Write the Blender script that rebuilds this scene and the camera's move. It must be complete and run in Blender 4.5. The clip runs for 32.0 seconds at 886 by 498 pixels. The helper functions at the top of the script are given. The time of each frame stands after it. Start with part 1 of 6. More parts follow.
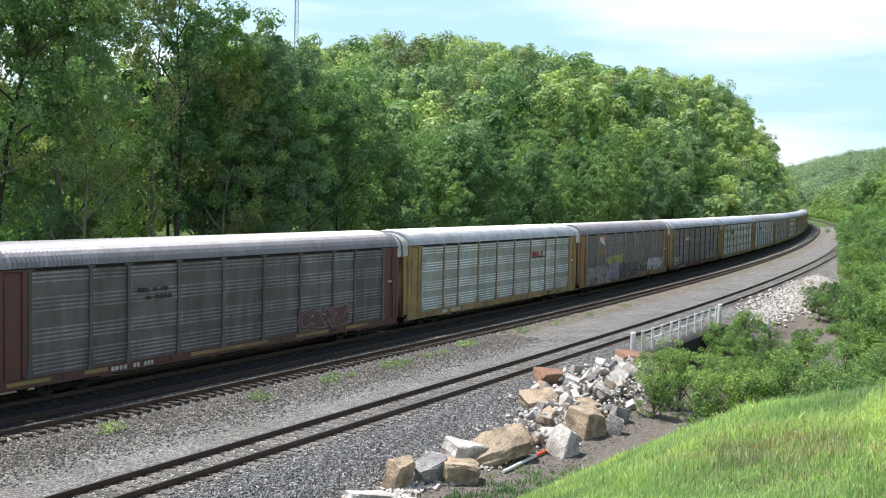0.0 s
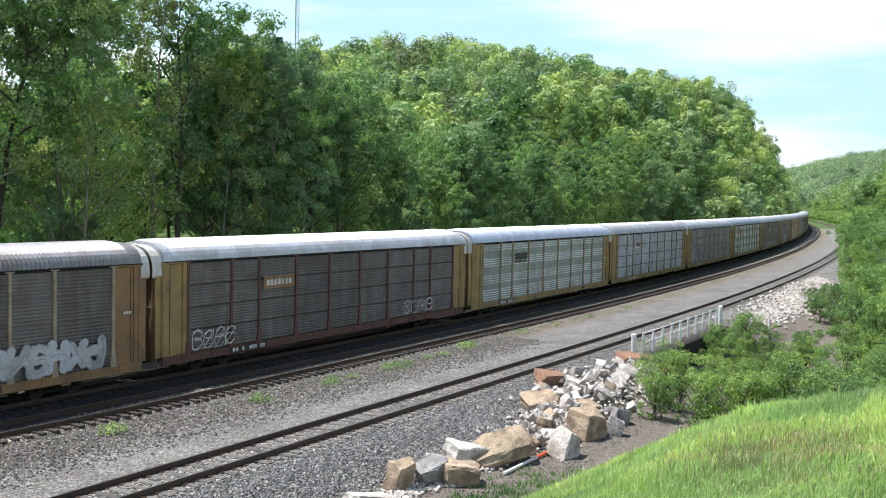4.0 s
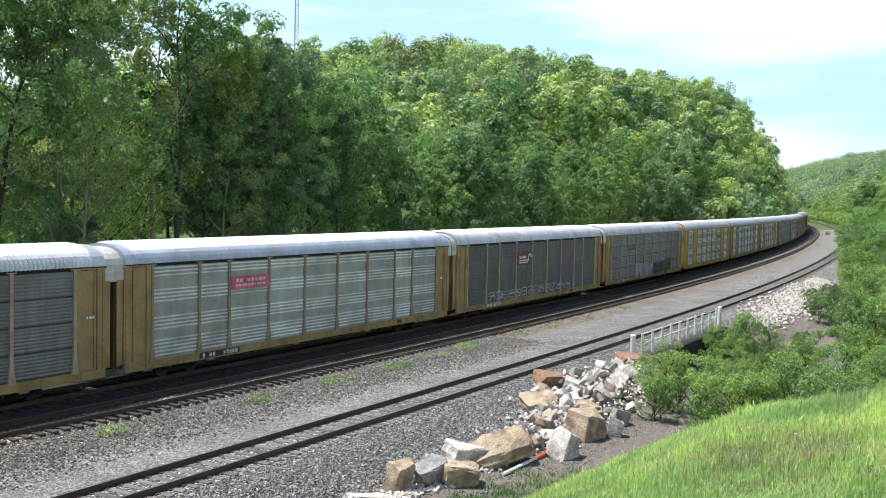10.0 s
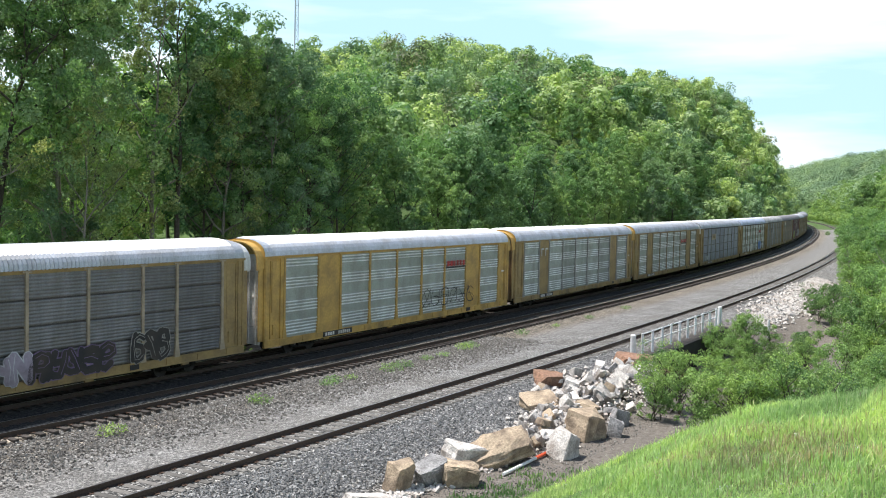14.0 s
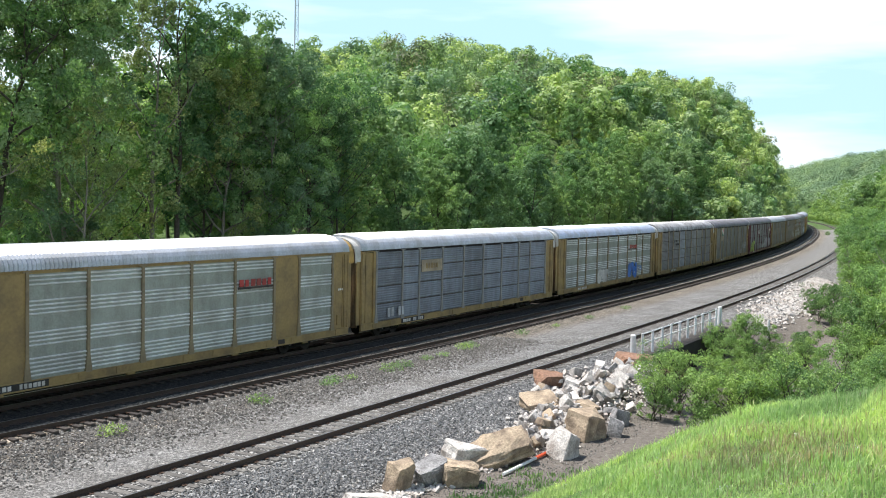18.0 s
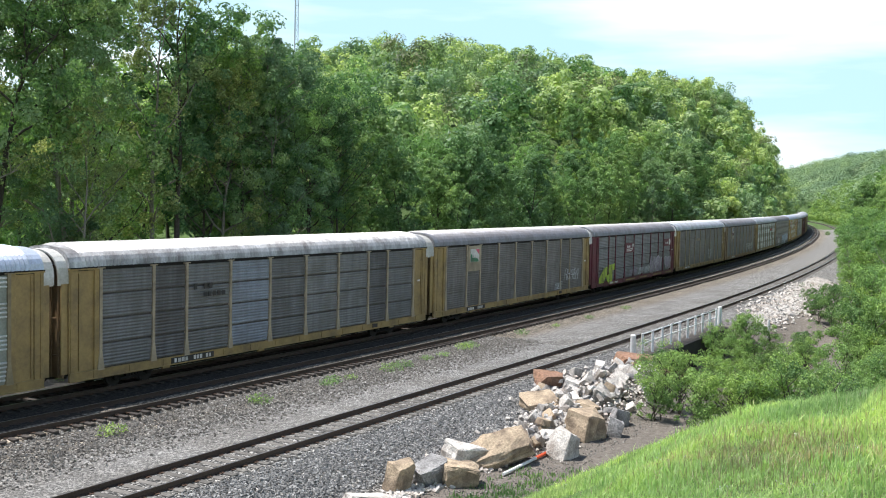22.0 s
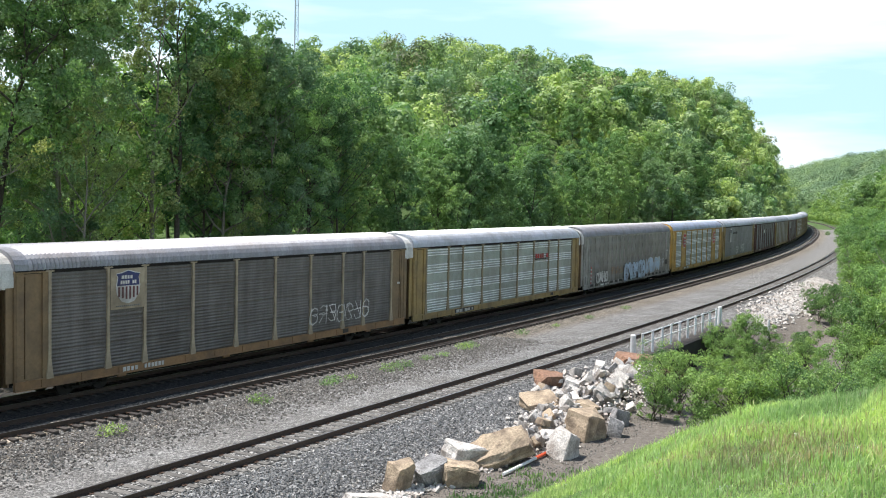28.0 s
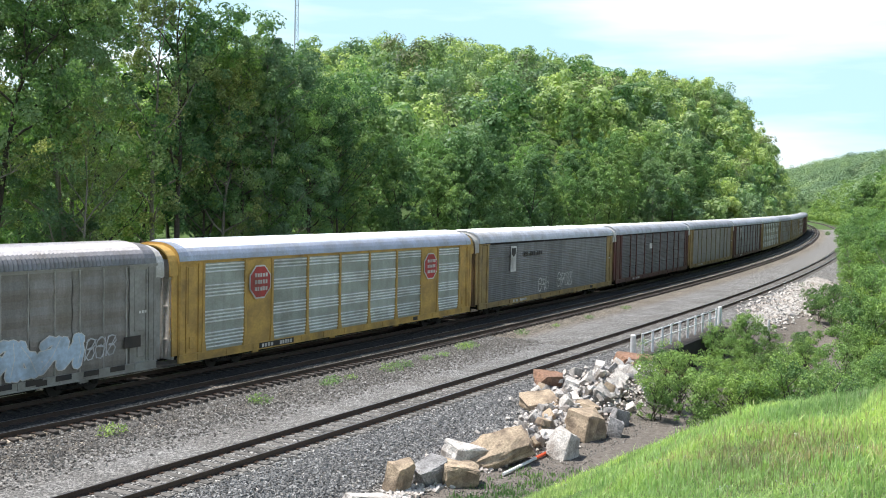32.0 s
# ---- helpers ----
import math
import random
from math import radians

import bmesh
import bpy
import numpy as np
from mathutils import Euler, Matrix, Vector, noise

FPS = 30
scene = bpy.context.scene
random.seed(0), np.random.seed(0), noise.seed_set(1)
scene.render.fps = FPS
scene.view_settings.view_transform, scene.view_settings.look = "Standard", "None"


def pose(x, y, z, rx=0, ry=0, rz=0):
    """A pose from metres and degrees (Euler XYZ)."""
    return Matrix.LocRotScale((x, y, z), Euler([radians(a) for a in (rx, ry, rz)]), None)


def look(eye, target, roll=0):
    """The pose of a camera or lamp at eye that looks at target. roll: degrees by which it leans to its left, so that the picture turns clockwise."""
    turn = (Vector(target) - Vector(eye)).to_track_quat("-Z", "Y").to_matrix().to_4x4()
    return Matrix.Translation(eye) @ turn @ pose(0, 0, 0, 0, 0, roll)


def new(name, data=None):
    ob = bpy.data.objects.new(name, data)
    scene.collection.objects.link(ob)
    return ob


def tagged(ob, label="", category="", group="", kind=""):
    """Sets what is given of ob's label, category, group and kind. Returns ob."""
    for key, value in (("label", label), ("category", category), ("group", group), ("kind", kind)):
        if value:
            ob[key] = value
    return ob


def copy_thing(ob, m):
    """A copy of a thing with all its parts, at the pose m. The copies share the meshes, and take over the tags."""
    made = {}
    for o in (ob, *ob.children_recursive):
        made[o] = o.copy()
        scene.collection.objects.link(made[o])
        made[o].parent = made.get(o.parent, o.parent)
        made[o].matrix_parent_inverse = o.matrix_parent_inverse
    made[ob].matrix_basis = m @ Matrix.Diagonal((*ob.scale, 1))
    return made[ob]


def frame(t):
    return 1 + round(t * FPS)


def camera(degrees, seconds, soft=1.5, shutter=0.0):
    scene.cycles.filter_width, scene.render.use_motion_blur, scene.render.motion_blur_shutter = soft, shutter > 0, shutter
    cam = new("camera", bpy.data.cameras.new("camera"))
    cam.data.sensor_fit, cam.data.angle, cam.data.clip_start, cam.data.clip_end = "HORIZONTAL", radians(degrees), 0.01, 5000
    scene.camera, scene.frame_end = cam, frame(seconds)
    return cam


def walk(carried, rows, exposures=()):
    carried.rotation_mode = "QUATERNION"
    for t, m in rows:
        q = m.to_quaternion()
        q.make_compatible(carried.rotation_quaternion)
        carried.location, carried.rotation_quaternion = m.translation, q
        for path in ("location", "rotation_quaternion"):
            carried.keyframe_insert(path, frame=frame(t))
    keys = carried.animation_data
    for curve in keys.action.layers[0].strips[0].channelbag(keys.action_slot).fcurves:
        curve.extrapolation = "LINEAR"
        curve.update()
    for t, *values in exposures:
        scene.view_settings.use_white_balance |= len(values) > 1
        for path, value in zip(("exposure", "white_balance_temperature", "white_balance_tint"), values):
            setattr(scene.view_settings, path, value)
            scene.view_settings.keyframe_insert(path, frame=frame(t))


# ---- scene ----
# ---------------------------------------------------------------- camera
EYE = Vector((0.0, 0.0, 8.385))
PITCH, ROLL = 2.892, 1.226


def view(down, right):
    """The camera's pose, nodded down and turned right by degrees."""
    a, b = radians(PITCH + down), radians(right)
    aim = Vector((math.sin(b) * math.cos(a), math.cos(b) * math.cos(a), -math.sin(a)))
    return look(EYE, EYE + aim * 10, ROLL)


cam = camera(47.915, 32.0, soft=1.0)
walk(cam, [(0.0, view(0.135, 0)), (1.0, view(0.10, 0)), (2.0, view(0.085, -0.045)), (3.5, view(0.06, -0.045)),
           (5.5, view(0, 0)), (14.5, view(0, 0)), (22.8, view(0, 0)), (23.6, view(-0.04, 0)), (24.5, view(0, 0)), (25.2, view(0, -0.04)), (27.5, view(0, 0)),
           (30.0, view(0, 0)), (30.7, view(0.04, 0)), (31.5, view(0, 0)), (32.0, view(0, 0))],
     exposures=[(0.0, 0.41), (5.5, 0.48), (32.0, 0.48)])

# ---------------------------------------------------------------- light
SUN_EL, SUN_DIR = radians(66), Vector((-0.97, 0.22, 0)).normalized()
to_sun = Vector((SUN_DIR.x * math.cos(SUN_EL), SUN_DIR.y * math.cos(SUN_EL), math.sin(SUN_EL)))
sun = new("sun", bpy.data.lights.new("sun", "SUN"))
sun.data.energy, sun.data.angle, sun.data.color = 4.9, radians(0.55), (1.0, 0.965, 0.93)
sun.matrix_world = look((0, 0, 60), Vector((0, 0, 60)) - to_sun)

world = bpy.data.worlds.new("sky")
scene.world = world
world.use_nodes = True
wn, wl = world.node_tree.nodes, world.node_tree.links
wn.clear()
sky = wn.new("ShaderNodeTexSky")
sky.sky_type, sky.sun_disc = "NISHITA", False
sky.sun_elevation, sky.sun_rotation = SUN_EL, math.atan2(SUN_DIR.x, SUN_DIR.y)
sky.air_density, sky.dust_density = 1.0, 0.6
coord = wn.new("ShaderNodeTexCoord")
stretch = wn.new("ShaderNodeMapping")
stretch.inputs["Scale"].default_value = (1.0, 1.6, 7.0)
stretch.inputs["Location"].default_value = (0.35, 0.1, 0.2)
cloud = wn.new("ShaderNodeTexNoise")
cloud.inputs["Scale"].default_value, cloud.inputs["Detail"].default_value, cloud.inputs["Roughness"].default_value = 1.6, 6, 0.5
band = wn.new("ShaderNodeValToRGB")
band.color_ramp.elements[0].position, band.color_ramp.elements[1].position = 0.40, 0.56
band.color_ramp.elements[0].color = (0.0, 0.0, 0.0, 1)
mixsky = wn.new("ShaderNodeMixRGB")
mixsky.inputs["Color2"].default_value = (9.3, 10.4, 11.3, 1)
back = wn.new("ShaderNodeBackground")
back.inputs["Strength"].default_value = 0.09
wout = wn.new("ShaderNodeOutputWorld")
wl.new(coord.outputs["Generated"], stretch.inputs["Vector"])
wl.new(stretch.outputs["Vector"], cloud.inputs["Vector"])
wl.new(cloud.outputs["Fac"], band.inputs["Fac"])
parts = wn.new("ShaderNodeSeparateXYZ")
low = wn.new("ShaderNodeMapRange")
low.interpolation_type = "SMOOTHSTEP"
low.inputs["From Min"].default_value, low.inputs["From Max"].default_value = 0.20, 0.48
low.inputs["To Min"].default_value, low.inputs["To Max"].default_value = 1.0, 0.06
thin = wn.new("ShaderNodeMath")
thin.operation = "MULTIPLY"
wl.new(coord.outputs["Generated"], parts.inputs["Vector"])
wl.new(parts.outputs["Z"], low.inputs["Value"])
wl.new(low.outputs["Result"], thin.inputs[0])
wl.new(band.outputs["Color"], thin.inputs[1])
wl.new(thin.outputs["Value"], mixsky.inputs["Fac"])
haze = wn.new("ShaderNodeMixRGB")
haze.inputs["Color2"].default_value = (5.4, 8.3, 10.3, 1)
hazy = wn.new("ShaderNodeMath")
hazy.operation = "MULTIPLY"
hazy.inputs[1].default_value = 0.85
wl.new(low.outputs["Result"], hazy.inputs[0])
wl.new(hazy.outputs["Value"], haze.inputs["Fac"])
wl.new(sky.outputs["Color"], haze.inputs["Color1"])
wl.new(haze.outputs["Color"], mixsky.inputs["Color1"])
wl.new(mixsky.outputs["Color"], back.inputs["Color"])
wl.new(back.outputs["Background"], wout.inputs["Surface"])

# ---------------------------------------------------------------- materials
MATS = {}


def nodes_of(name):
    m = bpy.data.materials.new(name)
    m.use_nodes = True
    return m, m.node_tree.nodes, m.node_tree.links, m.node_tree.nodes["Principled BSDF"]


def ramp(n, stops):
    r = n.new("ShaderNodeValToRGB")
    e = r.color_ramp.elements
    while len(e) < len(stops):
        e.new(0.5)
    for i, (p, c) in enumerate(stops):
        e[i].position, e[i].color = p, (*c, 1)
    return r


def mix(n, l, kind, fac, a, b):
    m = n.new("ShaderNodeMixRGB")
    m.blend_type = kind
    for sock, v in (("Fac", fac), ("Color1", a), ("Color2", b)):
        if isinstance(v, (int, float)):
            m.inputs[sock].default_value = v
        elif isinstance(v, tuple):
            m.inputs[sock].default_value = (*v, 1)
        else:
            l.new(v, m.inputs[sock])
    return m.outputs["Color"]


def noise_tex(n, l, scale, detail=4, rough=0.55, vec=None, stretch=None):
    t = n.new("ShaderNodeTexNoise")
    t.inputs["Scale"].default_value, t.inputs["Detail"].default_value, t.inputs["Roughness"].default_value = scale, detail, rough
    if vec is None:
        vec = n.new("ShaderNodeTexCoord").outputs["Object"]
    if stretch:
        mp = n.new("ShaderNodeMapping")
        mp.inputs["Scale"].default_value = stretch
        l.new(vec, mp.inputs["Vector"])
        vec = mp.outputs["Vector"]
    l.new(vec, t.inputs["Vector"])
    return t


def bump(n, l, height, strength, dist, bsdf):
    b = n.new("ShaderNodeBump")
    b.inputs["Strength"].default_value, b.inputs["Distance"].default_value = strength, dist
    l.new(height, b.inputs["Height"])
    l.new(b.outputs["Normal"], bsdf.inputs["Normal"])


def surface(name, rgb, var=0.25, scale=6.0, rough=0.7, metal=0.0, bmp=0.2, deep=0.02, dirt=None, dirt_amount=0.35, stretch=None, per_object=0.12):
    """A worn paint, stone or metal: base colour, mottling at two scales, dirt and fine relief."""
    if name in MATS:
        return MATS[name]
    m, n, l, b = nodes_of(name)
    fine = noise_tex(n, l, scale, 6, 0.6, stretch=stretch)
    broad = noise_tex(n, l, scale * 0.12, 3, 0.5)
    lo, hi = tuple(c * (1 - var) for c in rgb), tuple(min(1, c * (1 + var)) for c in rgb)
    col = ramp(n, [(0.3, lo), (0.7, hi)])
    l.new(fine.outputs["Fac"], col.inputs["Fac"])
    dcol = dirt or tuple(c * 0.45 for c in rgb)
    amount = ramp(n, [(0.42, (0, 0, 0)), (0.75, (dirt_amount,) * 3)])
    l.new(broad.outputs["Fac"], amount.inputs["Fac"])
    c = mix(n, l, "MIX", amount.outputs["Color"], col.outputs["Color"], dcol)
    info = n.new("ShaderNodeObjectInfo")
    tone = ramp(n, [(0, (1 - per_object,) * 3), (1, (1 + per_object,) * 3)])
    l.new(info.outputs["Random"], tone.inputs["Fac"])
    c = mix(n, l, "MULTIPLY", 1.0, c, tone.outputs["Color"])
    l.new(c, b.inputs["Base Color"])
    b.inputs["Roughness"].default_value, b.inputs["Metallic"].default_value = rough, metal
    if bmp:
        bump(n, l, fine.outputs["Fac"], bmp, deep, b)
    MATS[name] = m
    return m


def sheet_metal(name, rgb, streak=0.4, rough=0.55, metal=0.2, grime=(0.09, 0.075, 0.06)):
    """Rack-side sheet: dull zinc or paint with rain streaks running down and road grime towards the sill."""
    if name in MATS:
        return MATS[name]
    m, n, l, b = nodes_of(name)
    info = n.new("ShaderNodeObjectInfo")
    shift = n.new("ShaderNodeMath")
    shift.operation = "MULTIPLY"
    shift.inputs[1].default_value = 61.0
    l.new(info.outputs["Random"], shift.inputs[0])
    slide = n.new("ShaderNodeVectorMath")
    slide.operation = "ADD"
    l.new(n.new("ShaderNodeTexCoord").outputs["Object"], slide.inputs[0])
    l.new(shift.outputs["Value"], slide.inputs[1])
    obj = slide.outputs["Vector"]
    streaks = noise_tex(n, l, 1.0, 5, 0.65, obj, (2.6, 2.6, 0.22))
    blot = noise_tex(n, l, 0.9, 5, 0.6, obj)
    spots = noise_tex(n, l, 14, 4, 0.7, obj)
    a = ramp(n, [(0.35, tuple(c * (1 - streak) for c in rgb)), (0.65, tuple(c * (1 + streak * 0.5) for c in rgb))])
    l.new(streaks.outputs["Fac"], a.inputs["Fac"])
    g = ramp(n, [(0.42, (0, 0, 0)), (0.68, (0.7,) * 3)])
    l.new(blot.outputs["Fac"], g.inputs["Fac"])
    c = mix(n, l, "MIX", g.outputs["Color"], a.outputs["Color"], grime)
    s = ramp(n, [(0.35, (0.85,) * 3), (0.65, (1.1,) * 3)])
    l.new(spots.outputs["Fac"], s.inputs["Fac"])
    c = mix(n, l, "MULTIPLY", 1.0, c, s.outputs["Color"])
    tone = ramp(n, [(0, (0.84,) * 3), (1, (1.12,) * 3)])
    l.new(info.outputs["Random"], tone.inputs["Fac"])
    c = mix(n, l, "MULTIPLY", 1.0, c, tone.outputs["Color"])
    l.new(c, b.inputs["Base Color"])
    b.inputs["Roughness"].default_value, b.inputs["Metallic"].default_value = rough, metal
    bump(n, l, spots.outputs["Fac"], 0.12, 0.01, b)
    MATS[name] = m
    return m


def foliage(name, dark, light, patchy=0.16, through_light=0.33):
    """Leaves: a tint per leaf, per plant and in broad patches; some light passes through."""
    m, n, l, b = nodes_of(name)
    geo, info = n.new("ShaderNodeNewGeometry"), n.new("ShaderNodeObjectInfo")
    leaf = ramp(n, [(0, dark), (1, light)])
    l.new(geo.outputs["Random Per Island"], leaf.inputs["Fac"])
    patch = noise_tex(n, l, patchy, 3, 0.5, geo.outputs["Position"])
    tone = ramp(n, [(0.33, (0.62, 0.68, 0.72)), (0.5, (1, 1, 1)), (0.7, (1.2, 1.12, 0.93))])
    l.new(patch.outputs["Fac"], tone.inputs["Fac"])
    c = mix(n, l, "MULTIPLY", 0.8, leaf.outputs["Color"], tone.outputs["Color"])
    crown = n.new("ShaderNodeTexVoronoi")
    crown.inputs["Scale"].default_value = patchy * 0.85
    l.new(geo.outputs["Position"], crown.inputs["Vector"])
    pick = n.new("ShaderNodeSeparateColor")
    l.new(crown.outputs["Color"], pick.inputs["Color"])
    kind = ramp(n, [(0, (0.52, 0.62, 0.60)), (0.45, (0.95, 0.98, 0.95)), (0.8, (1.14, 1.10, 0.99)), (1, (1.26, 1.15, 1.06))])
    l.new(pick.outputs["Red"], kind.inputs["Fac"])
    c = mix(n, l, "MULTIPLY", 0.85, c, kind.outputs["Color"])
    per = ramp(n, [(0, (0.80, 0.82, 0.9)), (0.5, (1.06, 1, 1)), (1, (1.23, 1.08, 0.95))])
    l.new(info.outputs["Random"], per.inputs["Fac"])
    c = mix(n, l, "MULTIPLY", 1.0, c, per.outputs["Color"])
    l.new(c, b.inputs["Base Color"])
    b.inputs["Roughness"].default_value = 0.6
    tr = n.new("ShaderNodeBsdfTranslucent")
    c2 = mix(n, l, "MULTIPLY", 1.0, c, (1.1, 1.25, 0.8))
    l.new(c2, tr.inputs["Color"])
    sh = n.new("ShaderNodeMixShader")
    sh.inputs["Fac"].default_value = through_light
    out = n["Material Output"]
    l.new(b.outputs["BSDF"], sh.inputs[1])
    l.new(tr.outputs["BSDF"], sh.inputs[2])
    l.new(sh.outputs["Shader"], out.inputs["Surface"])
    MATS[name] = m
    return m


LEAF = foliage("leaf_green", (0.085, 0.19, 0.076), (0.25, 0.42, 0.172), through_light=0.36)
LEAF_MID = foliage("leaf_mid_green", (0.17, 0.30, 0.116), (0.33, 0.495, 0.197))
LEAF_LIGHT = foliage("leaf_light_green", (0.18, 0.325, 0.115), (0.30, 0.485, 0.18))
LEAF_SILVER = foliage("leaf_silver_green", (0.205, 0.325, 0.165), (0.32, 0.465, 0.24))
LEAF_BUD = foliage("leaf_olive_buds", (0.215, 0.275, 0.10), (0.50, 0.565, 0.25), through_light=0.42)
# Paler than the near leaves: the hill's slight haze is put into the colour.
LEAF_FAR = foliage("leaf_far_wood_hazed", (0.26, 0.395, 0.16), (0.445, 0.585, 0.265))
LEAF_BROWN = foliage("leaf_brownish", (0.20, 0.24, 0.125), (0.29, 0.335, 0.175))
LEAF_SHRUB = foliage("leaf_shrub", (0.12, 0.225, 0.072), (0.345, 0.535, 0.185), 0.35)
BARK = surface("bark", (0.075, 0.062, 0.05), 0.4, 9, 0.9, bmp=0.5)
BARK_PALE = surface("bark_pale", (0.26, 0.23, 0.19), 0.35, 9, 0.9, bmp=0.4)


def ground_material():
    """One sheet: crushed stone, forest floor, dirt and turf, told apart by a painted zone with a ragged border."""
    m, n, l, b = nodes_of("ground_mixed")
    pos = n.new("ShaderNodeNewGeometry").outputs["Position"]
    zone = n.new("ShaderNodeAttribute")
    zone.attribute_name = "zone"
    sep = n.new("ShaderNodeSeparateColor")
    l.new(zone.outputs["Color"], sep.inputs["Color"])
    rag = noise_tex(n, l, 1.1, 6, 0.65, pos)
    bed = n.new("ShaderNodeAttribute")
    bed.attribute_name = "bed"
    beds = n.new("ShaderNodeSeparateColor")
    l.new(bed.outputs["Color"], beds.inputs["Color"])

    def stones(scale, stops):
        """Broken stone of one size: a tone for each piece, domed pieces."""
        v = n.new("ShaderNodeTexVoronoi")
        v.inputs["Scale"].default_value = scale
        l.new(pos, v.inputs["Vector"])
        sc = n.new("ShaderNodeSeparateColor")
        l.new(v.outputs["Color"], sc.inputs["Color"])
        g = ramp(n, stops)
        l.new(sc.outputs["Red"], g.inputs["Fac"])
        up = n.new("ShaderNodeMath")
        up.operation = "SUBTRACT"
        up.inputs[0].default_value = 1.0
        l.new(v.outputs["Distance"], up.inputs[1])
        return g.outputs["Color"], up.outputs["Value"]

    coarse, dome = stones(14, [(0.0, (0.015, 0.015, 0.015)), (0.35, (0.075, 0.074, 0.072)), (0.75, (0.20, 0.197, 0.19)), (1.0, (0.5, 0.49, 0.475))])
    fine, low_dome = stones(27, [(0.0, (0.05, 0.05, 0.05)), (0.4, (0.165, 0.163, 0.161)), (0.8, (0.30, 0.297, 0.293)), (1.0, (0.60, 0.59, 0.58))])
    gravel = mix(n, l, "MIX", beds.outputs["Green"], coarse, fine)
    gravel = mix(n, l, "MULTIPLY", beds.outputs["Red"], gravel, (0.93, 0.83, 0.70))
    broad = noise_tex(n, l, 0.35, 5, 0.6, pos)
    shade = ramp(n, [(0.35, (0.86, 0.83, 0.79)), (0.65, (1.18, 1.17, 1.15))])
    l.new(broad.outputs["Fac"], shade.inputs["Fac"])
    gravel = mix(n, l, "MULTIPLY", 1.0, gravel, shade.outputs["Color"])
    clots = noise_tex(n, l, 3.2, 6, 0.7, pos)
    patchy = ramp(n, [(0.35, (0.78, 0.77, 0.75)), (0.65, (1.2, 1.2, 1.2))])
    l.new(clots.outputs["Fac"], patchy.inputs["Fac"])
    gravel = mix(n, l, "MULTIPLY", 1.0, gravel, patchy.outputs["Color"])
    relief = mix(n, l, "MIX", beds.outputs["Green"], dome, low_dome)
    # rusty, oily stone between and beside the rails, with the train's shade in its colour
    worn_shade = mix(n, l, "MULTIPLY", 1.0, gravel, (0.16, 0.145, 0.132))

    def mask(channel, lo=0.42, hi=0.58):
        ad = n.new("ShaderNodeMath")
        ad.operation = "MULTIPLY_ADD"
        ad.inputs[1].default_value, ad.inputs[2].default_value = 0.5, -0.25
        l.new(rag.outputs["Fac"], ad.inputs[0])
        su = n.new("ShaderNodeMath")
        su.operation = "ADD"
        l.new(sep.outputs[channel], su.inputs[0])
        l.new(ad.outputs["Value"], su.inputs[1])
        r = ramp(n, [(lo, (0, 0, 0)), (hi, (1, 1, 1))])
        l.new(su.outputs["Value"], r.inputs["Fac"])
        return r.outputs["Color"]

    dirt_n = noise_tex(n, l, 5, 6, 0.7, pos)
    dirt = ramp(n, [(0.3, (0.10, 0.084, 0.07)), (0.6, (0.20, 0.175, 0.148)), (0.8, (0.38, 0.345, 0.30))])
    l.new(dirt_n.outputs["Fac"], dirt.inputs["Fac"])
    turf_n = noise_tex(n, l, 7, 6, 0.7, pos)
    turf = ramp(n, [(0.3, (0.045, 0.085, 0.02)), (0.6, (0.095, 0.16, 0.04)), (0.8, (0.18, 0.21, 0.08))])
    l.new(turf_n.outputs["Fac"], turf.inputs["Fac"])
    c = mix(n, l, "MIX", mask("Red"), dirt.outputs["Color"], gravel)
    c = mix(n, l, "MIX", mask("Blue"), c, worn_shade)
    c = mix(n, l, "MIX", mask("Green"), c, turf.outputs["Color"])
    l.new(c, b.inputs["Base Color"])
    b.inputs["Roughness"].default_value = 0.95
    bump(n, l, relief, 1.0, 0.06, b)
    return m


GROUND = ground_material()

# ---------------------------------------------------------------- mesh helpers


def quick_mesh(name, verts, faces, mats=(), smooth=False):
    """A mesh out of arrays; all faces have the same number of corners."""
    me = bpy.data.meshes.new(name)
    v, f = np.asarray(verts, dtype=np.float32), np.asarray(faces, dtype=np.int32)
    k = f.shape[1]
    me.vertices.add(len(v))
    me.vertices.foreach_set("co", v.ravel())
    me.loops.add(f.size)
    me.loops.foreach_set("vertex_index", f.ravel())
    me.polygons.add(len(f))
    me.polygons.foreach_set("loop_start", np.arange(0, f.size, k, dtype=np.int32))
    me.polygons.foreach_set("use_smooth", np.full(len(f), smooth, dtype=bool))
    me.update(calc_edges=True)
    for m in mats:
        me.materials.append(m)
    return me


def done(bm, name, mats=()):
    me = bpy.data.meshes.new(name)
    bm.to_mesh(me)
    bm.free()
    for m in mats:
        me.materials.append(m)
    return me


def part(name, me, material, parent, label="", at=None):
    """Links a mesh as one part under a thing or part; material, if given, belongs to this part alone."""
    if not isinstance(me, bpy.types.Mesh):
        me = done(me, name)
    ob = new(name, me)
    ob.parent = parent
    if at is not None:
        ob.matrix_basis = at
    if material is not None:
        mats = material if isinstance(material, (list, tuple)) else [material]
        while len(me.materials) < len(mats):
            me.materials.append(mats[len(me.materials)])
        for i, m in enumerate(mats):
            if me.materials[i] != m:
                ob.material_slots[i].link = "OBJECT"
                ob.material_slots[i].material = m
    if label:
        tagged(ob, label)
    return ob


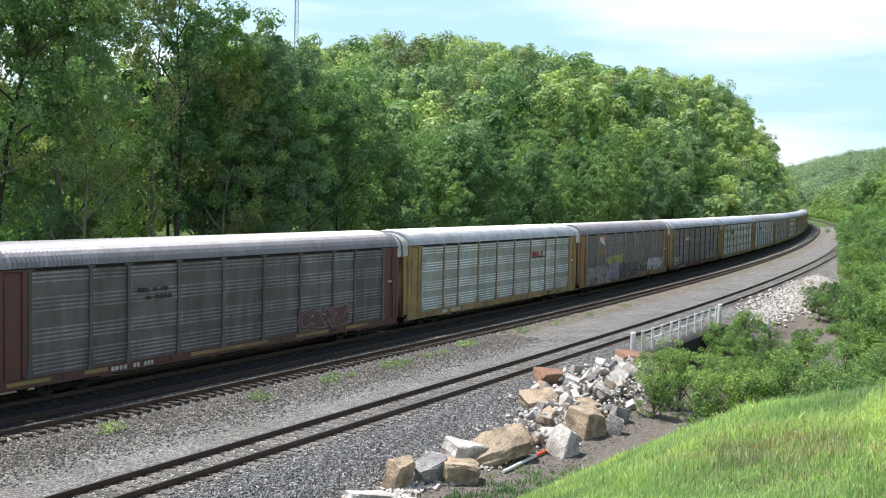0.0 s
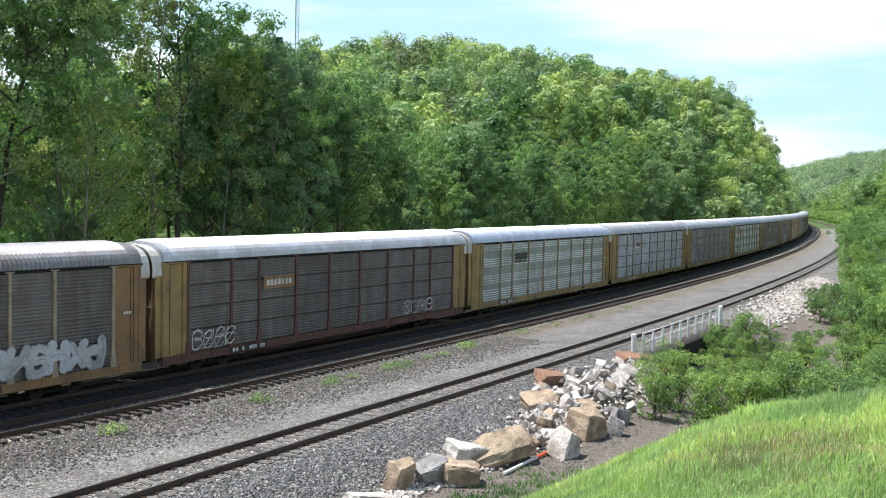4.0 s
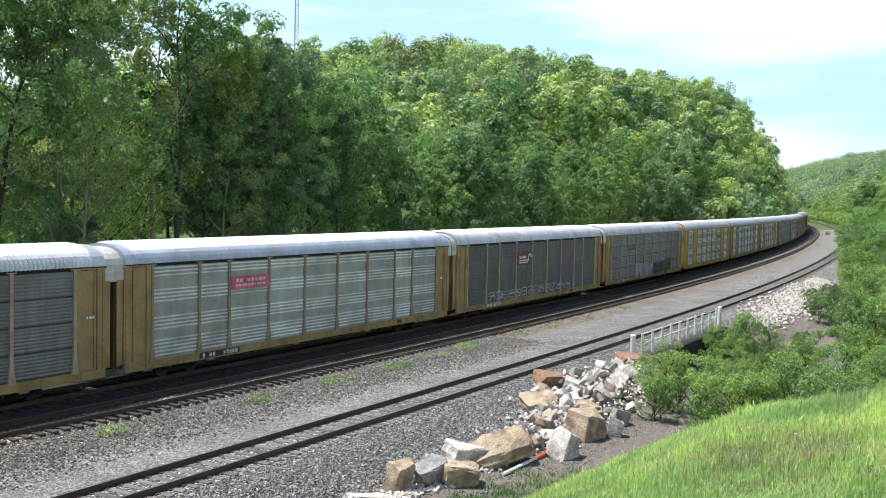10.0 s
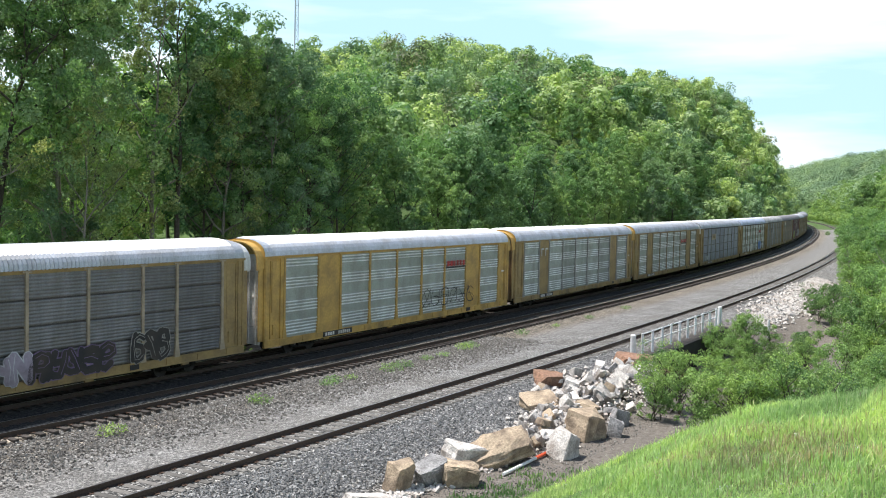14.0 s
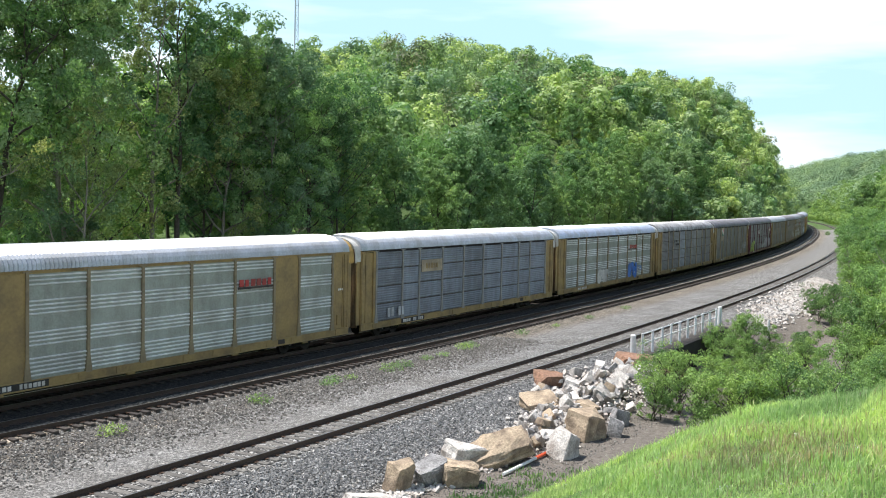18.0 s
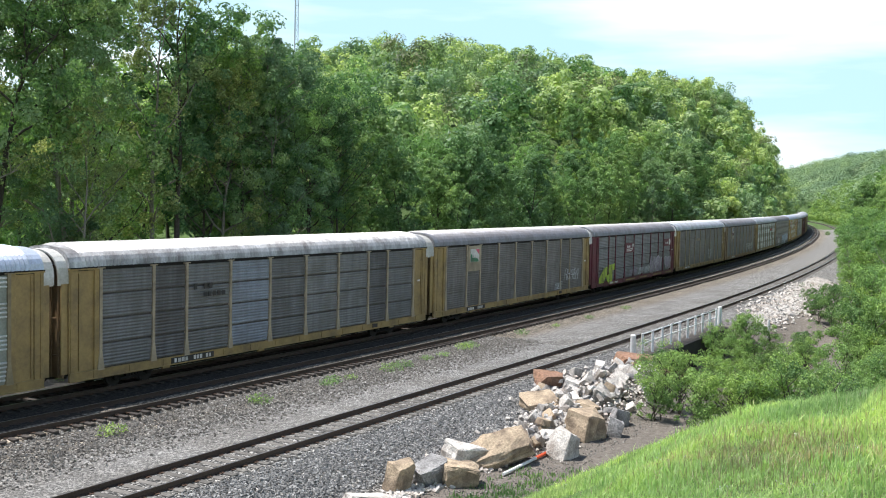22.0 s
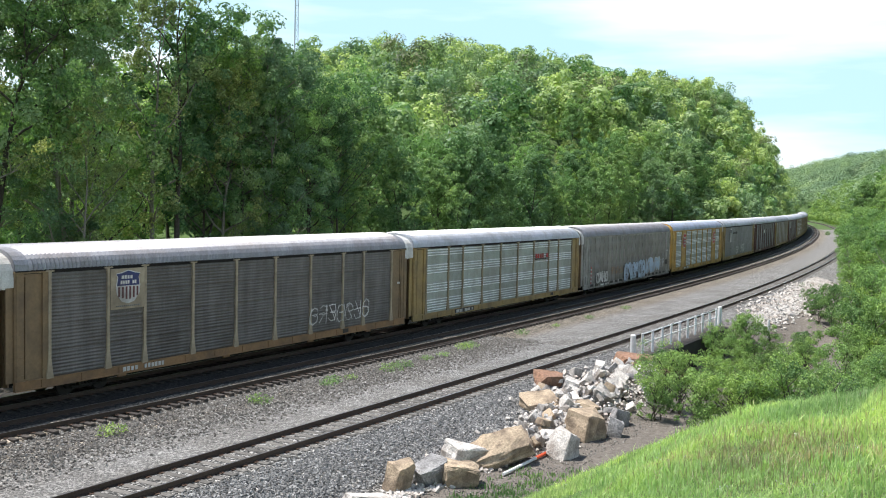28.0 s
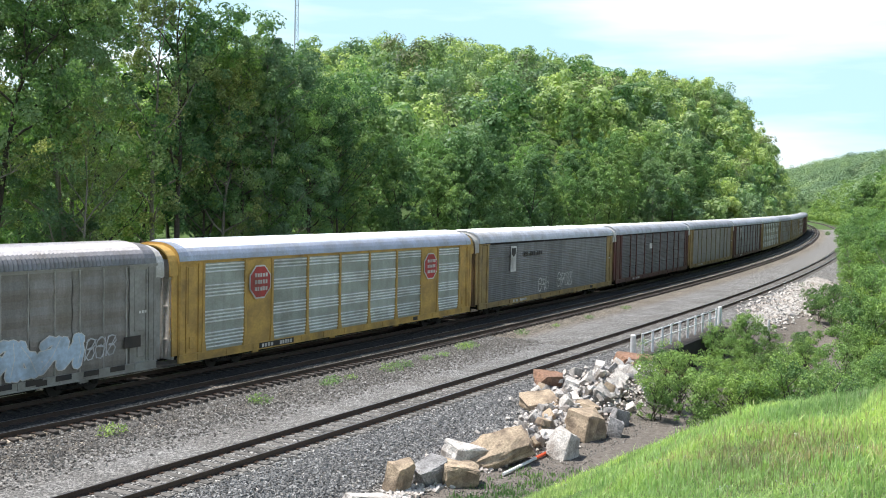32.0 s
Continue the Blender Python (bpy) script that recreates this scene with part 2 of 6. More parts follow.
def add_box(bm, x0, x1, y0, y1, z0, z1, bevel=0.0, index=0):
    r = bmesh.ops.create_cube(bm, size=1, matrix=Matrix.Translation(((x0 + x1) / 2, (y0 + y1) / 2, (z0 + z1) / 2)) @ Matrix.Diagonal((x1 - x0, y1 - y0, z1 - z0, 1)))
    fs = {f for v in r["verts"] for f in v.link_faces}
    if bevel:
        es = list({e for f in fs for e in f.edges})
        g = bmesh.ops.bevel(bm, geom=es, offset=bevel, segments=1, affect="EDGES", profile=0.5)
        fs = {f for v in g["verts"] for f in v.link_faces} | {f for f in fs if f.is_valid}
    for f in fs:
        f.material_index = index


def add_cyl(bm, r, p0, p1, seg=10, r2=None, index=0):
    p0, p1 = Vector(p0), Vector(p1)
    q = (p1 - p0).to_track_quat("Z", "Y").to_matrix().to_4x4()
    g = bmesh.ops.create_cone(bm, cap_ends=True, segments=seg, radius1=r, radius2=r if r2 is None else r2, depth=(p1 - p0).length,
                              matrix=Matrix.Translation((p0 + p1) / 2) @ q)
    for f in {f for v in g["verts"] for f in v.link_faces}:
        f.material_index = index


def prism(profile, x0, x1, closed=False):
    """Vertices and quads of a profile of (y, z) drawn along x."""
    k = len(profile)
    v = [(x0, y, z) for y, z in profile] + [(x1, y, z) for y, z in profile]
    f = [(i, (i + 1) % k, k + (i + 1) % k, k + i) for i in range(k if closed else k - 1)]
    return v, f


# ---------------------------------------------------------------- the line of the railway
KNOTS = [-1000, -20, 40, 100, 160, 220, 280, 1400]
BEND = [-0.000218, -0.000218, -0.000958, -0.000593, -0.000636, -0.000388, -0.000377, -0.000377]
S = np.arange(-1000.0, 1400.0, 1.0)
HEAD = np.cumsum(np.interp(S, KNOTS, BEND))
HEAD += 0.5315 - HEAD[1000]
CX, CY = np.cumsum(np.sin(HEAD)), np.cumsum(np.cos(HEAD))
CX += -8.518 - CX[1000]
CY += 53.848 - CY[1000]


def on_line(s, d=0.0, z=0.0):
    """The point s metres along the far track and d metres to the camera's side of its middle."""
    h = np.interp(s, S, HEAD)
    return Vector((np.interp(s, S, CX) + d * math.cos(h), np.interp(s, S, CY) - d * math.sin(h), z))


def heading(s):
    """The turn about z that lays a thing's x axis along the line, away from the camera."""
    return 90 - math.degrees(np.interp(s, S, HEAD))


def along(s, d=0.0, z=0.0, turn=0.0):
    p = on_line(s, d, z)
    return pose(p.x, p.y, p.z, 0, 0, heading(s) + turn)


def place_sd(x, y):
    """How far along the line and how far beside it points lie (arrays)."""
    x, y = np.atleast_1d(x).astype(float), np.atleast_1d(y).astype(float)
    s, d = np.empty_like(x), np.empty_like(x)
    for a in range(0, len(x), 4000):
        xx, yy = x[a:a + 4000], y[a:a + 4000]
        i = np.argmin((xx[:, None] - CX[None, ::2]) ** 2 + (yy[:, None] - CY[None, ::2]) ** 2, axis=1) * 2
        dx, dy, h = xx - CX[i], yy - CY[i], HEAD[i]
        s[a:a + 4000] = S[i] + dx * np.sin(h) + dy * np.cos(h)
        d[a:a + 4000] = dx * np.cos(h) - dy * np.sin(h)
    return s, d


def ease(t):
    t = np.clip(t, 0, 1)
    return t * t * (3 - 2 * t)


def wave(x, y, size, seed):
    """Smooth uneven ground, about -1 to 1."""
    r = np.random.RandomState(seed)
    z = 0
    for k in range(6):
        a, ph, f = r.uniform(0, 6.28), r.uniform(0, 6.28), (1 + 0.7 * k) / size
        z = z + np.sin((x * math.cos(a) + y * math.sin(a)) * f * 6.28 + ph) / (1 + 0.6 * k)
    return z / 2.6


def terrain(x, y, s=None, d=None):
    """Height of the ground."""
    x, y = np.atleast_1d(x).astype(float), np.atleast_1d(y).astype(float)
    if s is None:
        s, d = place_sd(x, y)
    n = -d
    z = np.interp(d, [-60, -9, -5.5, -3.6, -2.4, -1.5, 2.2, 3.0, 4.7, 4.9, 5.4, 6.4, 10.9, 11.7, 13.9, 14.4, 15.4, 17.4, 19, 400], [1.2, 0.2, -0.9, -0.8, -0.24, -0.235, -0.22, -0.176, -0.176, -0.27, -0.37, -0.31, -0.27, -0.198, -0.198, -0.27, -0.32, -0.75, -0.85, -0.85])
    # wooded hill inside the bend
    z = z + HILL * (1 - np.exp(-np.maximum(n - 7, 0) / 19)) * np.interp(s, [15, 60, 110, 165, 220, 270, 350, 420, 620], [0, 0.14, 0.40, 0.71, 0.85, 0.97, 1.07, 1.06, 0.45]) + 1.5 * wave(x, y, 60, 3) * ease((n - 12) / 40)
    z = z - np.interp(s, [120, 175, 225, 275, 330, 400], [0, 2.6, 4.2, 7.5, 4, 0]) * ease((n - 30) / 18) * (1 - 0.9 * ease((n - 66) / 20))
    # low ground and brook beyond the grass bank
    z = z - 1.4 * ease((d - 17.0) / 3.5) * ease((s - 2) / 7) * (1 - ease((s - 33) / 10)) - 1.5 * ease((d - 16.3) / 0.35) * ease((s - 10.8) / 1.6) * (1 - ease((s - 28) / 1.6)) * (1 - ease((d - 20) / 4))
    # bushy slope beside the near track
    d0 = 17.2 + 9.5 * (1 - ease((s - 28) / 45))
    up = np.maximum(d - d0, 0)
    z = z + np.minimum(0.55 * up, 4.5 + 0.10 * up + 2.6 * ease((s - 45) / 40)) * ease((s - 8) / 30) * np.where(d > 0, 1, 0)
    # the grass bank on which the camera stands
    bank = np.interp(d, [19.5, 22, 29.2, 31, 32.4, 33.8, 36, 60, 120], [0, 0.9, 5.38, 6.36, 7.12, 7.47, 7.6, 8.0, 12]) * (1 - ease((s + 32.0) / 19))
    z = z + np.where(d > 19, bank, 0)
    far = np.hypot(x, y)
    z = z + 29 * ease((far - 430) / 420) * (1 + 0.25 * wave(x, y, 420, 9)) * ease((np.abs(d - 6) - 14) / 90)
    return z + 0.05 * wave(x, y, 7, 5) * ease((np.abs(d - 6) - 10) / 4)


HILL = 47.0


def height(x, y):
    return float(terrain(x, y)[0])


def build_ground():
    def axis(lo, a, b, hi, step, grow):
        mid = list(np.arange(a, b, step))
        up, w = [b], step
        while up[-1] < hi:
            w *= grow
            up.append(up[-1] + w)
        down, w = [a - step], step
        while down[-1] > lo:
            w *= grow
            down.append(down[-1] - w)
        return np.array(down[::-1] + mid + up)

    u = axis(-2500, -52, 90, 3500, 0.7, 1.06)
    v = axis(-2500, -12, 42, 2500, 0.5, 1.07)
    U, V = np.meshgrid(u, v, indexing="ij")
    c, s_ = math.cos(0.5315), math.sin(0.5315)
    x = (-8.518 + U * s_ + V * c).ravel()
    y = (53.848 + U * c - V * s_).ravel()
    s, d = place_sd(x, y)
    z = terrain(x, y, s, d)
    nu, nv = U.shape
    i = np.arange(nu * nv).reshape(nu, nv)
    f = np.stack([i[:-1, :-1], i[1:, :-1], i[1:, 1:], i[:-1, 1:]], -1).reshape(-1, 4)[:, ::-1]
    me = quick_mesh("ground", np.stack([x, y, z], 1), f, [GROUND], smooth=True)
    stone = ease((d + 3.4) / 1.2) * (1 - ease((d - 16.6) / 3))
    stone = stone * (1 - ease((d - 15.9) / 0.5) * ease((s - 8) / 3) * (1 - ease((s - 31) / 3)))
    grass = np.maximum(ease((d - 21.0) / 2.0) * (1 - ease((s + 22) / 10)), ease((d - 17.0 - 9.5 * (1 - ease((s - 28) / 45))) / 3) * ease((s - 5) / 20))
    grass = np.maximum(grass, ease((-d - 6.5) / 2) * 0.95)
    grass = np.where(np.hypot(x, y) > 400, np.maximum(grass, 0.9), grass)
    # darkened for shade under the train and on the middle track, faintly at the near one
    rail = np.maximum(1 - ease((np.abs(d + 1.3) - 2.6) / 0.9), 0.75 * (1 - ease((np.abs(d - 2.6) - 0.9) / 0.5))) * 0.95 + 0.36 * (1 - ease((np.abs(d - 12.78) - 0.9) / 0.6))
    brown = ease((d - 3.4) / 0.6) * (1 - ease((d - 6.6) / 1.6))
    pale = ease((d - 6.6 - 0.8 * wave(x, y, 9, 4)) / 2.4) * (1 - ease((d - 11.0) / 0.6)) * (0.55 + 0.45 * ease((s + 22) / 30))
    pale = np.maximum(pale, ease((s - 25) / 40))
    bed = me.color_attributes.new("bed", "FLOAT_COLOR", "POINT")
    bed.data.foreach_set("color", np.stack([brown, pale, 0 * z, np.ones_like(z)], 1).astype(np.float32).ravel())
    at = me.color_attributes.new("zone", "FLOAT_COLOR", "POINT")
    at.data.foreach_set("color", np.stack([stone, grass, np.clip(rail, 0, 1), np.ones_like(z)], 1).astype(np.float32).ravel())
    tagged(new("ground", me), "crushed stone railway bed with dirt, turf and wooded hills", "ground", kind="structure")


build_ground()

# ---------------------------------------------------------------- tracks
RAIL = surface("rail_steel_rusty", (0.085, 0.06, 0.048), 0.3, 20, 0.55, 0.35, 0.15)
RAIL_TOP = surface("rail_head_polished", (0.42, 0.41, 0.42), 0.15, 30, 0.28, 0.9, 0.05)
TIE = surface("tie_weathered_wood", (0.145, 0.135, 0.122), 0.35, 6, 0.92, stretch=(0.6, 5, 5), bmp=0.5, per_object=0.3)
# Tie wood darkened to hold the train's shade; the bridge walkway shares it.
TIE_DARK = surface("tie_wood_shade_dark", (0.06, 0.05, 0.043), 0.35, 6, 0.9, stretch=(0.6, 5, 5), bmp=0.5, per_object=0.3)
PLATE = surface("tie_plate_rust", (0.10, 0.06, 0.04), 0.3, 25, 0.8, 0.2)

RAIL_SECTION = [(-0.07, -0.18), (-0.07, -0.165), (-0.012, -0.15), (-0.012, -0.04), (-0.036, -0.03), (-0.036, -0.004), (-0.03, 0.0),
                (0.03, 0.0), (0.036, -0.004), (0.036, -0.03), (0.012, -0.04), (0.012, -0.15), (0.07, -0.165), (0.07, -0.18)]


def middle_track(s):
    """How far beside the far track the middle one runs: it draws closer before the curve."""
    return float(np.interp(s, [-40, -30, -22, -14, 40, 110], [3.36, 3.45, 3.72, 4.0, 4.05, 4.3]))


def near_track(s):
    return 12.78


def far_track(s):
    return 0.0


def rail_mesh(side, off, s0, s1, step=4.0):
    ss = np.arange(s0, s1 + 0.1, step)
    rings = []
    for s in ss:
        for y, z in RAIL_SECTION:
            p = on_line(s, side(s) + off + y, z)
            rings.append((p.x, p.y, p.z))
    k = len(RAIL_SECTION)
    f = [(j * k + i, j * k + (i + 1) % k, (j + 1) * k + (i + 1) % k, (j + 1) * k + i) for j in range(len(ss) - 1) for i in range(k)]
    me = quick_mesh("rail", rings, f, [RAIL, RAIL_TOP])
    idx = np.zeros(len(f), dtype=np.int32)
    idx[[j * k + 6 for j in range(len(ss) - 1)]] = 1
    me.polygons.foreach_set("material_index", idx)
    return me


def tie_mesh():
    bm = bmesh.new()
    add_box(bm, -0.115, 0.115, -1.3, 1.3, -0.38, -0.182, 0.012)
    return done(bm, "tie", [TIE])


def plate_pair():
    bm = bmesh.new()
    for y in (-0.7525, 0.7525):
        add_box(bm, -0.095, 0.095, y - 0.17, y + 0.17, -0.183, -0.172)
        for sx in (-0.06, 0.06):
            for sy in (-0.105, 0.105):
                add_box(bm, sx - 0.012, sx + 0.012, y + sy - 0.016, y + sy + 0.016, -0.175, -0.14)
    return done(bm, "tie_plates", [PLATE])


TIE_MESH = tie_mesh()
PLATES = plate_pair()


def build_track(name, side, s0, s1, label, near0, near1, wood):
    """Two rails on wooden ties; the ties of the near stretch lie one by one, the rest in one part."""
    base = new(name)
    tagged(base, label, "railway track", kind="structure")
    for off in (-0.7525, 0.7525):
        part("rail", rail_mesh(side, off, s0, s1), None, base)
    rng = random.Random(int(side(0) * 10) + 5)
    far = []
    s = s0
    while s < s1:
        m = along(s, side(s) + rng.uniform(-0.05, 0.05), rng.uniform(-0.006, 0.004), rng.uniform(-0.8, 0.8))
        if near0 <= s < near1:
            part("tie", TIE_MESH, wood, base, at=m)
        else:
            far.append(m)
        s += 0.52
    verts, faces = [], []
    cube = [(x, y, z) for x in (-0.115, 0.115) for y in (-1.3, 1.3) for z in (-0.38, -0.182)]
    sides = [(0, 1, 3, 2), (4, 6, 7, 5), (0, 4, 5, 1), (2, 3, 7, 6), (1, 5, 7, 3)]
    for m in far:
        b = len(verts)
        verts += [tuple(m @ Vector(c)) for c in cube]
        faces += [tuple(b + i for i in q) for q in sides]
    tagged(part("distant_ties", quick_mesh("distant_ties", verts, faces, [wood]), None, base), kind="stuff")
    pv = np.array([v.co for v in PLATES.vertices])
    pf = np.array([tuple(p.vertices) for p in PLATES.polygons])
    verts, faces, s, b = [], [], near0, 0
    while s < near1:
        m = np.array(along(s, side(s)))
        verts.append(pv @ m[:3, :3].T + m[:3, 3])
        faces.append(pf + b)
        b += len(pv)
        s += 0.52
    tagged(part("tie_plates", quick_mesh("tie_plates", np.concatenate(verts), np.concatenate(faces), [PLATE]), None, base), kind="stuff")


build_track("track_near", near_track, -300, 700, "single railway track with rusty rails on grey weathered ties", -24, 125, TIE)
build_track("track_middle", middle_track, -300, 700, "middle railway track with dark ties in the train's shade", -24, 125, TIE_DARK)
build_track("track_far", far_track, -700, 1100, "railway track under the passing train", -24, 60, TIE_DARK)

# ---------------------------------------------------------------- the train
PITCHL, BODY = 28.55, 27.4
HALF, SILL0, SILL1, EAVE, CROWN = 1.55, 0.635, 1.02, 5.27, 6.14
BAYS = [2.9, 2.0, 2.9, 2.9, 2.9, 2.9, 2.9, 2.0, 2.9]
END_W = (BODY - sum(BAYS)) / 2
POST_X = [-sum(BAYS) / 2 + sum(BAYS[:i]) for i in range(len(BAYS) + 1)]


def zinc(name, rgb, **k):
    return sheet_metal(name, rgb, **k)


def panel_profile(kind):
    """(y, z, index) of a side sheet from bottom to top; index 1 marks the bright ribs, or the dark seams."""
    z0, z1 = SILL1 - 0.03, EAVE - 0.12
    pts, idx = [(0.0, z0)], []

    def go(y, z, i=0):
        pts.append((y, z))
        idx.append(i)

    rows = 4
    step = (z1 - z0) / rows
    if kind == "striped":
        # four bands of bright ribs with plain sheet between them
        for low, count in ((0.03, 5), (0.315, 4), (0.61, 4), (0.885, 3)):
            for k in range(count):
                z = z0 + (z1 - z0) * (low + 0.040 * k)
                go(0, z)
                go(-0.03, z + 0.015)
                go(-0.045, z + 0.055, 1)
                go(0, z + 0.085, 1)
        rows = 0
    for r in range(rows):
        a = z0 + r * step
        if kind == "smooth":
            go(-0.045, a + step * 0.25)
            go(-0.05, a + step * 0.42)
            go(0, a + step * 0.72)
            go(0, a + step - 0.002)
        elif kind == "louvred":
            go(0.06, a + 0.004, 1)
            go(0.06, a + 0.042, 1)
            for k in range(7):
                z = a + 0.06 + (step - 0.07) * k / 7
                go(0, z)
                go(-0.030, z + (step - 0.06) / 7 * 0.40)
                go(-0.032, z + (step - 0.06) / 7 * 0.55)
                go(0, z + (step - 0.06) / 7 * 0.92)
        else:
            go(0.010, a + 0.006)
            go(0.010, a + 0.022)
            for k in range(7):
                z = a + 0.03 + (step - 0.06) * k / 7
                go(0, z + 0.01)
                go(-0.022, z + step / 7 * 0.4)
                go(-0.024, z + step / 7 * 0.55)
                go(0, z + step / 7 * 0.9)
            go(-0.016, a + step - 0.03)
            go(-0.016, a + step - 0.006)
    go(0, z1)
    return pts, idx


PANELS = {}


def panel_mesh(kind, w):
    if (kind, w) not in PANELS:
        pts, idx = panel_profile(kind)
        h = w / 2 - 0.02
        v, f = prism(pts, -h, h)
        # back skin gives the sheet its thickness
        v2, f2 = prism([(0.09, pts[0][1]), (0.09, pts[-1][1])], -h, h)
        b = len(v)
        v, f = v + v2, f + [tuple(b + i for i in q)[::-1] for q in f2]
        me = quick_mesh("panel", v, f, [None, None])
        me.polygons.foreach_set("material_index", np.array(idx + [0], dtype=np.int32))
        PANELS[(kind, w)] = me
    return PANELS[(kind, w)]


def post_mesh():
    bm = bmesh.new()
    w, z0, zk, z1 = 0.07, SILL1 - 0.05, 1.75, EAVE - 0.06
    ring = []
    for z, hw, y in ((z0, 0.17, -0.11), (1.2, 0.14, -0.105), (zk, w, -0.09), (z1, w, -0.09)):
        ring.append([bm.verts.new((x, yy, z)) for x, yy in ((-hw, 0.03), (-hw, y), (hw, y), (hw, 0.03))])
    for a, b in zip(ring, ring[1:]):
        for i in range(4):
            bm.faces.new((a[i], a[(i + 1) % 4], b[(i + 1) % 4], b[i]))
    bm.faces.new(ring[-1])
    bm.faces.new(ring[0][::-1])
    add_box(bm, -0.2, 0.2, -0.10, 0.02, z1 - 0.02, z1 + 0.05)
    return done(bm, "post", [None])


def sill_mesh():
    bm = bmesh.new()
    h = BODY / 2
    add_box(bm, -h, h, -0.06, 0.05, SILL0, SILL1 - 0.03, 0.01)
    add_box(bm, -h, h, -0.10, 0.05, SILL0, SILL0 + 0.05)
    add_box(bm, -h, h, -0.09, 0.05, SILL1 - 0.06, SILL1 - 0.01)
    for k in range(14):
        x = -h + 1.2 + k * (BODY - 2.4) / 13
        add_box(bm, x - 0.03, x + 0.03, -0.09, 0.0, SILL0 + 0.05, SILL1 - 0.06)
    for x in (-8.5, -2.1, 4.4, 9.8):
        add_box(bm, x - 0.22, x + 0.22, -0.08, 0.02, SILL0 - 0.10, SILL0 + 0.01, 0.01)
    return done(bm, "side_sill", [None])


def top_rail_mesh():
    bm = bmesh.new()
    h = BODY / 2
    add_box(bm, -h, h, -0.02, 0.06, EAVE - 0.13, EAVE)
    add_box(bm, -h, h, -0.10, 0.06, EAVE - 0.035, EAVE + 0.01)
    return done(bm, "top_rail", [None])


def end_side_mesh(style):
    """The plain bay at a car's end: corner post, recessed door pocket and jamb. The car's end lies towards -x."""
    bm = bmesh.new()
    a, b = -BODY / 2, -BODY / 2 + END_W
    z0, z1 = SILL1 - 0.04, EAVE - 0.03
    add_box(bm, a, a + 0.42, -0.03, 0.09, z0, z1, 0.012)
    add_box(bm, a + 0.42, b - 0.30, 0.03, 0.09, z0, z1)
    add_box(bm, b - 0.30, b - 0.05, -0.05, 0.09, z0, z1, 0.012)
    add_box(bm, a + 0.06, a + 0.16, -0.06, 0.0, z0, z1 - 0.1)
    add_box(bm, a - 0.02, b, -0.08, 0.02, z1 - 0.07, z1 + 0.02)
    add_box(bm, a + 0.48, a + 0.56, -0.02, 0.05, z0 + 0.1, z1 - 0.2)
    add_box(bm, a - 0.32, a - 0.005, 0.05, 0.13, z0, z1 - 0.12, 0.012)
    if style == 1:
        add_box(bm, a + 0.62, b - 0.34, -0.01, 0.05, z0 + 1.4, z1 - 0.25, 0.01)
        add_box(bm, a + 0.7, b - 0.5, -0.03, 0.05, z0 + 0.25, z0 + 0.8, 0.02)
    for k in range(3):
        add_box(bm, a + 0.1, a + 0.4, -0.075, -0.05, z0 + 0.25 + 0.36 * k, z0 + 0.275 + 0.36 * k)
    return done(bm, "end_bay", [None])


def end_door_meshes():
    """One leaf of the end doors, a cross rail and a lock rod."""
    z0, z1 = SILL1 - 0.2, EAVE + 0.1
    leaf = bmesh.new()
    add_box(leaf, 0.05, 0.11, 0.01, 1.40, z0, z1)
    for k in range(3):
        c = 0.25 + 0.45 * k
        add_box(leaf, -0.01, 0.06, c - 0.05, c + 0.05, z0, z1, 0.012)
    rail, rod = bmesh.new(), bmesh.new()
    add_box(rail, 0.0, 0.08, -1.38, 1.38, 0, 0.06)
    add_cyl(rod, 0.025, (-0.04, 0, 1.2), (-0.04, 0, 4.9), 6)
    return done(leaf, "door_leaf", [None]), done(rail, "cross_rail", [None]), done(rod, "lock_rod", [None])


def arch(k=14):
    """Roof section, eave to eave: rounded shoulders and a nearly flat crown."""
    pts = []
    for i in range(k + 1):
        a = math.pi * i / k
        y, z = -math.cos(a), math.sin(a)
        pts.append((math.copysign(abs(y) ** 0.80, y) * (HALF + 0.05), EAVE + (CROWN - EAVE) * z ** 0.85))
    return pts


def roof_mesh():
    prof = arch()
    h = BODY / 2 - 0.02
    n = 270
    verts = []
    for j in range(n + 1):
        x = -h + 2 * h * j / n
        bulge = 0.0 if (j % 2 == 0 or j < 6 or j > n - 6) else 0.095
        for y, z in prof:
            r = math.hypot(y, z - 4.6)
            verts.append((x, y * (1 + bulge / r), 4.6 + (z - 4.6) * (1 + bulge / r)))
    k = len(prof)
    f = [(j * k + i, j * k + i + 1, (j + 1) * k + i + 1, (j + 1) * k + i) for j in range(n) for i in range(k - 1)]
    return quick_mesh("roof", verts, [q[::-1] for q in f], [None])


def roof_end_mesh(style):
    """Gable at a car's end, under the roof, towards -x."""
    bm = bmesh.new()
    a = -BODY / 2
    pr = [(y * 0.985, z - 0.015) for y, z in arch()]
    front = [bm.verts.new((a, y, z)) for y, z in pr] + [bm.verts.new((a, HALF - 0.1, EAVE - 0.12)), bm.verts.new((a, -HALF + 0.1, EAVE - 0.12))]
    rear = [bm.verts.new((a + 0.25, v.co.y, v.co.z)) for v in front]
    bm.faces.new(front)
    bm.faces.new(rear[::-1])
    for i in range(len(front)):
        bm.faces.new((front[i], rear[i], rear[(i + 1) % len(front)], front[(i + 1) % len(front)]))
    bmesh.ops.recalc_face_normals(bm, faces=bm.faces)
    return done(bm, "roof_end", [None])


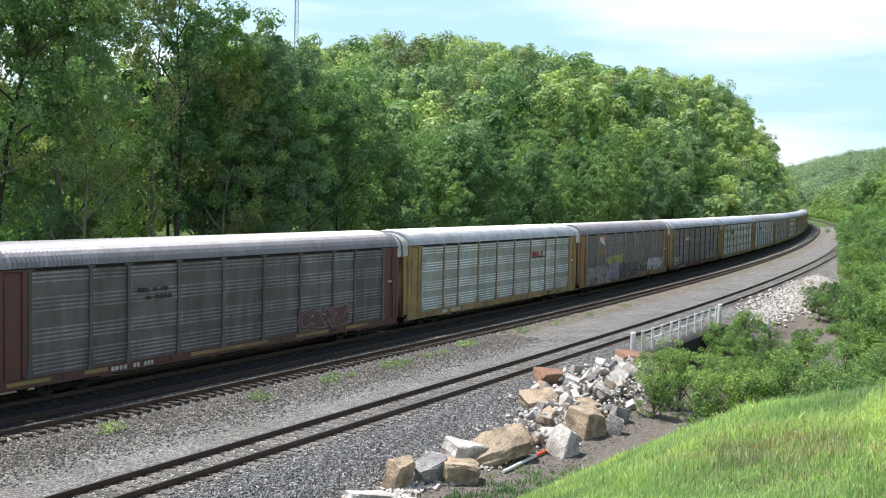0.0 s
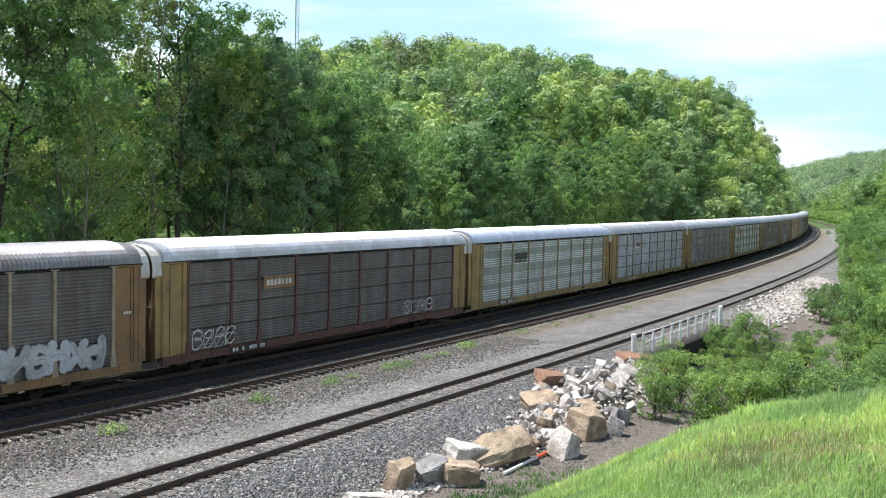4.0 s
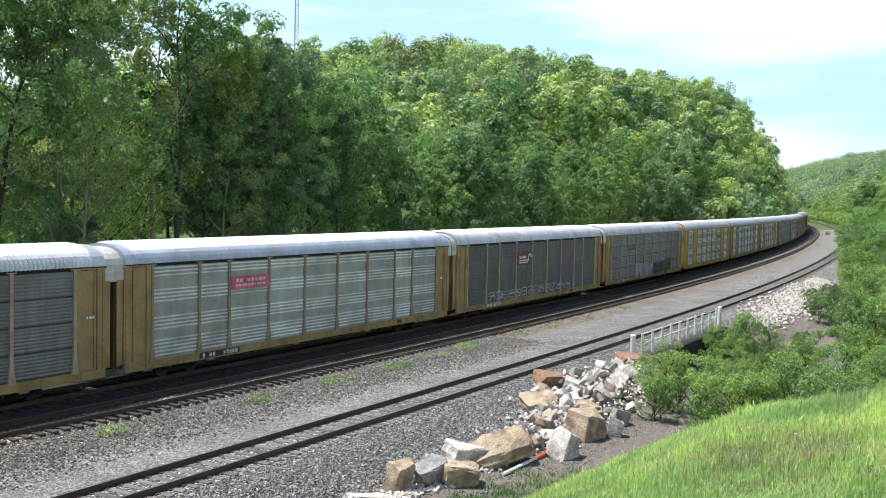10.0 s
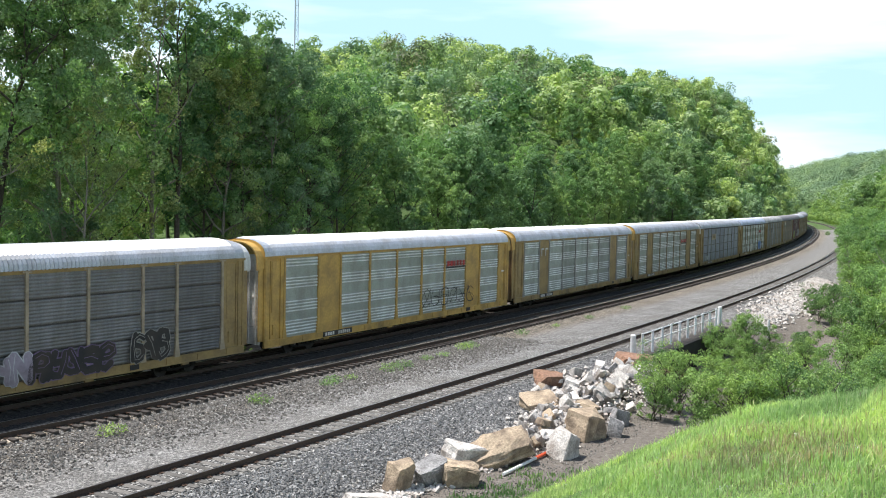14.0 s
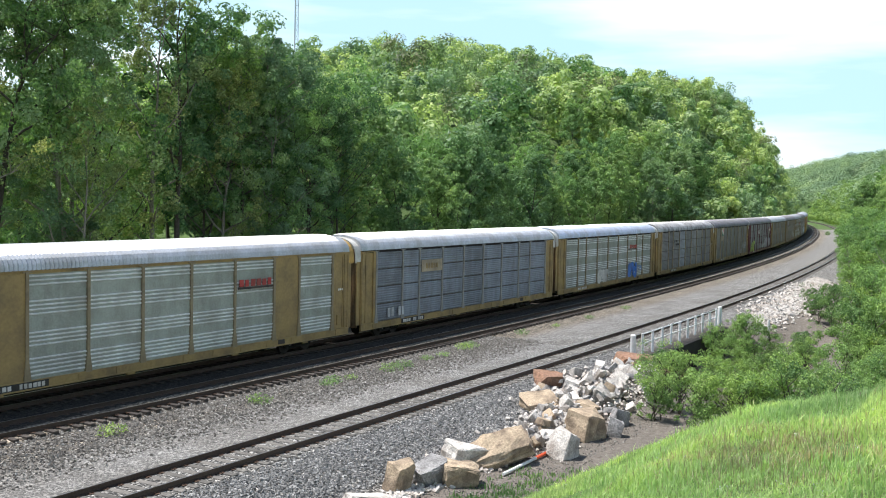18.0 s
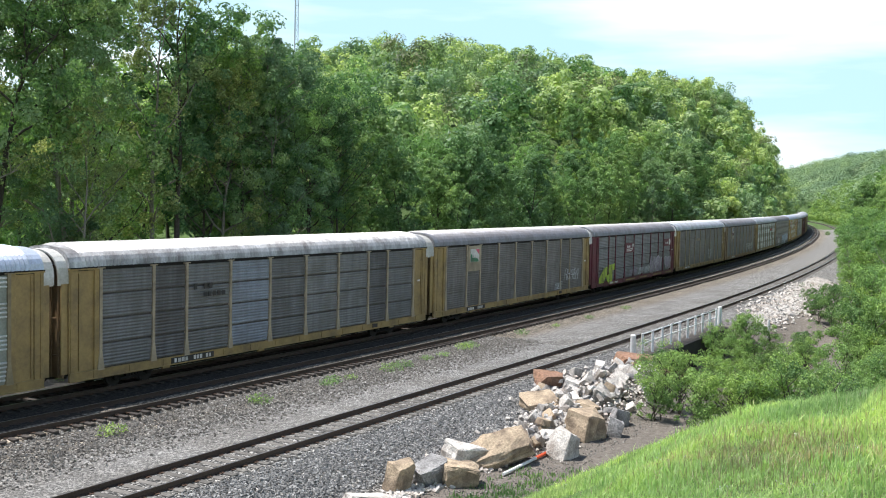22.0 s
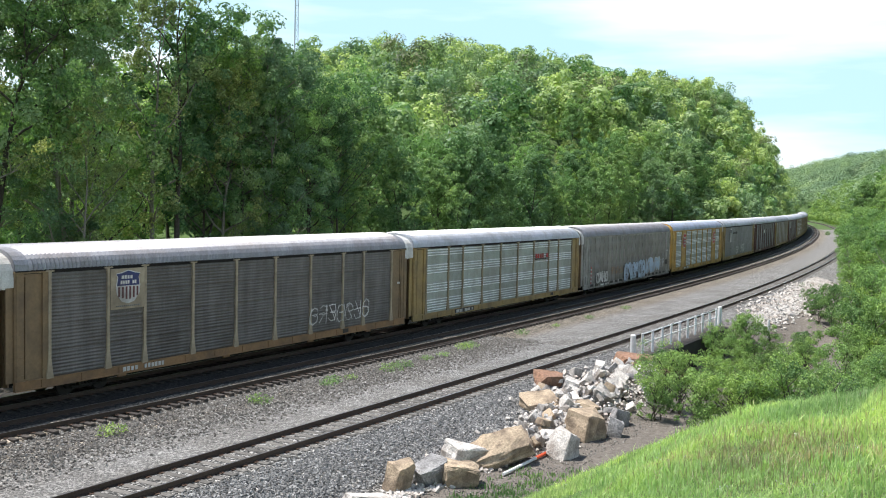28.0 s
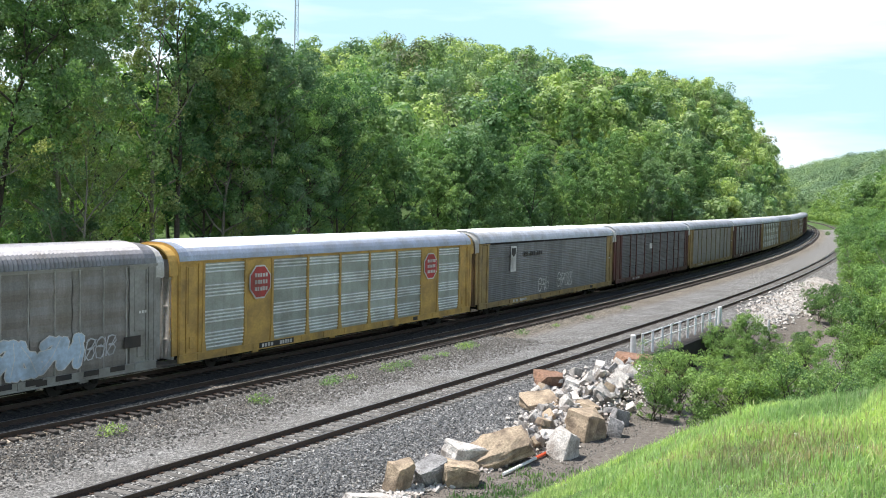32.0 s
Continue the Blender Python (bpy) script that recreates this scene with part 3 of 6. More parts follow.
def hood_mesh():
    """Curved sheet hood that reaches over the gap towards the next car, at the end towards -x."""
    a, verts = -BODY / 2, []
    prof = [(y * 0.96, EAVE - 0.30 + (z - EAVE) * 1.22) for y, z in arch(12)]
    prof = [(prof[0][0], EAVE - 0.62)] + prof + [(prof[-1][0], EAVE - 0.62)]
    rings = ((a + 0.2, 1.0, 0.0), (a - 0.50, 1.0, 0.0), (a - 0.50, 0.96, -0.06), (a + 0.2, 0.96, -0.06))
    for x, k, dz in rings:
        verts += [(x, y * k, z + dz) for y, z in prof]
    n = len(prof)
    f = [(r * n + i, r * n + i + 1, (r + 1) * n + i + 1, (r + 1) * n + i) for r in range(3) for i in range(n - 1)]
    return quick_mesh("end_hood", verts, f, [None])


def underframe_mesh():
    bm = bmesh.new()
    add_box(bm, -13.55, 13.55, -1.42, 1.42, SILL1 - 0.12, SILL1 - 0.04)
    add_box(bm, -13.6, 13.6, -0.25, 0.25, 0.62, SILL1 - 0.12)
    add_box(bm, -8.5, 8.5, -0.3, 0.3, 0.26, 0.62, 0.03)
    for x in np.arange(-12.5, 12.6, 2.5):
        add_box(bm, x - 0.06, x + 0.06, -1.38, 1.38, 0.72, SILL1 - 0.12)
    add_cyl(bm, 0.22, (-1.6, -0.75, 0.68), (0.2, -0.75, 0.68), 12)
    add_box(bm, 2.2, 3.0, -1.0, -0.5, 0.45, 0.85, 0.03)
    return done(bm, "underframe", [None])


def coupler_mesh():
    bm = bmesh.new()
    add_box(bm, -14.12, -13.4, -0.10, 0.10, 0.72, 0.92, 0.03)
    add_box(bm, -14.26, -13.98, -0.16, 0.17, 0.68, 0.98, 0.05)
    add_cyl(bm, 0.035, (-13.7, -0.35, 0.75), (-14.2, -0.28, 0.42), 7)
    add_box(bm, -13.78, -13.66, -1.4, 1.4, 0.80, 0.90, 0.01)
    return done(bm, "coupler", [None])


def side_frame_mesh():
    bm = bmesh.new()
    for sy in (-1, 1):
        y0, y1 = sorted((sy * 0.93, sy * 1.08))
        add_box(bm, -1.25, 1.25, y0, y1, 0.62, 0.78, 0.03)
        add_box(bm, -0.75, 0.75, y0, y1, 0.26, 0.38, 0.03)
        for sx in (-1, 1):
            add_box(bm, sx * 0.34 - 0.07, sx * 0.34 + 0.07, y0, y1, 0.3, 0.7)
            add_box(bm, sx * 0.89 - 0.16, sx * 0.89 + 0.16, y0 - 0.01, y1 + 0.01, 0.30, 0.60, 0.05)
        for k in (-0.16, 0, 0.16):
            add_cyl(bm, 0.065, (k, sy * 1.0, 0.36), (k, sy * 1.0, 0.62), 8)
    add_box(bm, -0.2, 0.2, -1.1, 1.1, 0.5, 0.72, 0.03)
    return done(bm, "side_frames", [None])


def wheelset_mesh():
    bm = bmesh.new()
    add_cyl(bm, 0.085, (0, -1.05, 0), (0, 1.05, 0), 10)
    for sy in (-1, 1):
        add_cyl(bm, 0.42, (0, sy * 0.70, 0), (0, sy * 0.83, 0), 24)
        add_cyl(bm, 0.455, (0, sy * 0.68, 0), (0, sy * 0.705, 0), 24)
        add_cyl(bm, 0.30, (0, sy * 0.83, 0), (0, sy * 0.845, 0), 20)
        add_cyl(bm, 0.12, (0, sy * 0.80, 0), (0, sy * 0.90, 0), 12)
    return done(bm, "wheelset", [None])


def thin_mesh():
    bm = bmesh.new()
    add_box(bm, -0.022, 0.022, -0.075, 0.02, SILL1 - 0.02, EAVE - 0.08, 0.008)
    return done(bm, "rib", [None])


THIN = thin_mesh()
POST, SILL, TOPRAIL, ENDS = post_mesh(), sill_mesh(), top_rail_mesh(), [end_side_mesh(0), end_side_mesh(1)]
HOOD = hood_mesh()
DOOR, ROOF, GABLE, FRAME, COUPLER, SIDE_FRAMES, WHEELSET = end_door_meshes(), roof_mesh(), roof_end_mesh(0), underframe_mesh(), coupler_mesh(), side_frame_mesh(), wheelset_mesh()

# The deep shade below the cars is put into these two dark colours.
UNDER = surface("underframe_near_black", (0.018, 0.016, 0.015), 0.3, 8, 0.9)
WHEEL = surface("wheel_steel", (0.035, 0.03, 0.027), 0.3, 14, 0.75, 0.2)
ROOF_ZINC = zinc("roof_zinc", (0.55, 0.575, 0.625), streak=0.12, rough=0.42, metal=0.35, grime=(0.36, 0.35, 0.34))
ROOF_BLUE = zinc("roof_pale_blue_zinc", (0.54, 0.60, 0.73), streak=0.10, rough=0.42, metal=0.3, grime=(0.38, 0.38, 0.40))
ROOF_DULL = zinc("roof_dull_zinc", (0.31, 0.31, 0.335), streak=0.2, rough=0.5, metal=0.3, grime=(0.22, 0.20, 0.19))
ROOF_STAINED = zinc("roof_stained_zinc", (0.52, 0.52, 0.53), streak=0.35, rough=0.5, metal=0.25, grime=(0.13, 0.11, 0.10))
FLAT = dict(per_object=0.0, bmp=0.05)


def paint(name, rgb, var=0.15):
    return surface(name, rgb, var, 7, 0.6, dirt=(0.085, 0.062, 0.045), dirt_amount=0.65, **FLAT)


YELLOW = paint("frame_dull_yellow", (0.35, 0.24, 0.095))
OCHRE_POST = paint("post_faded_ochre", (0.30, 0.235, 0.14))
BRIGHT_YELLOW = paint("frame_bright_yellow", (0.55, 0.34, 0.09))
TAN = paint("frame_faded_tan", (0.42, 0.34, 0.235))
BROWN = paint("frame_oxide_brown", (0.125, 0.05, 0.042))
MAROON = paint("frame_maroon", (0.15, 0.032, 0.045))
RUST = paint("frame_rusty_ochre", (0.30, 0.17, 0.08))
PALE_RIB = paint("rib_pale_grey", (0.46, 0.44, 0.40))
GREYF = paint("frame_grey", (0.32, 0.31, 0.28))
OFFWHITE = paint("paint_off_white", (0.72, 0.70, 0.66))
BLACK = paint("paint_black", (0.02, 0.02, 0.022))
RED = paint("paint_red", (0.50, 0.05, 0.045))
PINK = paint("paint_pink_red", (0.72, 0.12, 0.20))
BLUE = paint("paint_dark_blue", (0.035, 0.045, 0.15))
SIGNBLUE = paint("paint_bright_blue", (0.05, 0.20, 0.62))
GREEN = paint("paint_green", (0.03, 0.25, 0.12))
DULL_LIME = paint("paint_dull_lime", (0.36, 0.37, 0.10))
LIME = paint("paint_lime", (0.45, 0.60, 0.06))
PURPLE = paint("paint_purple", (0.20, 0.14, 0.27))
LILAC = paint("paint_lilac_grey", (0.36, 0.31, 0.38))
PALEBLUE = paint("paint_pale_blue", (0.48, 0.60, 0.72))
GREYW = paint("paint_grey_white", (0.55, 0.56, 0.58))
RIB = sheet_metal("rib_bright_zinc", (0.90, 0.91, 0.90), 0.08, 0.5, 0.1, (0.45, 0.44, 0.40))
RIB_DIRTY = sheet_metal("rib_dirty_zinc", (0.36, 0.35, 0.345), 0.3, 0.5, 0.1, (0.14, 0.125, 0.115))
PALE_GREEN = zinc("sheet_pale_green", (0.38, 0.41, 0.365), streak=0.15, grime=(0.25, 0.25, 0.21))
PALE = zinc("sheet_pale_zinc", (0.48, 0.51, 0.53), streak=0.15, grime=(0.26, 0.26, 0.26))
BLUEGREY = zinc("sheet_blue_grey_zinc", (0.26, 0.285, 0.325), streak=0.18, grime=(0.17, 0.17, 0.18))
MIDGREY = zinc("sheet_mid_grey_zinc", (0.215, 0.214, 0.21), streak=0.22, grime=(0.15, 0.14, 0.12))
DARKGREY = zinc("sheet_dark_grey_zinc", (0.15, 0.145, 0.142), streak=0.28, grime=(0.085, 0.075, 0.065))
BROWNGREY = zinc("sheet_brown_grey_zinc", (0.18, 0.165, 0.15), streak=0.25, grime=(0.10, 0.085, 0.07))
TANGREY = zinc("sheet_tan_grey_zinc", (0.28, 0.258, 0.238), streak=0.2, grime=(0.18, 0.16, 0.13))

# Frame yellow darkened: shade of the gap between cars is put into the doors' colour.
DOOR_DARK = paint("end_door_dark_brown", (0.24, 0.16, 0.085))
# Seam colour holds grime and, painted in, the shade of the recess.
SEAM = paint("sheet_seam_grime_and_shade", (0.075, 0.07, 0.065))

HOOD_WHITE = sheet_metal("hood_pale_sheet", (0.66, 0.65, 0.62), 0.15, 0.5, 0.1, (0.40, 0.36, 0.30))

CARS = {}


def bay_x(pos):
    """Middle of a bay, and its width, counted from the end that leads towards the camera."""
    return (POST_X[pos] + POST_X[pos + 1]) / 2, BAYS[pos]


def build_car(n, kind, sheet, frame_m, label, roof=None, post_m=None, end_m=None, style=0, plain=(), patch=(), gable=None, door_m=None, ribs=False, posts=True, rib_m=None):
    """One enclosed car carrier. plain: bays closed with flat sheet in the frame's paint; patch: bays with a darker sheet."""
    car = new("autorack_car")
    tagged(car, label, "freight car", "cars of the train")
    post_m, end_m, roof = post_m or (OCHRE_POST if frame_m is YELLOW else frame_m), end_m or frame_m, roof or ROOF_ZINC
    flip = pose(0, 0, 0, 0, 0, 180)
    for side in (pose(0, -HALF, 0), flip @ pose(0, -HALF, 0)):
        for i, w in enumerate(BAYS):
            x, _ = bay_x(i if side.translation.y < 0 else len(BAYS) - 1 - i)
            at = side @ pose(x if side.translation.y < 0 else -x, 0, 0)
            if i in plain:
                bm_key = ("plain", w)
                if bm_key not in PANELS:
                    bm = bmesh.new()
                    add_box(bm, -w / 2 + 0.02, w / 2 - 0.02, -0.03, 0.06, SILL1 - 0.03, EAVE - 0.12, 0.008)
                    PANELS[bm_key] = done(bm, "panel", [None])
                part("panel", PANELS[bm_key], [frame_m], car, "plain painted panel", at)
            else:
                m = sheet
                if i in dict(patch):
                    m = dict(patch)[i]
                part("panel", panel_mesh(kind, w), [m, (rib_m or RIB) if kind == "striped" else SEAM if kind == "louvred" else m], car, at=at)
        for x in ([-BODY / 2 + 1.7 + k * (BODY - 3.4) / 20 for k in range(21)] if ribs else POST_X if posts else ()):
            part("rib" if ribs else "post", THIN if ribs else POST, post_m, car, at=side @ pose(x, 0, 0))
        part("side_sill", SILL, frame_m, car, at=side)
        # style 0 cars get a near-black top rail below the eave
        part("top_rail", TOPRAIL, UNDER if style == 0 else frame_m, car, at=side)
        for f in (0, 1):
            # the end bay's mesh is mirrored by turning it about the car and laying it on the other side
            me = ENDS[style]
            part("end_bay", me if f == 0 else mirrored(me), end_m, car, at=side)
    part("roof", ROOF, roof, car, "corrugated rounded metal roof")
    part("underframe", FRAME, UNDER, car)
    for turn in (pose(0, 0, 0), flip):
        part("roof_end", GABLE, gable or roof, car, at=turn)
        part("end_hood", HOOD, gable or HOOD_WHITE, car, "pale sheet hood over the gap", at=turn)
        for side in (0, 1):
            leaf = part("door_leaf", DOOR[0] if side == 0 else flipped(DOOR[0]), door_m or DOOR_DARK, car, at=turn @ pose(-BODY / 2 - 0.22, 0, 0))
            part("lock_rod", DOOR[2], UNDER, leaf, at=pose(0, 0.5 if side == 0 else -0.5, 0))
        for z in (1.7, 3.2, 4.5):
            part("cross_rail", DOOR[1], door_m or DOOR_DARK, car, at=turn @ pose(-BODY / 2 - 0.22, 0, z))
        part("coupler", COUPLER, UNDER, car, at=turn)
        truck = part("truck_frame", SIDE_FRAMES, UNDER, car, at=turn @ pose(-9.9, 0, 0))
        for x in (-0.89, 0.89):
            part("wheelset", WHEELSET, WHEEL, truck, at=pose(x, 0, 0.42))
    CARS[n] = car
    return car


MIRROR = {}


def mirrored(me):
    if me.name not in MIRROR:
        bm = bmesh.new()
        bm.from_mesh(me)
        for v in bm.verts:
            v.co.x = -v.co.x
        bmesh.ops.reverse_faces(bm, faces=bm.faces)
        MIRROR[me.name] = done(bm, me.name, [None])
    return MIRROR[me.name]


def flipped(me):
    """The same mesh mirrored across the car's middle line."""
    key = me.name + "_y"
    if key not in MIRROR:
        bm = bmesh.new()
        bm.from_mesh(me)
        for v in bm.verts:
            v.co.y = -v.co.y
        bmesh.ops.reverse_faces(bm, faces=bm.faces)
        MIRROR[key] = done(bm, me.name, [None])
    return MIRROR[key]


def mark(n, x, z, w, h, material, name="sign", label="", proud=0.115, parent=None):
    """A painted plate on the near side; x from the car's middle, away from the camera positive."""
    bm = bmesh.new()
    add_box(bm, x - w / 2, x + w / 2, -HALF - proud, -HALF - proud + 0.02, z - h / 2, z + h / 2)
    return part(name, bm, material, parent or CARS[n], label)


def bars(n, x, z, w, h, count, material, seed=1, name="stencil", proud=0.118, lean=0.0):
    """A row of plain bars standing for lettering."""
    rng, step = random.Random(seed), w / count
    for k in range(count):
        if rng.random() < 0.12:
            continue
        x0, bm = x - w / 2 + k * step, bmesh.new()
        add_box(bm, x0 + step * 0.12, x0 + step * rng.uniform(0.7, 0.9), -HALF - proud, -HALF - proud + 0.02, z - h / 2, z + h / 2 * rng.uniform(0.75, 1))
        part(name, bm, material, CARS[n])


def ribbon(bm, pts, t, y):
    """A flat stroke of half width t along (x, z) points, with blunt rounded ends."""
    a, b = Vector(pts[0]), Vector(pts[-1])
    first, last = (a - Vector(pts[1])).normalized() * t * 0.7, (b - Vector(pts[-2])).normalized() * t * 0.7
    line = [(tuple(a + first), t * 0.45)] + [(p, t) for p in pts] + [(tuple(b + last), t * 0.45)]
    ring = []
    for i, (p, w) in enumerate(line):
        q0, q1 = line[max(i - 1, 0)][0], line[min(i + 1, len(line) - 1)][0]
        dx, dz = q1[0] - q0[0], q1[1] - q0[1]
        r = math.hypot(dx, dz) + 1e-6
        ox, oz = -dz / r * w, dx / r * w
        ring.append((bm.verts.new((p[0] - ox, y, p[1] - oz)), bm.verts.new((p[0] + ox, y, p[1] + oz))))
    for u, v in zip(ring, ring[1:]):
        bm.faces.new((u[0], u[1], v[1], v[0]))


def sprayed_glyph(rng, cx, cz, w, h, lean, count):
    """A few bent strokes that hang together like a sprayed letter."""
    pool = [[(-0.42, -0.5), (-0.46, 0.0), (-0.34, 0.5)], [(0.36, -0.5), (0.42, 0.0), (0.30, 0.48)],
            [(-0.42, 0.36), (-0.1, 0.5), (0.3, 0.42), (0.44, 0.16), (0.2, -0.02), (-0.25, 0.0)],
            [(-0.4, -0.3), (-0.1, -0.5), (0.32, -0.44), (0.46, -0.2), (0.25, 0.04), (-0.2, 0.06)],
            [(-0.4, 0.45), (0.0, 0.05), (0.42, -0.46)], [(0.42, 0.46), (0.05, 0.0), (-0.4, -0.46)],
            [(-0.44, 0.02), (0.0, 0.1), (0.44, -0.02)], [(0.4, 0.32), (0.0, 0.5), (-0.4, 0.3), (-0.46, -0.1), (-0.3, -0.44), (0.1, -0.5), (0.42, -0.3)]]
    out = []
    for pts in rng.sample(pool, count):
        out.append([(cx + u * w + lean * v * h + rng.uniform(-0.05, 0.05) * w, cz + v * h + rng.uniform(-0.05, 0.05) * h) for u, v in pts])
    return out


def graffiti(n, x0, x1, z0, z1, fill, line, seed, letters=8, label="sprayed lettering", wild=False):
    """Sprayed lettering that nobody can read: fat strokes with an outline, or thin lines where fill is None."""
    rng = random.Random(seed)
    y = -HALF - 0.125
    w, h = (x1 - x0) / letters, z1 - z0
    lean = rng.uniform(-0.05, 0.3)
    for i in range(letters):
        cx, cz = x0 + w * (i + 0.5), (z0 + z1) / 2 + h * rng.uniform(-0.05, 0.05)
        strokes = sprayed_glyph(rng, cx, cz, w * 0.95, h * rng.uniform(0.8, 1.0), lean, 3 if fill is not None else 4)
        fat = min(w * 0.20, h * 0.17) * rng.uniform(0.85, 1.15)
        lines = bmesh.new()
        if fill is not None:
            body = bmesh.new()
            for k, pts in enumerate(strokes):
                ribbon(lines, pts, fat + 0.045, y - 0.0008 * k - 0.003 * (i % 2))
                ribbon(body, pts, fat, y - 0.010 - 0.0008 * k - 0.003 * (i % 2))
            for k, pts in enumerate(strokes[:1 if not wild else 2]):
                ribbon(lines, [(a + fat * 0.25, b + fat * 0.2) for a, b in pts], 0.016, y - 0.020 - 0.0008 * k)
            part("graffiti_letter", body, fill, CARS[n], label)
        else:
            for k, pts in enumerate(strokes):
                ribbon(lines, pts, rng.uniform(0.018, 0.032), y - 0.0008 * k)
        part("graffiti_outline", lines, line, CARS[n], label)


STR, LOU, FIN = "striped", "louvred", "fine"
SPEC = {
    -1: (LOU, DARKGREY, BROWN, "dirty brown-framed autorack car", {}),
    0: (STR, DARKGREY, BROWN, "dirty dark grey autorack car with oxide brown ends", dict(post_m=DARKGREY, roof=ROOF_DULL, rib_m=RIB_DIRTY)),
    1: (STR, PALE_GREEN, YELLOW, "pale green slatted autorack car with dull yellow frame", {}),
    2: (FIN, BROWNGREY, RUST, "grey autorack car with heavy graffiti along its side", dict(post_m=TAN, end_m=RUST, roof=ROOF_DULL)),
    3: (LOU, BROWNGREY, BROWN, "brownish grey autorack car with graffiti outlines", dict(end_m=YELLOW)),
    4: (STR, PALE_GREEN, YELLOW, "pale green slatted autorack car with a black emblem", dict(roof=ROOF_BLUE)),
    5: (LOU, PALE, YELLOW, "light blue-grey autorack car with a small white emblem plate", {}),
    6: (LOU, MIDGREY, YELLOW, "grey autorack car with a shield emblem on tan panel", dict(post_m=TAN)),
    7: (STR, PALE_GREEN, YELLOW, "pale slatted autorack car with a red sign", dict(roof=ROOF_BLUE)),
    8: (FIN, DARKGREY, YELLOW, "dark grimy autorack car with a maroon plate", dict(post_m=TAN)),
    9: (LOU, MIDGREY, YELLOW, "grey autorack car with a red sign and purple graffiti", dict(post_m=TAN, style=1)),
    10: (STR, PALE_GREEN, BRIGHT_YELLOW, "slatted autorack car with bright yellow panels and black graffiti", dict(plain=(1, 7), gable=BRIGHT_YELLOW, door_m=OFFWHITE, style=1)),
    11: (STR, PALE_GREEN, YELLOW, "pale slatted autorack car with tan panels at each end", dict(plain=(1, 7), gable=BRIGHT_YELLOW, post_m=GREYF, style=1)),
    12: (STR, PALE_GREEN, YELLOW, "pale slatted autorack car with two plain yellow panels", dict(plain=(1, 7), gable=BRIGHT_YELLOW, door_m=OFFWHITE, style=1)),
    13: (LOU, BLUEGREY, YELLOW, "blue-grey autorack car with a faded yellow sign", dict(post_m=GREYF)),
    14: (STR, PALE_GREEN, YELLOW, "pale slatted autorack car with white and blue patches", dict(roof=ROOF_BLUE)),
    15: (LOU, MIDGREY, YELLOW, "grey autorack car patched with odd sheets", dict(post_m=TAN, roof=ROOF_STAINED, patch=((1, DARKGREY), (3, BLUEGREY), (4, MIDGREY), (7, DARKGREY)))),
    16: (FIN, BROWNGREY, YELLOW, "brown-grey autorack car with a green emblem on white plate", dict(post_m=TAN, roof=ROOF_DULL)),
    17: (LOU, MIDGREY, MAROON, "maroon-framed autorack car with white plates and graffiti", dict(roof=ROOF_DULL)),
    18: (FIN, BROWNGREY, YELLOW, "brownish grey autorack car with yellow ends", dict(post_m=TAN)),
    19: (FIN, BROWNGREY, RUST, "weathered grey autorack car with a shield emblem and pale graffiti", dict(post_m=TAN, end_m=DOOR_DARK, roof=ROOF_DULL)),
    20: (STR, PALE_GREEN, YELLOW, "pale slatted autorack car with weathered yellow frame", {}),
    21: ("smooth", TANGREY, GREYF, "smooth grey autorack car with white graffiti", dict(ribs=True, style=1, roof=ROOF_DULL, post_m=PALE_RIB)),
    22: (STR, PALE_GREEN, BRIGHT_YELLOW, "bright yellow autorack car with two red octagon emblems", dict(plain=(1, 7), gable=BRIGHT_YELLOW, door_m=OFFWHITE, style=1, roof=ROOF_BLUE)),
    23: (FIN, MIDGREY, YELLOW, "grey autorack car with a small shield and white graffiti", dict(posts=False)),
    24: (LOU, DARKGREY, BROWN, "dark brown-framed autorack car with a white emblem", {}),
    25: (FIN, TANGREY, YELLOW, "tan-grey autorack car with yellow ends", {}),
    26: (LOU, MIDGREY, BROWN, "grey autorack car with brown ends", {}),
    27: (STR, PALE_GREEN, YELLOW, "pale slatted autorack car far down the train", {}),
    28: (LOU, MIDGREY, YELLOW, "grey autorack car far down the train", {}),
    29: (FIN, TANGREY, YELLOW, "tan-grey autorack car far down the train", {}),
    30: (STR, PALE, YELLOW, "pale autorack car far down the train", {}),
    31: (LOU, MIDGREY, BROWN, "grey autorack car far down the train", {}),
    32: (LOU, PALE, YELLOW, "light grey autorack car far down the train", {}),
    33: (FIN, MIDGREY, YELLOW, "grey autorack car far down the train", {}),
}
for n_, (kind_, sheet_, frame_, label_, more_) in SPEC.items():
    build_car(n_, kind_, sheet_, frame_, label_, **more_)


def plate_poly(n, pts, material, name="emblem", proud=0.13, label=""):
    """A flat painted shape of (x, z) corners on the near side."""
    bm = bmesh.new()
    bm.faces.new([bm.verts.new((x, -HALF - proud, z)) for x, z in pts])
    bmesh.ops.recalc_face_normals(bm, faces=bm.faces)
    g = bmesh.ops.extrude_face_region(bm, geom=bm.faces[:])
    for v in g["geom"]:
        if isinstance(v, bmesh.types.BMVert):
            v.co.y += 0.018
    bmesh.ops.recalc_face_normals(bm, faces=bm.faces)
    part(name, bm, material, CARS[n], label)


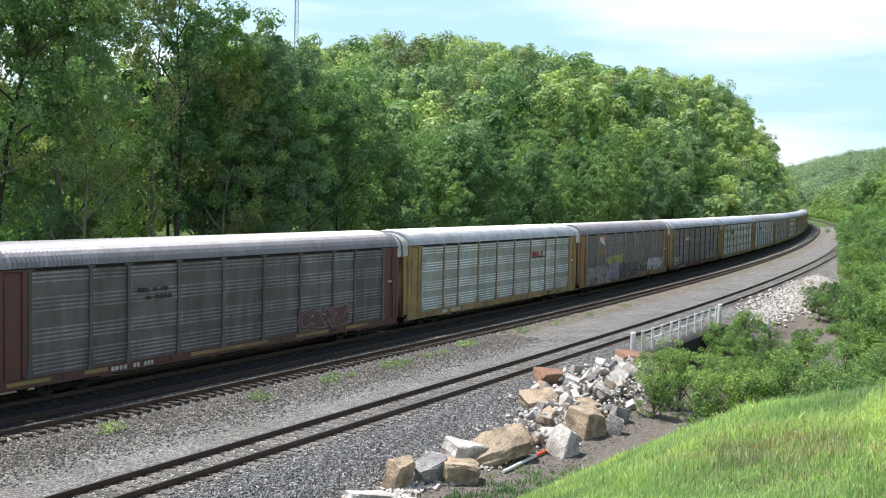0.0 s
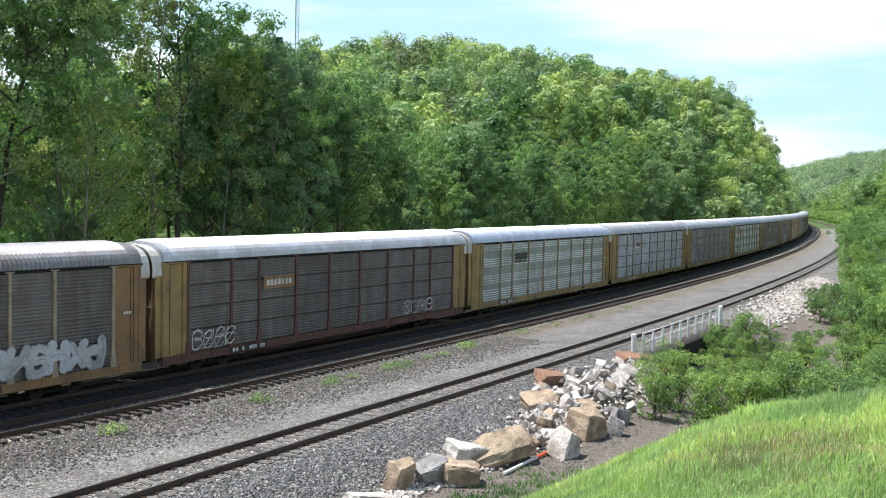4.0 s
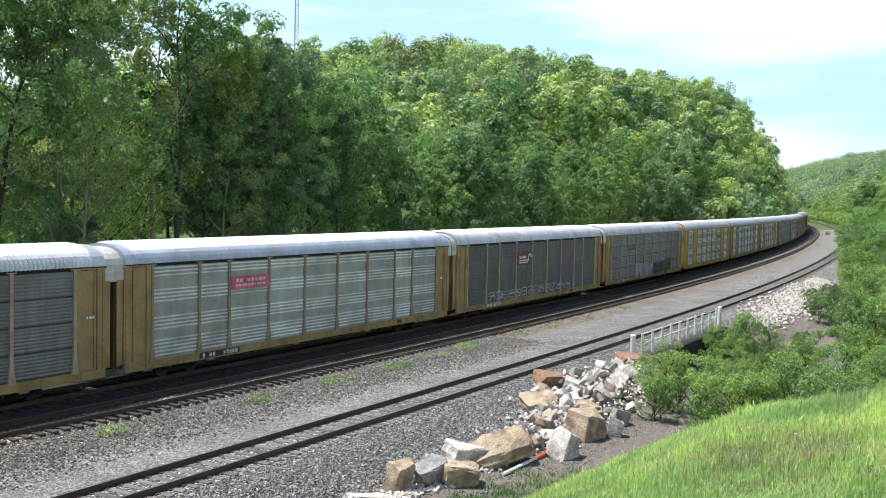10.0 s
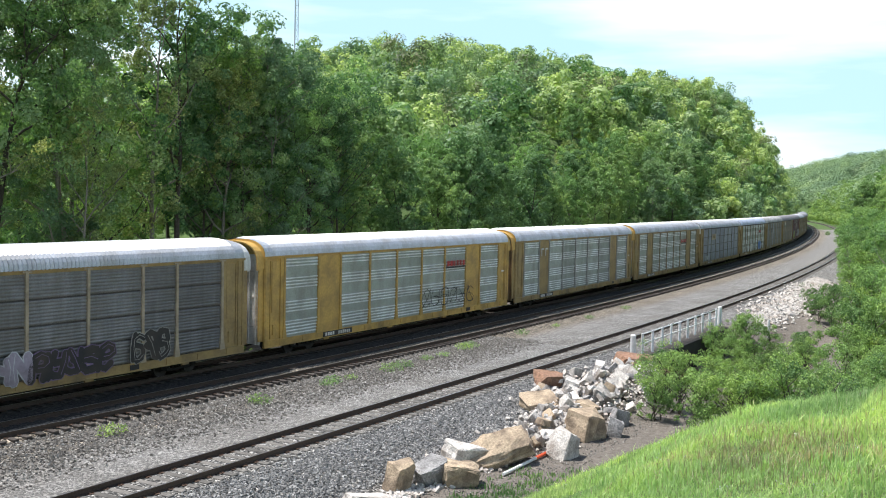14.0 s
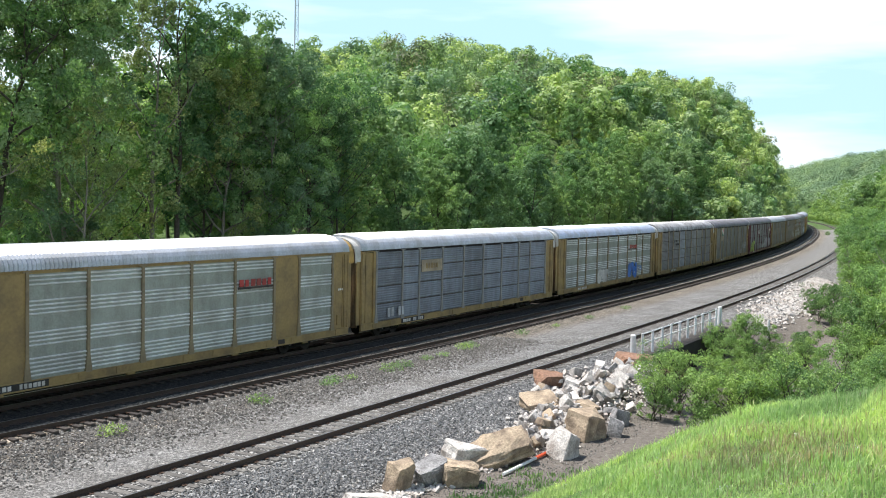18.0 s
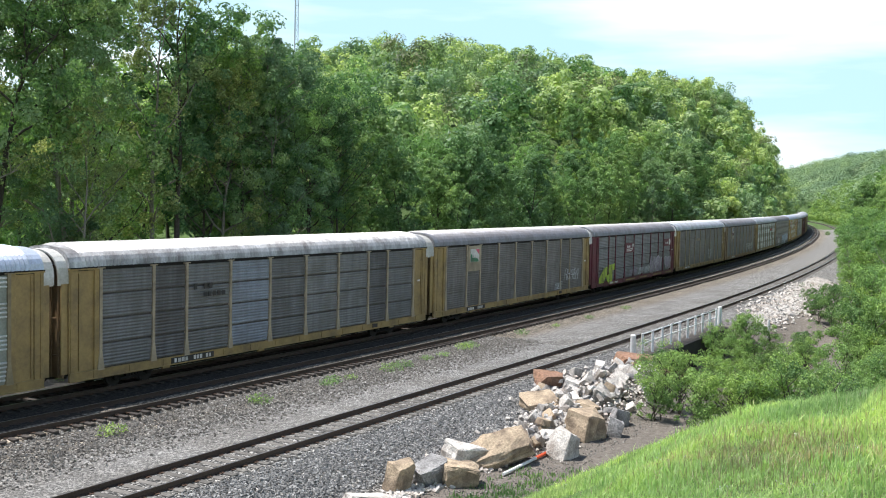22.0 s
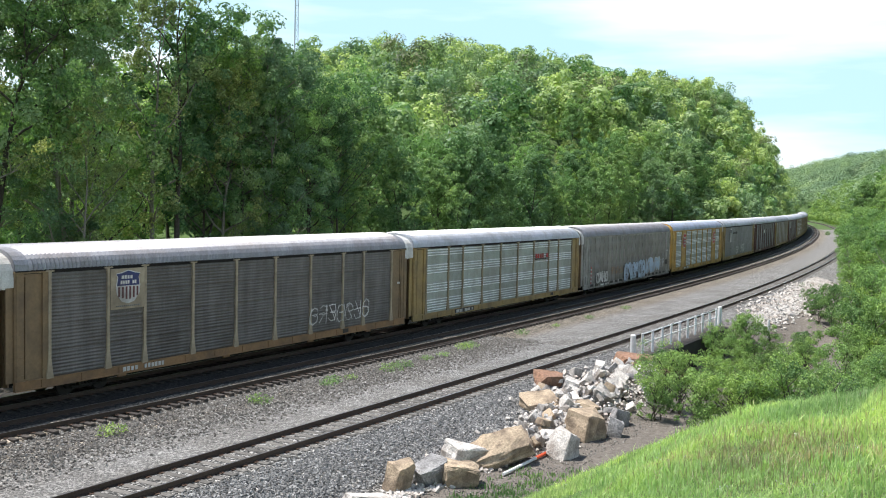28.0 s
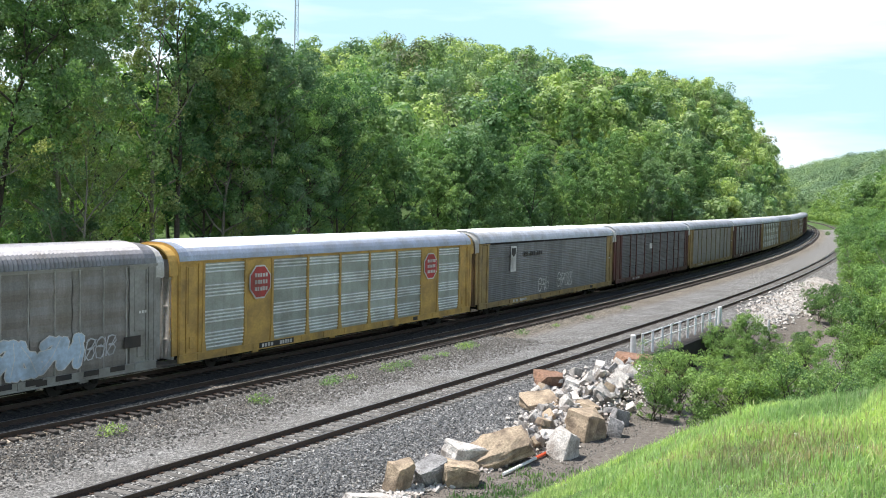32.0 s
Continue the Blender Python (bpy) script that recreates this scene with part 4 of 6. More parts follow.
def shield(n, bay, plate=TAN):
    x, w = bay_x(bay)
    mark(n, x, 4.28, w - 0.16, 1.72, plate, "emblem_plate", "faded tan emblem plate")
    z = 4.36
    rim = [(-0.58, 0.40), (-0.66, 0.58), (-0.36, 0.62), (0, 0.72), (0.36, 0.62), (0.66, 0.58), (0.58, 0.40), (0.66, 0.05), (0.62, -0.3), (0.36, -0.62), (0, -0.72), (-0.36, -0.62), (-0.62, -0.3), (-0.66, 0.05)]
    plate_poly(n, [(x + a, z + b) for a, b in rim], OFFWHITE, "emblem", 0.132, "white shield shape")
    top = [(-0.55, 0.40), (-0.62, 0.55), (-0.35, 0.59), (0, 0.68), (0.35, 0.59), (0.62, 0.55), (0.55, 0.40), (0.61, 0.05), (-0.61, 0.05)]
    plate_poly(n, [(x + a, z + b) for a, b in top], BLUE, "emblem", 0.146, "blue head of the shield")
    for k in range(6):
        u = -0.5 + 0.2 * k
        mark(n, x + u, z - 0.27 + 0.12 * abs(u), 0.085, 0.56 - 0.3 * abs(u), MAROON, "stripe", proud=0.146)
    bars(n, x, z + 0.42, 0.8, 0.15, 5, OFFWHITE, n, "lettering", 0.160)
    bars(n, x, z + 0.2, 0.9, 0.15, 7, OFFWHITE, n + 1, "lettering", 0.160)
    bars(n, x, 3.55, 1.3, 0.06, 12, GREYF, n + 3, "lettering", 0.14)


def red_sign(n, bay, z=3.95, colour=None):
    x, w = bay_x(bay)
    mark(n, x, z - 0.16, w - 0.3, 0.10, BLACK, "underline")
    bars(n, x, z + 0.1, w - 0.4, 0.36, 6, colour or RED, n, "lettering")


def green_plate(n, bay):
    x, w = bay_x(bay)
    mark(n, x, 4.3, w - 0.16, 1.75, RUST if n == 2 else TAN, "emblem_plate", "faded orange-tan emblem plate")
    mark(n, x, 4.5, w - 0.7, 0.9, OFFWHITE, "emblem_field", proud=0.135)
    plate_poly(n, [(x - 0.62, 4.72), (x - 0.45, 4.5), (x - 0.2, 4.52), (x + 0.1, 4.3), (x + 0.35, 4.3), (x + 0.62, 4.06), (x - 0.62, 4.08)], GREEN, "emblem", 0.15, "green emblem shape")
    plate_poly(n, [(x + 0.62, 4.93), (x + 0.1, 4.93), (x + 0.62, 4.55)], PINK, "emblem", 0.15, "pink corner of the emblem")
    bars(n, x - 0.1, 4.48, 0.7, 0.26, 3, OFFWHITE, n, "lettering", 0.168)


def number_bars(n):
    """Stencilled markings along the sill, as plain bars."""
    rng = random.Random(n)
    x = -7.6 + rng.uniform(-0.8, 0.8)
    if rng.random() < 0.7:
        mark(n, x, 0.83, 2.7, 0.27, BLACK, "stencil_field", proud=0.095)
    bars(n, x - 0.75, 0.83, 0.9, 0.19, 4, OFFWHITE, n, proud=0.112)
    bars(n, x + 0.6, 0.83, 1.2, 0.19, 6, OFFWHITE, n + 50, proud=0.112)
    mark(n, 7.5 + rng.uniform(-1, 1), 0.83, 0.5, 0.22, BLACK, "stencil_field", proud=0.095)
    if rng.random() < 0.6:
        bars(n, BODY / 2 - 0.75, 3.2, 0.45, 0.12, 3, OFFWHITE, n + 9, "end_stencil", 0.02)


for n_ in range(0, 27):
    number_bars(n_)

# car by car, front to back
x_, w_ = bay_x(2)
bars(0, x_, 4.05, 2.0, 0.2, 9, BLACK, 1, "faded_lettering")
bars(0, x_ + 0.25, 3.7, 1.5, 0.2, 6, BLACK, 2, "faded_lettering")
graffiti(0, 4.3, 8.6, 1.15, 2.1, BROWN, LILAC, 3, 6, "sprayed red and white lettering")
for a_, b_ in ((-13.2, -11.2), (-9.6, -8.4), (-3.6, 1.8), (4.0, 6.8), (8.4, 10.6)):
    mark(0, (a_ + b_) / 2, 0.86, b_ - a_, 0.16, YELLOW, "sill_stripe", "worn yellow sill stripe", 0.10)
red_sign(1, 6)
green_plate(2, 1)
graffiti(2, -12.3, -7.2, 0.75, 2.3, GREYF, BLACK, 4, 6, "sprayed grey and black lettering", True)
graffiti(2, -12.2, -7.0, 0.85, 2.3, None, OFFWHITE, 44, 7, "white highlight strokes", True)
graffiti(2, -7.3, -3.2, 0.95, 2.5, LILAC, BLUE, 5, 5, "sprayed lilac and blue lettering", True)
graffiti(2, -7.2, -3.2, 1.0, 2.4, None, OFFWHITE, 45, 5, "white highlight strokes", True)
graffiti(2, -3.4, 2.6, 0.8, 2.3, BLACK, GREYW, 6, 6, "sprayed silver lettering", True)
graffiti(2, -7.0, -2.2, 2.45, 3.1, DULL_LIME, DULL_LIME, 7, 5, "sprayed yellow lettering", True)
graffiti(2, 3.1, 6.0, 1.2, 1.9, BLACK, OFFWHITE, 8, 5, "sprayed black lettering")
graffiti(2, 6.2, 11.6, 1.15, 2.3, GREYW, LILAC, 9, 6, "sprayed pale lettering")
x_, w_ = bay_x(2)
mark(3, x_, 3.95, w_ - 0.5, 0.62, RUST, "sign", "rusty brown sign")
bars(3, x_, 3.95, w_ - 0.9, 0.3, 7, OFFWHITE, 41, "lettering", 0.135)
graffiti(3, -12.0, -9.0, 1.1, 2.1, None, OFFWHITE, 10, 4, "sprayed white outlines")
graffiti(3, 6.0, 9.5, 1.2, 2.0, None, GREYW, 11, 4, "sprayed white outlines")
x_, w_ = bay_x(2)
mark(4, x_, 3.72, 2.1, 0.10, BLACK, "underline")
plate_poly(4, [(x_ - 1.05, 3.85), (x_ - 0.9, 4.35), (x_ - 0.15, 4.38), (x_ + 0.15, 3.85), (x_ - 0.35, 3.85), (x_ - 0.55, 4.15), (x_ - 0.7, 3.85)], BLACK, label="black emblem shape")
bars(4, x_ + 0.65, 4.12, 0.9, 0.5, 2, BLACK, 5, "lettering")
x_, w_ = bay_x(2)
mark(5, x_, 4.12, 1.9, 0.75, OFFWHITE, "emblem_plate", "white emblem plate")
bars(5, x_, 4.12, 1.1, 0.42, 3, BLACK, 6, "lettering", 0.135)
for a_ in (-0.8, 0.8):
    mark(5, x_ + a_, 4.12, 0.07, 0.6, BLACK, "bracket", proud=0.135)
shield(6, 1)
graffiti(6, -12.0, -10.0, 1.3, 2.2, None, GREYW, 12, 3, "sprayed pale outlines")
x_, w_ = bay_x(2)
mark(7, x_, 4.1, 2.7, 0.62, PINK, "sign", "red sign")
bars(7, x_, 4.22, 2.2, 0.16, 8, OFFWHITE, 3, "lettering", 0.135)
bars(7, x_, 3.98, 2.2, 0.12, 10, OFFWHITE, 4, "lettering", 0.135)


def maroon_plate(n, bay, z):
    x, w = bay_x(bay)
    mark(n, x, z, w - 0.18, 0.95, MAROON, "emblem_plate", "maroon emblem plate")
    bars(n, x - 0.45, z + 0.12, 1.2, 0.22, 7, OFFWHITE, n, "lettering", 0.135)
    for dz in (-0.14, -0.3):
        mark(n, x - 0.3, z + dz, 1.6, 0.08, OFFWHITE, "stripe", proud=0.135)
    pts = []
    for r in (0.36, 0.2):
        arc = [(x + 0.85 + r * math.cos(a), z + 0.02 + r * math.sin(a)) for a in np.linspace(0.1, 4.0, 12)]
        pts += arc if r > 0.3 else arc[::-1]
    plate_poly(n, pts, OFFWHITE, "emblem", 0.14, "white hooked emblem")


maroon_plate(8, 3, 3.95)
graffiti(8, -9.0, 6.5, 1.1, 1.75, None, GREYW, 13, 14, "faded pale outlines")
red_sign(9, 2)
graffiti(9, -4.6, 1.6, 1.0, 2.1, LILAC, GREYW, 14, 7, "sprayed lilac lettering")
graffiti(9, 1.6, 5.6, 1.0, 2.0, BLACK, PURPLE, 15, 5, "sprayed dark purple lettering")
graffiti(9, 6.6, 8.7, 1.05, 2.3, BLACK, GREYF, 16, 3, "sprayed dark lettering")
red_sign(10, 6, 4.0)
graffiti(10, 1.4, 8.4, 1.35, 2.5, None, BLACK, 17, 6, "sprayed black outlines")
x_, w_ = bay_x(1)
for a_ in (-0.45, 0.35):
    mark(11, x_ + a_, 4.55, 0.5, 0.12, OFFWHITE, "lettering")
    mark(11, x_ + a_ - 0.2, 4.3, 0.12, 0.6, OFFWHITE, "lettering")
red_sign(12, 6)
x_, w_ = bay_x(2)
mark(13, x_, 4.1, 2.6, 0.75, TAN, "emblem_plate", "faded yellow emblem plate")
bars(13, x_, 4.1, 1.6, 0.35, 5, YELLOW, 4, "lettering", 0.135)
bars(13, -10.0, 1.5, 2.0, 0.55, 5, GREYW, 5, "lettering")
red_sign(14, 6)
graffiti(14, bay_x(6)[0] - 1.3, bay_x(6)[0] + 1.3, 1.15, 2.35, SIGNBLUE, SIGNBLUE, 18, 3, "sprayed blue patch")
graffiti(14, bay_x(7)[0] - 0.9, bay_x(7)[0] + 0.7, 1.5, 2.1, None, SIGNBLUE, 19, 3, "sprayed blue strokes")
graffiti(14, bay_x(3)[0] - 1.3, bay_x(3)[0] + 1.35, 1.1, 2.1, OFFWHITE, OFFWHITE, 20, 3, "sprayed white patch")
graffiti(14, bay_x(4)[0] - 1.3, bay_x(5)[0] + 1.3, 1.2, 1.8, None, GREYF, 21, 9, "faded grey outlines")
x_, w_ = bay_x(2)
bars(15, x_ - 0.1, 4.1, 2.0, 0.28, 6, BLACK, 7, "faded_lettering")
bars(15, x_ + 0.3, 3.72, 1.5, 0.24, 5, BLACK, 8, "faded_lettering")
green_plate(16, 1)
graffiti(16, 6.0, 7.6, 1.1, 1.7, None, GREYW, 22, 3, "faded white scribble")
graffiti(16, 8.0, 11.2, 1.7, 2.7, None, GREYW, 23, 5, "faded white scribble")
graffiti(17, -2.6, -0.4, 1.15, 1.8, None, LILAC, 61, 4, "sprayed lilac outlines")
graffiti(17, 0.0, 3.4, 1.2, 1.75, None, GREYW, 62, 7, "sprayed pale scribble")
graffiti(17, 3.6, 6.2, 1.3, 2.1, None, OFFWHITE, 63, 4, "sprayed white outlines")
for a_, b_ in ((-9.2, -7.2), (-4.0, -1.0), (0.6, 3.2), (5.4, 8.6), (10.2, 12.6)):
    mark(17, (a_ + b_) / 2, 0.80, b_ - a_, 0.15, YELLOW, "sill_stripe", "worn yellow sill stripe", 0.10)
maroon_plate(17, 3, 3.95)
x_, w_ = bay_x(8)
mark(17, x_, 4.1, 2.6, 0.8, MAROON, "emblem_plate", "maroon emblem plate")
bars(17, x_ - 0.4, 4.05, 1.1, 0.2, 6, OFFWHITE, 3, "lettering", 0.135)
plate_poly(17, [(x_ + 0.75 + 0.33 * math.cos(a), 4.12 + 0.33 * math.sin(a)) for a in np.linspace(0, 5.8, 12)], OFFWHITE, label="white round emblem")
plate_poly(17, [(-12.0, 0.95), (-11.9, 1.4), (-10.6, 2.3), (-9.7, 2.4), (-9.7, 1.6), (-9.3, 1.6), (-9.2, 2.5), (-7.6, 2.6), (-7.6, 2.0), (-8.2, 2.0), (-8.3, 0.95), (-9.4, 0.9), (-10.2, 1.5), (-10.6, 0.95)], LIME, "graffiti_field", 0.125, "sprayed lime green lettering")
graffiti(17, -12.1, -7.6, 0.95, 2.5, None, BLACK, 24, 4, "black outline strokes")
graffiti(17, -3.0, -0.3, 1.15, 2.0, None, LILAC, 25, 4, "sprayed pale outlines")
graffiti(17, 0.2, 3.6, 1.2, 1.9, None, GREYW, 26, 5, "sprayed white outlines")
graffiti(17, 4.2, 8.3, 1.2, 2.6, LILAC, OFFWHITE, 27, 5, "sprayed white lettering")
graffiti(17, 9.6, 12.0, 1.3, 2.5, LILAC, OFFWHITE, 28, 3, "sprayed white lettering")
bars(18, bay_x(3)[0], 4.0, 1.8, 0.3, 4, TAN, 9, "faded_lettering")
graffiti(18, 3.0, 5.0, 1.4, 2.6, None, GREYW, 29, 3, "faded white scribble")
shield(19, 1)
graffiti(19, 4.2, 9.8, 1.4, 2.5, None, OFFWHITE, 30, 7, "sprayed white outlines")
red_sign(20, 6)
graffiti(21, -10.6, -7.4, 1.1, 2.0, OFFWHITE, BLACK, 31, 4, "sprayed white lettering")
graffiti(21, -2.4, 4.4, 0.9, 2.35, PALEBLUE, BLACK, 32, 6, "sprayed white and pale blue lettering")
graffiti(21, 4.6, 9.6, 1.2, 2.5, PALEBLUE, OFFWHITE, 33, 5, "sprayed white and pale blue lettering")
graffiti(21, 9.8, 11.4, 1.5, 2.4, None, GREYW, 37, 3, "sprayed pale outlines")
for k_ in range(9):
    mark(21, -11.95, 1.15 + 0.17 * k_, 0.16, 0.17, OFFWHITE if k_ % 2 else RED, "warning_stripe")
graffiti(21, -6.6, -3.0, 1.6, 2.3, None, RUST, 38, 6, "faded rust-red scribble")
# black plates painted in for the shade inside the step opening and sill slots
mark(21, 12.3, 1.95, 0.9, 0.5, BLACK, "opening", "black plate for the shade in a step opening")
for k_ in range(18):
    mark(21, -11.6 + k_ * 1.36, 0.9, 0.75, 0.22, BLACK, "sill_slot", proud=0.10)
for b_ in (1, 7):
    x_, w_ = bay_x(b_)
    for r_, m_, pr_ in ((0.86, OFFWHITE, 0.12), (0.78, RED, 0.137)):
        plate_poly(22, [(x_ + r_ * math.cos(a), 4.05 + r_ * 1.05 * math.sin(a)) for a in [math.pi / 8 + k * math.pi / 4 for k in range(8)]], m_, "emblem", pr_, "red octagon emblem with white rim" if m_ is RED else "")
    for dz_ in (0.34, 0.0, -0.34):
        bars(22, x_ + 0.05, 4.05 + dz_, 1.0, 0.2, 5, OFFWHITE, int(10 + dz_ * 10), "lettering", 0.156)
x_, w_ = bay_x(1)
mark(23, x_, 4.0, 0.95, 1.9, OFFWHITE, "emblem_plate", "pale emblem plate")
plate_poly(23, [(x_ - 0.36, 4.8), (x_ + 0.36, 4.8), (x_ + 0.36, 4.4), (x_, 4.15), (x_ - 0.36, 4.4)], BLACK)
bars(23, bay_x(2)[0] + 1.2, 4.3, 3.4, 0.3, 10, BLACK, 5, "faded_lettering")
graffiti(23, -3.6, -1.4, 1.2, 2.3, None, OFFWHITE, 34, 3, "sprayed white lettering")
graffiti(23, 0.2, 3.6, 1.3, 2.5, None, OFFWHITE, 35, 4, "sprayed white lettering")
mark(24, bay_x(3)[0] + 0.6, 3.9, 1.0, 0.55, OFFWHITE, "emblem_plate", "white emblem")
mark(26, bay_x(1)[0], 4.2, 0.9, 1.4, OFFWHITE, "emblem_plate", "pale emblem plate")

# ---------------------------------------------------------------- plants


def tubes(paths, sides=5):
    """Tapered limbs: each path is a list of (point, radius)."""
    v, f = [], []
    for path in paths:
        b = len(v)
        for i, (p, r) in enumerate(path):
            a = path[max(i - 1, 0)][0]
            c = path[min(i + 1, len(path) - 1)][0]
            dirn = (c - a).normalized() if (c - a).length > 1e-6 else Vector((0, 0, 1))
            e = dirn.orthogonal().normalized()
            g = dirn.cross(e)
            for k in range(sides):
                t = 6.2832 * k / sides
                v.append(tuple(p + (e * math.cos(t) + g * math.sin(t)) * r))
        for i in range(len(path) - 1):
            for k in range(sides):
                k2 = (k + 1) % sides
                f.append((b + i * sides + k, b + i * sides + k2, b + (i + 1) * sides + k2, b + (i + 1) * sides + k))
    return v, f


def leaves(centres, normals, size, rng, loose=0.30):
    """Folded leaf blades: arrays of vertices and triangles round the given points."""
    n = len(centres)
    nn = normals + rng.normal(0, loose, (n, 3))
    nn /= np.linalg.norm(nn, axis=1)[:, None] + 1e-9
    t = rng.normal(0, 1, (n, 3))
    t -= nn * (t * nn).sum(1)[:, None]
    t /= np.linalg.norm(t, axis=1)[:, None] + 1e-9
    b = np.cross(nn, t)
    ln = (size * rng.uniform(0.6, 1.4, n))[:, None]
    w = ln * rng.uniform(0.55, 0.85, n)[:, None]
    base, tip = centres - t * ln * 0.5, centres + t * ln * 0.5 - nn * ln * 0.12
    l, r = centres + b * w * 0.5 + nn * ln * 0.14, centres - b * w * 0.5 + nn * ln * 0.14
    v = np.stack([base, r, tip, l], 1).reshape(-1, 3)
    i = np.arange(n)[:, None] * 4
    f = np.concatenate([i + np.array([0, 1, 2]), i + np.array([0, 2, 3])], 1).reshape(-1, 3)
    return v, f


def limb(p0, dirn, length, r0, rng, bend=0.25, seg=4):
    p, d, path = Vector(p0), Vector(dirn).normalized(), []
    for k in range(seg + 1):
        path.append((p.copy(), max(r0 * (1 - 0.85 * k / seg), 0.012)))
        d = (d + Vector((rng.uniform(-1, 1), rng.uniform(-1, 1), rng.uniform(-0.3, 0.8))) * bend).normalized()
        p = p + d * length / seg
    return path


def tree_meshes(seed, tall, spread, clear, clumps, per_clump, leaf, clump_r, lean=0.0, stems=1, open_crown=1.0):
    """Trunk with limbs, and a crown of leaf clumps set on the limbs' ends with gaps between them."""
    rng, nr = random.Random(seed), np.random.RandomState(seed)
    paths, ends = [], []
    for st in range(stems):
        off = Vector((rng.uniform(-0.4, 0.4), rng.uniform(-0.4, 0.4), 0)) * (stems - 1)
        tr = [(off + Vector((0, 0, -0.4)), tall * 0.0095 + 0.04)]
        p, d = off.copy(), Vector((rng.uniform(-1, 1) * (lean + 0.1 * (stems - 1)), rng.uniform(-1, 1) * (lean + 0.1 * (stems - 1)), 1)).normalized()
        for k in range(8):
            p = p + d * tall * 0.92 / 8
            d = (d + Vector((rng.uniform(-1, 1), rng.uniform(-1, 1), 0.5)) * 0.09).normalized()
            tr.append((p.copy(), (tall * 0.009 + 0.03) * (1 - 0.88 * (k + 1) / 8)))
        paths.append(tr)
        n_l = 13 // stems + 3
        for k in range(n_l):
            h = clear + (0.97 - clear) * (k + rng.random()) / n_l
            j = min(int(h / 0.92 * 8), 7)
            base = tr[j][0].lerp(tr[j + 1][0], min(max(h / 0.92 * 8 - j, 0), 1))
            a = k * 2.4 + rng.uniform(-0.5, 0.5)
            rel = (h - clear) / (1 - clear)
            reach = spread * (0.45 + 0.75 * math.sin(math.pi * min(max(0.12 + 0.80 * rel, 0), 1))) * rng.uniform(0.6, 1.1)
            path = limb(base, (math.cos(a), math.sin(a), 0.6 + 0.6 * rel), reach, tr[j][1] * 0.5 + 0.02, rng)
            paths.append(path)
            ends += [path[2][0], path[3][0], path[4][0]]
            for _ in range(2 if tall > 8 else 0):
                q = path[rng.choice((2, 3))][0]
                sub = limb(q, (rng.uniform(-1, 1), rng.uniform(-1, 1), 0.4), reach * 0.45, 0.03, rng, 0.3, 3)
                paths.append(sub)
                ends.append(sub[3][0])
        ends.append(tr[-1][0])
    tv, tf = tubes(paths, 5 if tall > 8 else 3)
    cen, nor = [], []
    mid = np.array([0, 0, tall * (clear + 1) / 2])
    for k in range(clumps):
        e = np.array(ends[nr.randint(len(ends))]) + nr.normal(0, 0.46 * open_crown, 3) * spread * 0.35
        m = int(per_clump * nr.uniform(0.5, 1.4))
        o = nr.normal(0, 1, (m, 3))
        o /= np.linalg.norm(o, axis=1)[:, None]
        o[:, 2] = np.where(o[:, 2] < -0.75, -o[:, 2], o[:, 2])
        o *= np.array([1, 1, 0.85]) * clump_r * nr.uniform(0.4, 1.15) * nr.uniform(0.62, 1.12, (m, 1))
        out = (e - mid) / (np.linalg.norm(e - mid) + 0.1)
        cen.append(e + o)
        on = o / (np.linalg.norm(o, axis=1)[:, None] + 0.05)
        nor.append(on * 1.1 + out * 0.2 + np.array([0, 0, 0.12]))
    v, f = leaves(np.concatenate(cen), np.concatenate(nor), leaf, nr, 0.32)
    return quick_mesh("trunk", tv, tf, smooth=True), quick_mesh("crown", v, f)


def tree(name, label, seed, bark, leaf_m, group, **k):
    a, b = tree_meshes(seed, **k)
    base = new(name)
    tagged(base, label, "tree" if "tree" in name else "shrub", group)
    part("trunk" if "tree" in name else "stem", a, bark, base)
    part("crown", b, leaf_m, base)
    return base


def set_scale(ob, sc):
    ob.scale = (sc, sc, sc * 1.0)
    return ob


WOOD = "trees at the wood's edge"
KINDS = [
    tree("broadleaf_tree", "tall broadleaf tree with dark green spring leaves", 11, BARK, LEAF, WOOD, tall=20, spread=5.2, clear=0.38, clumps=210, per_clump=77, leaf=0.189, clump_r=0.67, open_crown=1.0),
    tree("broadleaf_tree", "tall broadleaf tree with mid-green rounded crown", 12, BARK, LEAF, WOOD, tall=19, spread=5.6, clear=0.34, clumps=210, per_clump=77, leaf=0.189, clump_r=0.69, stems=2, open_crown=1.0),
    tree("broadleaf_tree", "broadleaf tree with fresh light green leaves", 13, BARK, LEAF_LIGHT, WOOD, tall=17, spread=5.0, clear=0.15, clumps=182, per_clump=108, leaf=0.180, clump_r=0.67),
    tree("broadleaf_tree", "slender tree with sparse olive buds and bare limbs", 14, BARK_PALE, LEAF_BUD, WOOD, tall=20, spread=4.6, clear=0.22, clumps=168, per_clump=65, leaf=0.161, clump_r=0.53, lean=0.1, open_crown=0.6),
    tree("broadleaf_tree", "silvery green tree with an airy crown", 15, BARK_PALE, LEAF_SILVER, WOOD, tall=18, spread=4.8, clear=0.2, clumps=182, per_clump=108, leaf=0.173, clump_r=0.65),
    tree("broadleaf_tree", "young broadleaf tree, dense and dark green", 16, BARK, LEAF, WOOD, tall=11, spread=3.8, clear=0.08, clumps=154, per_clump=80, leaf=0.192, clump_r=0.62, stems=2),
]
MID = "trees along the track farther off"
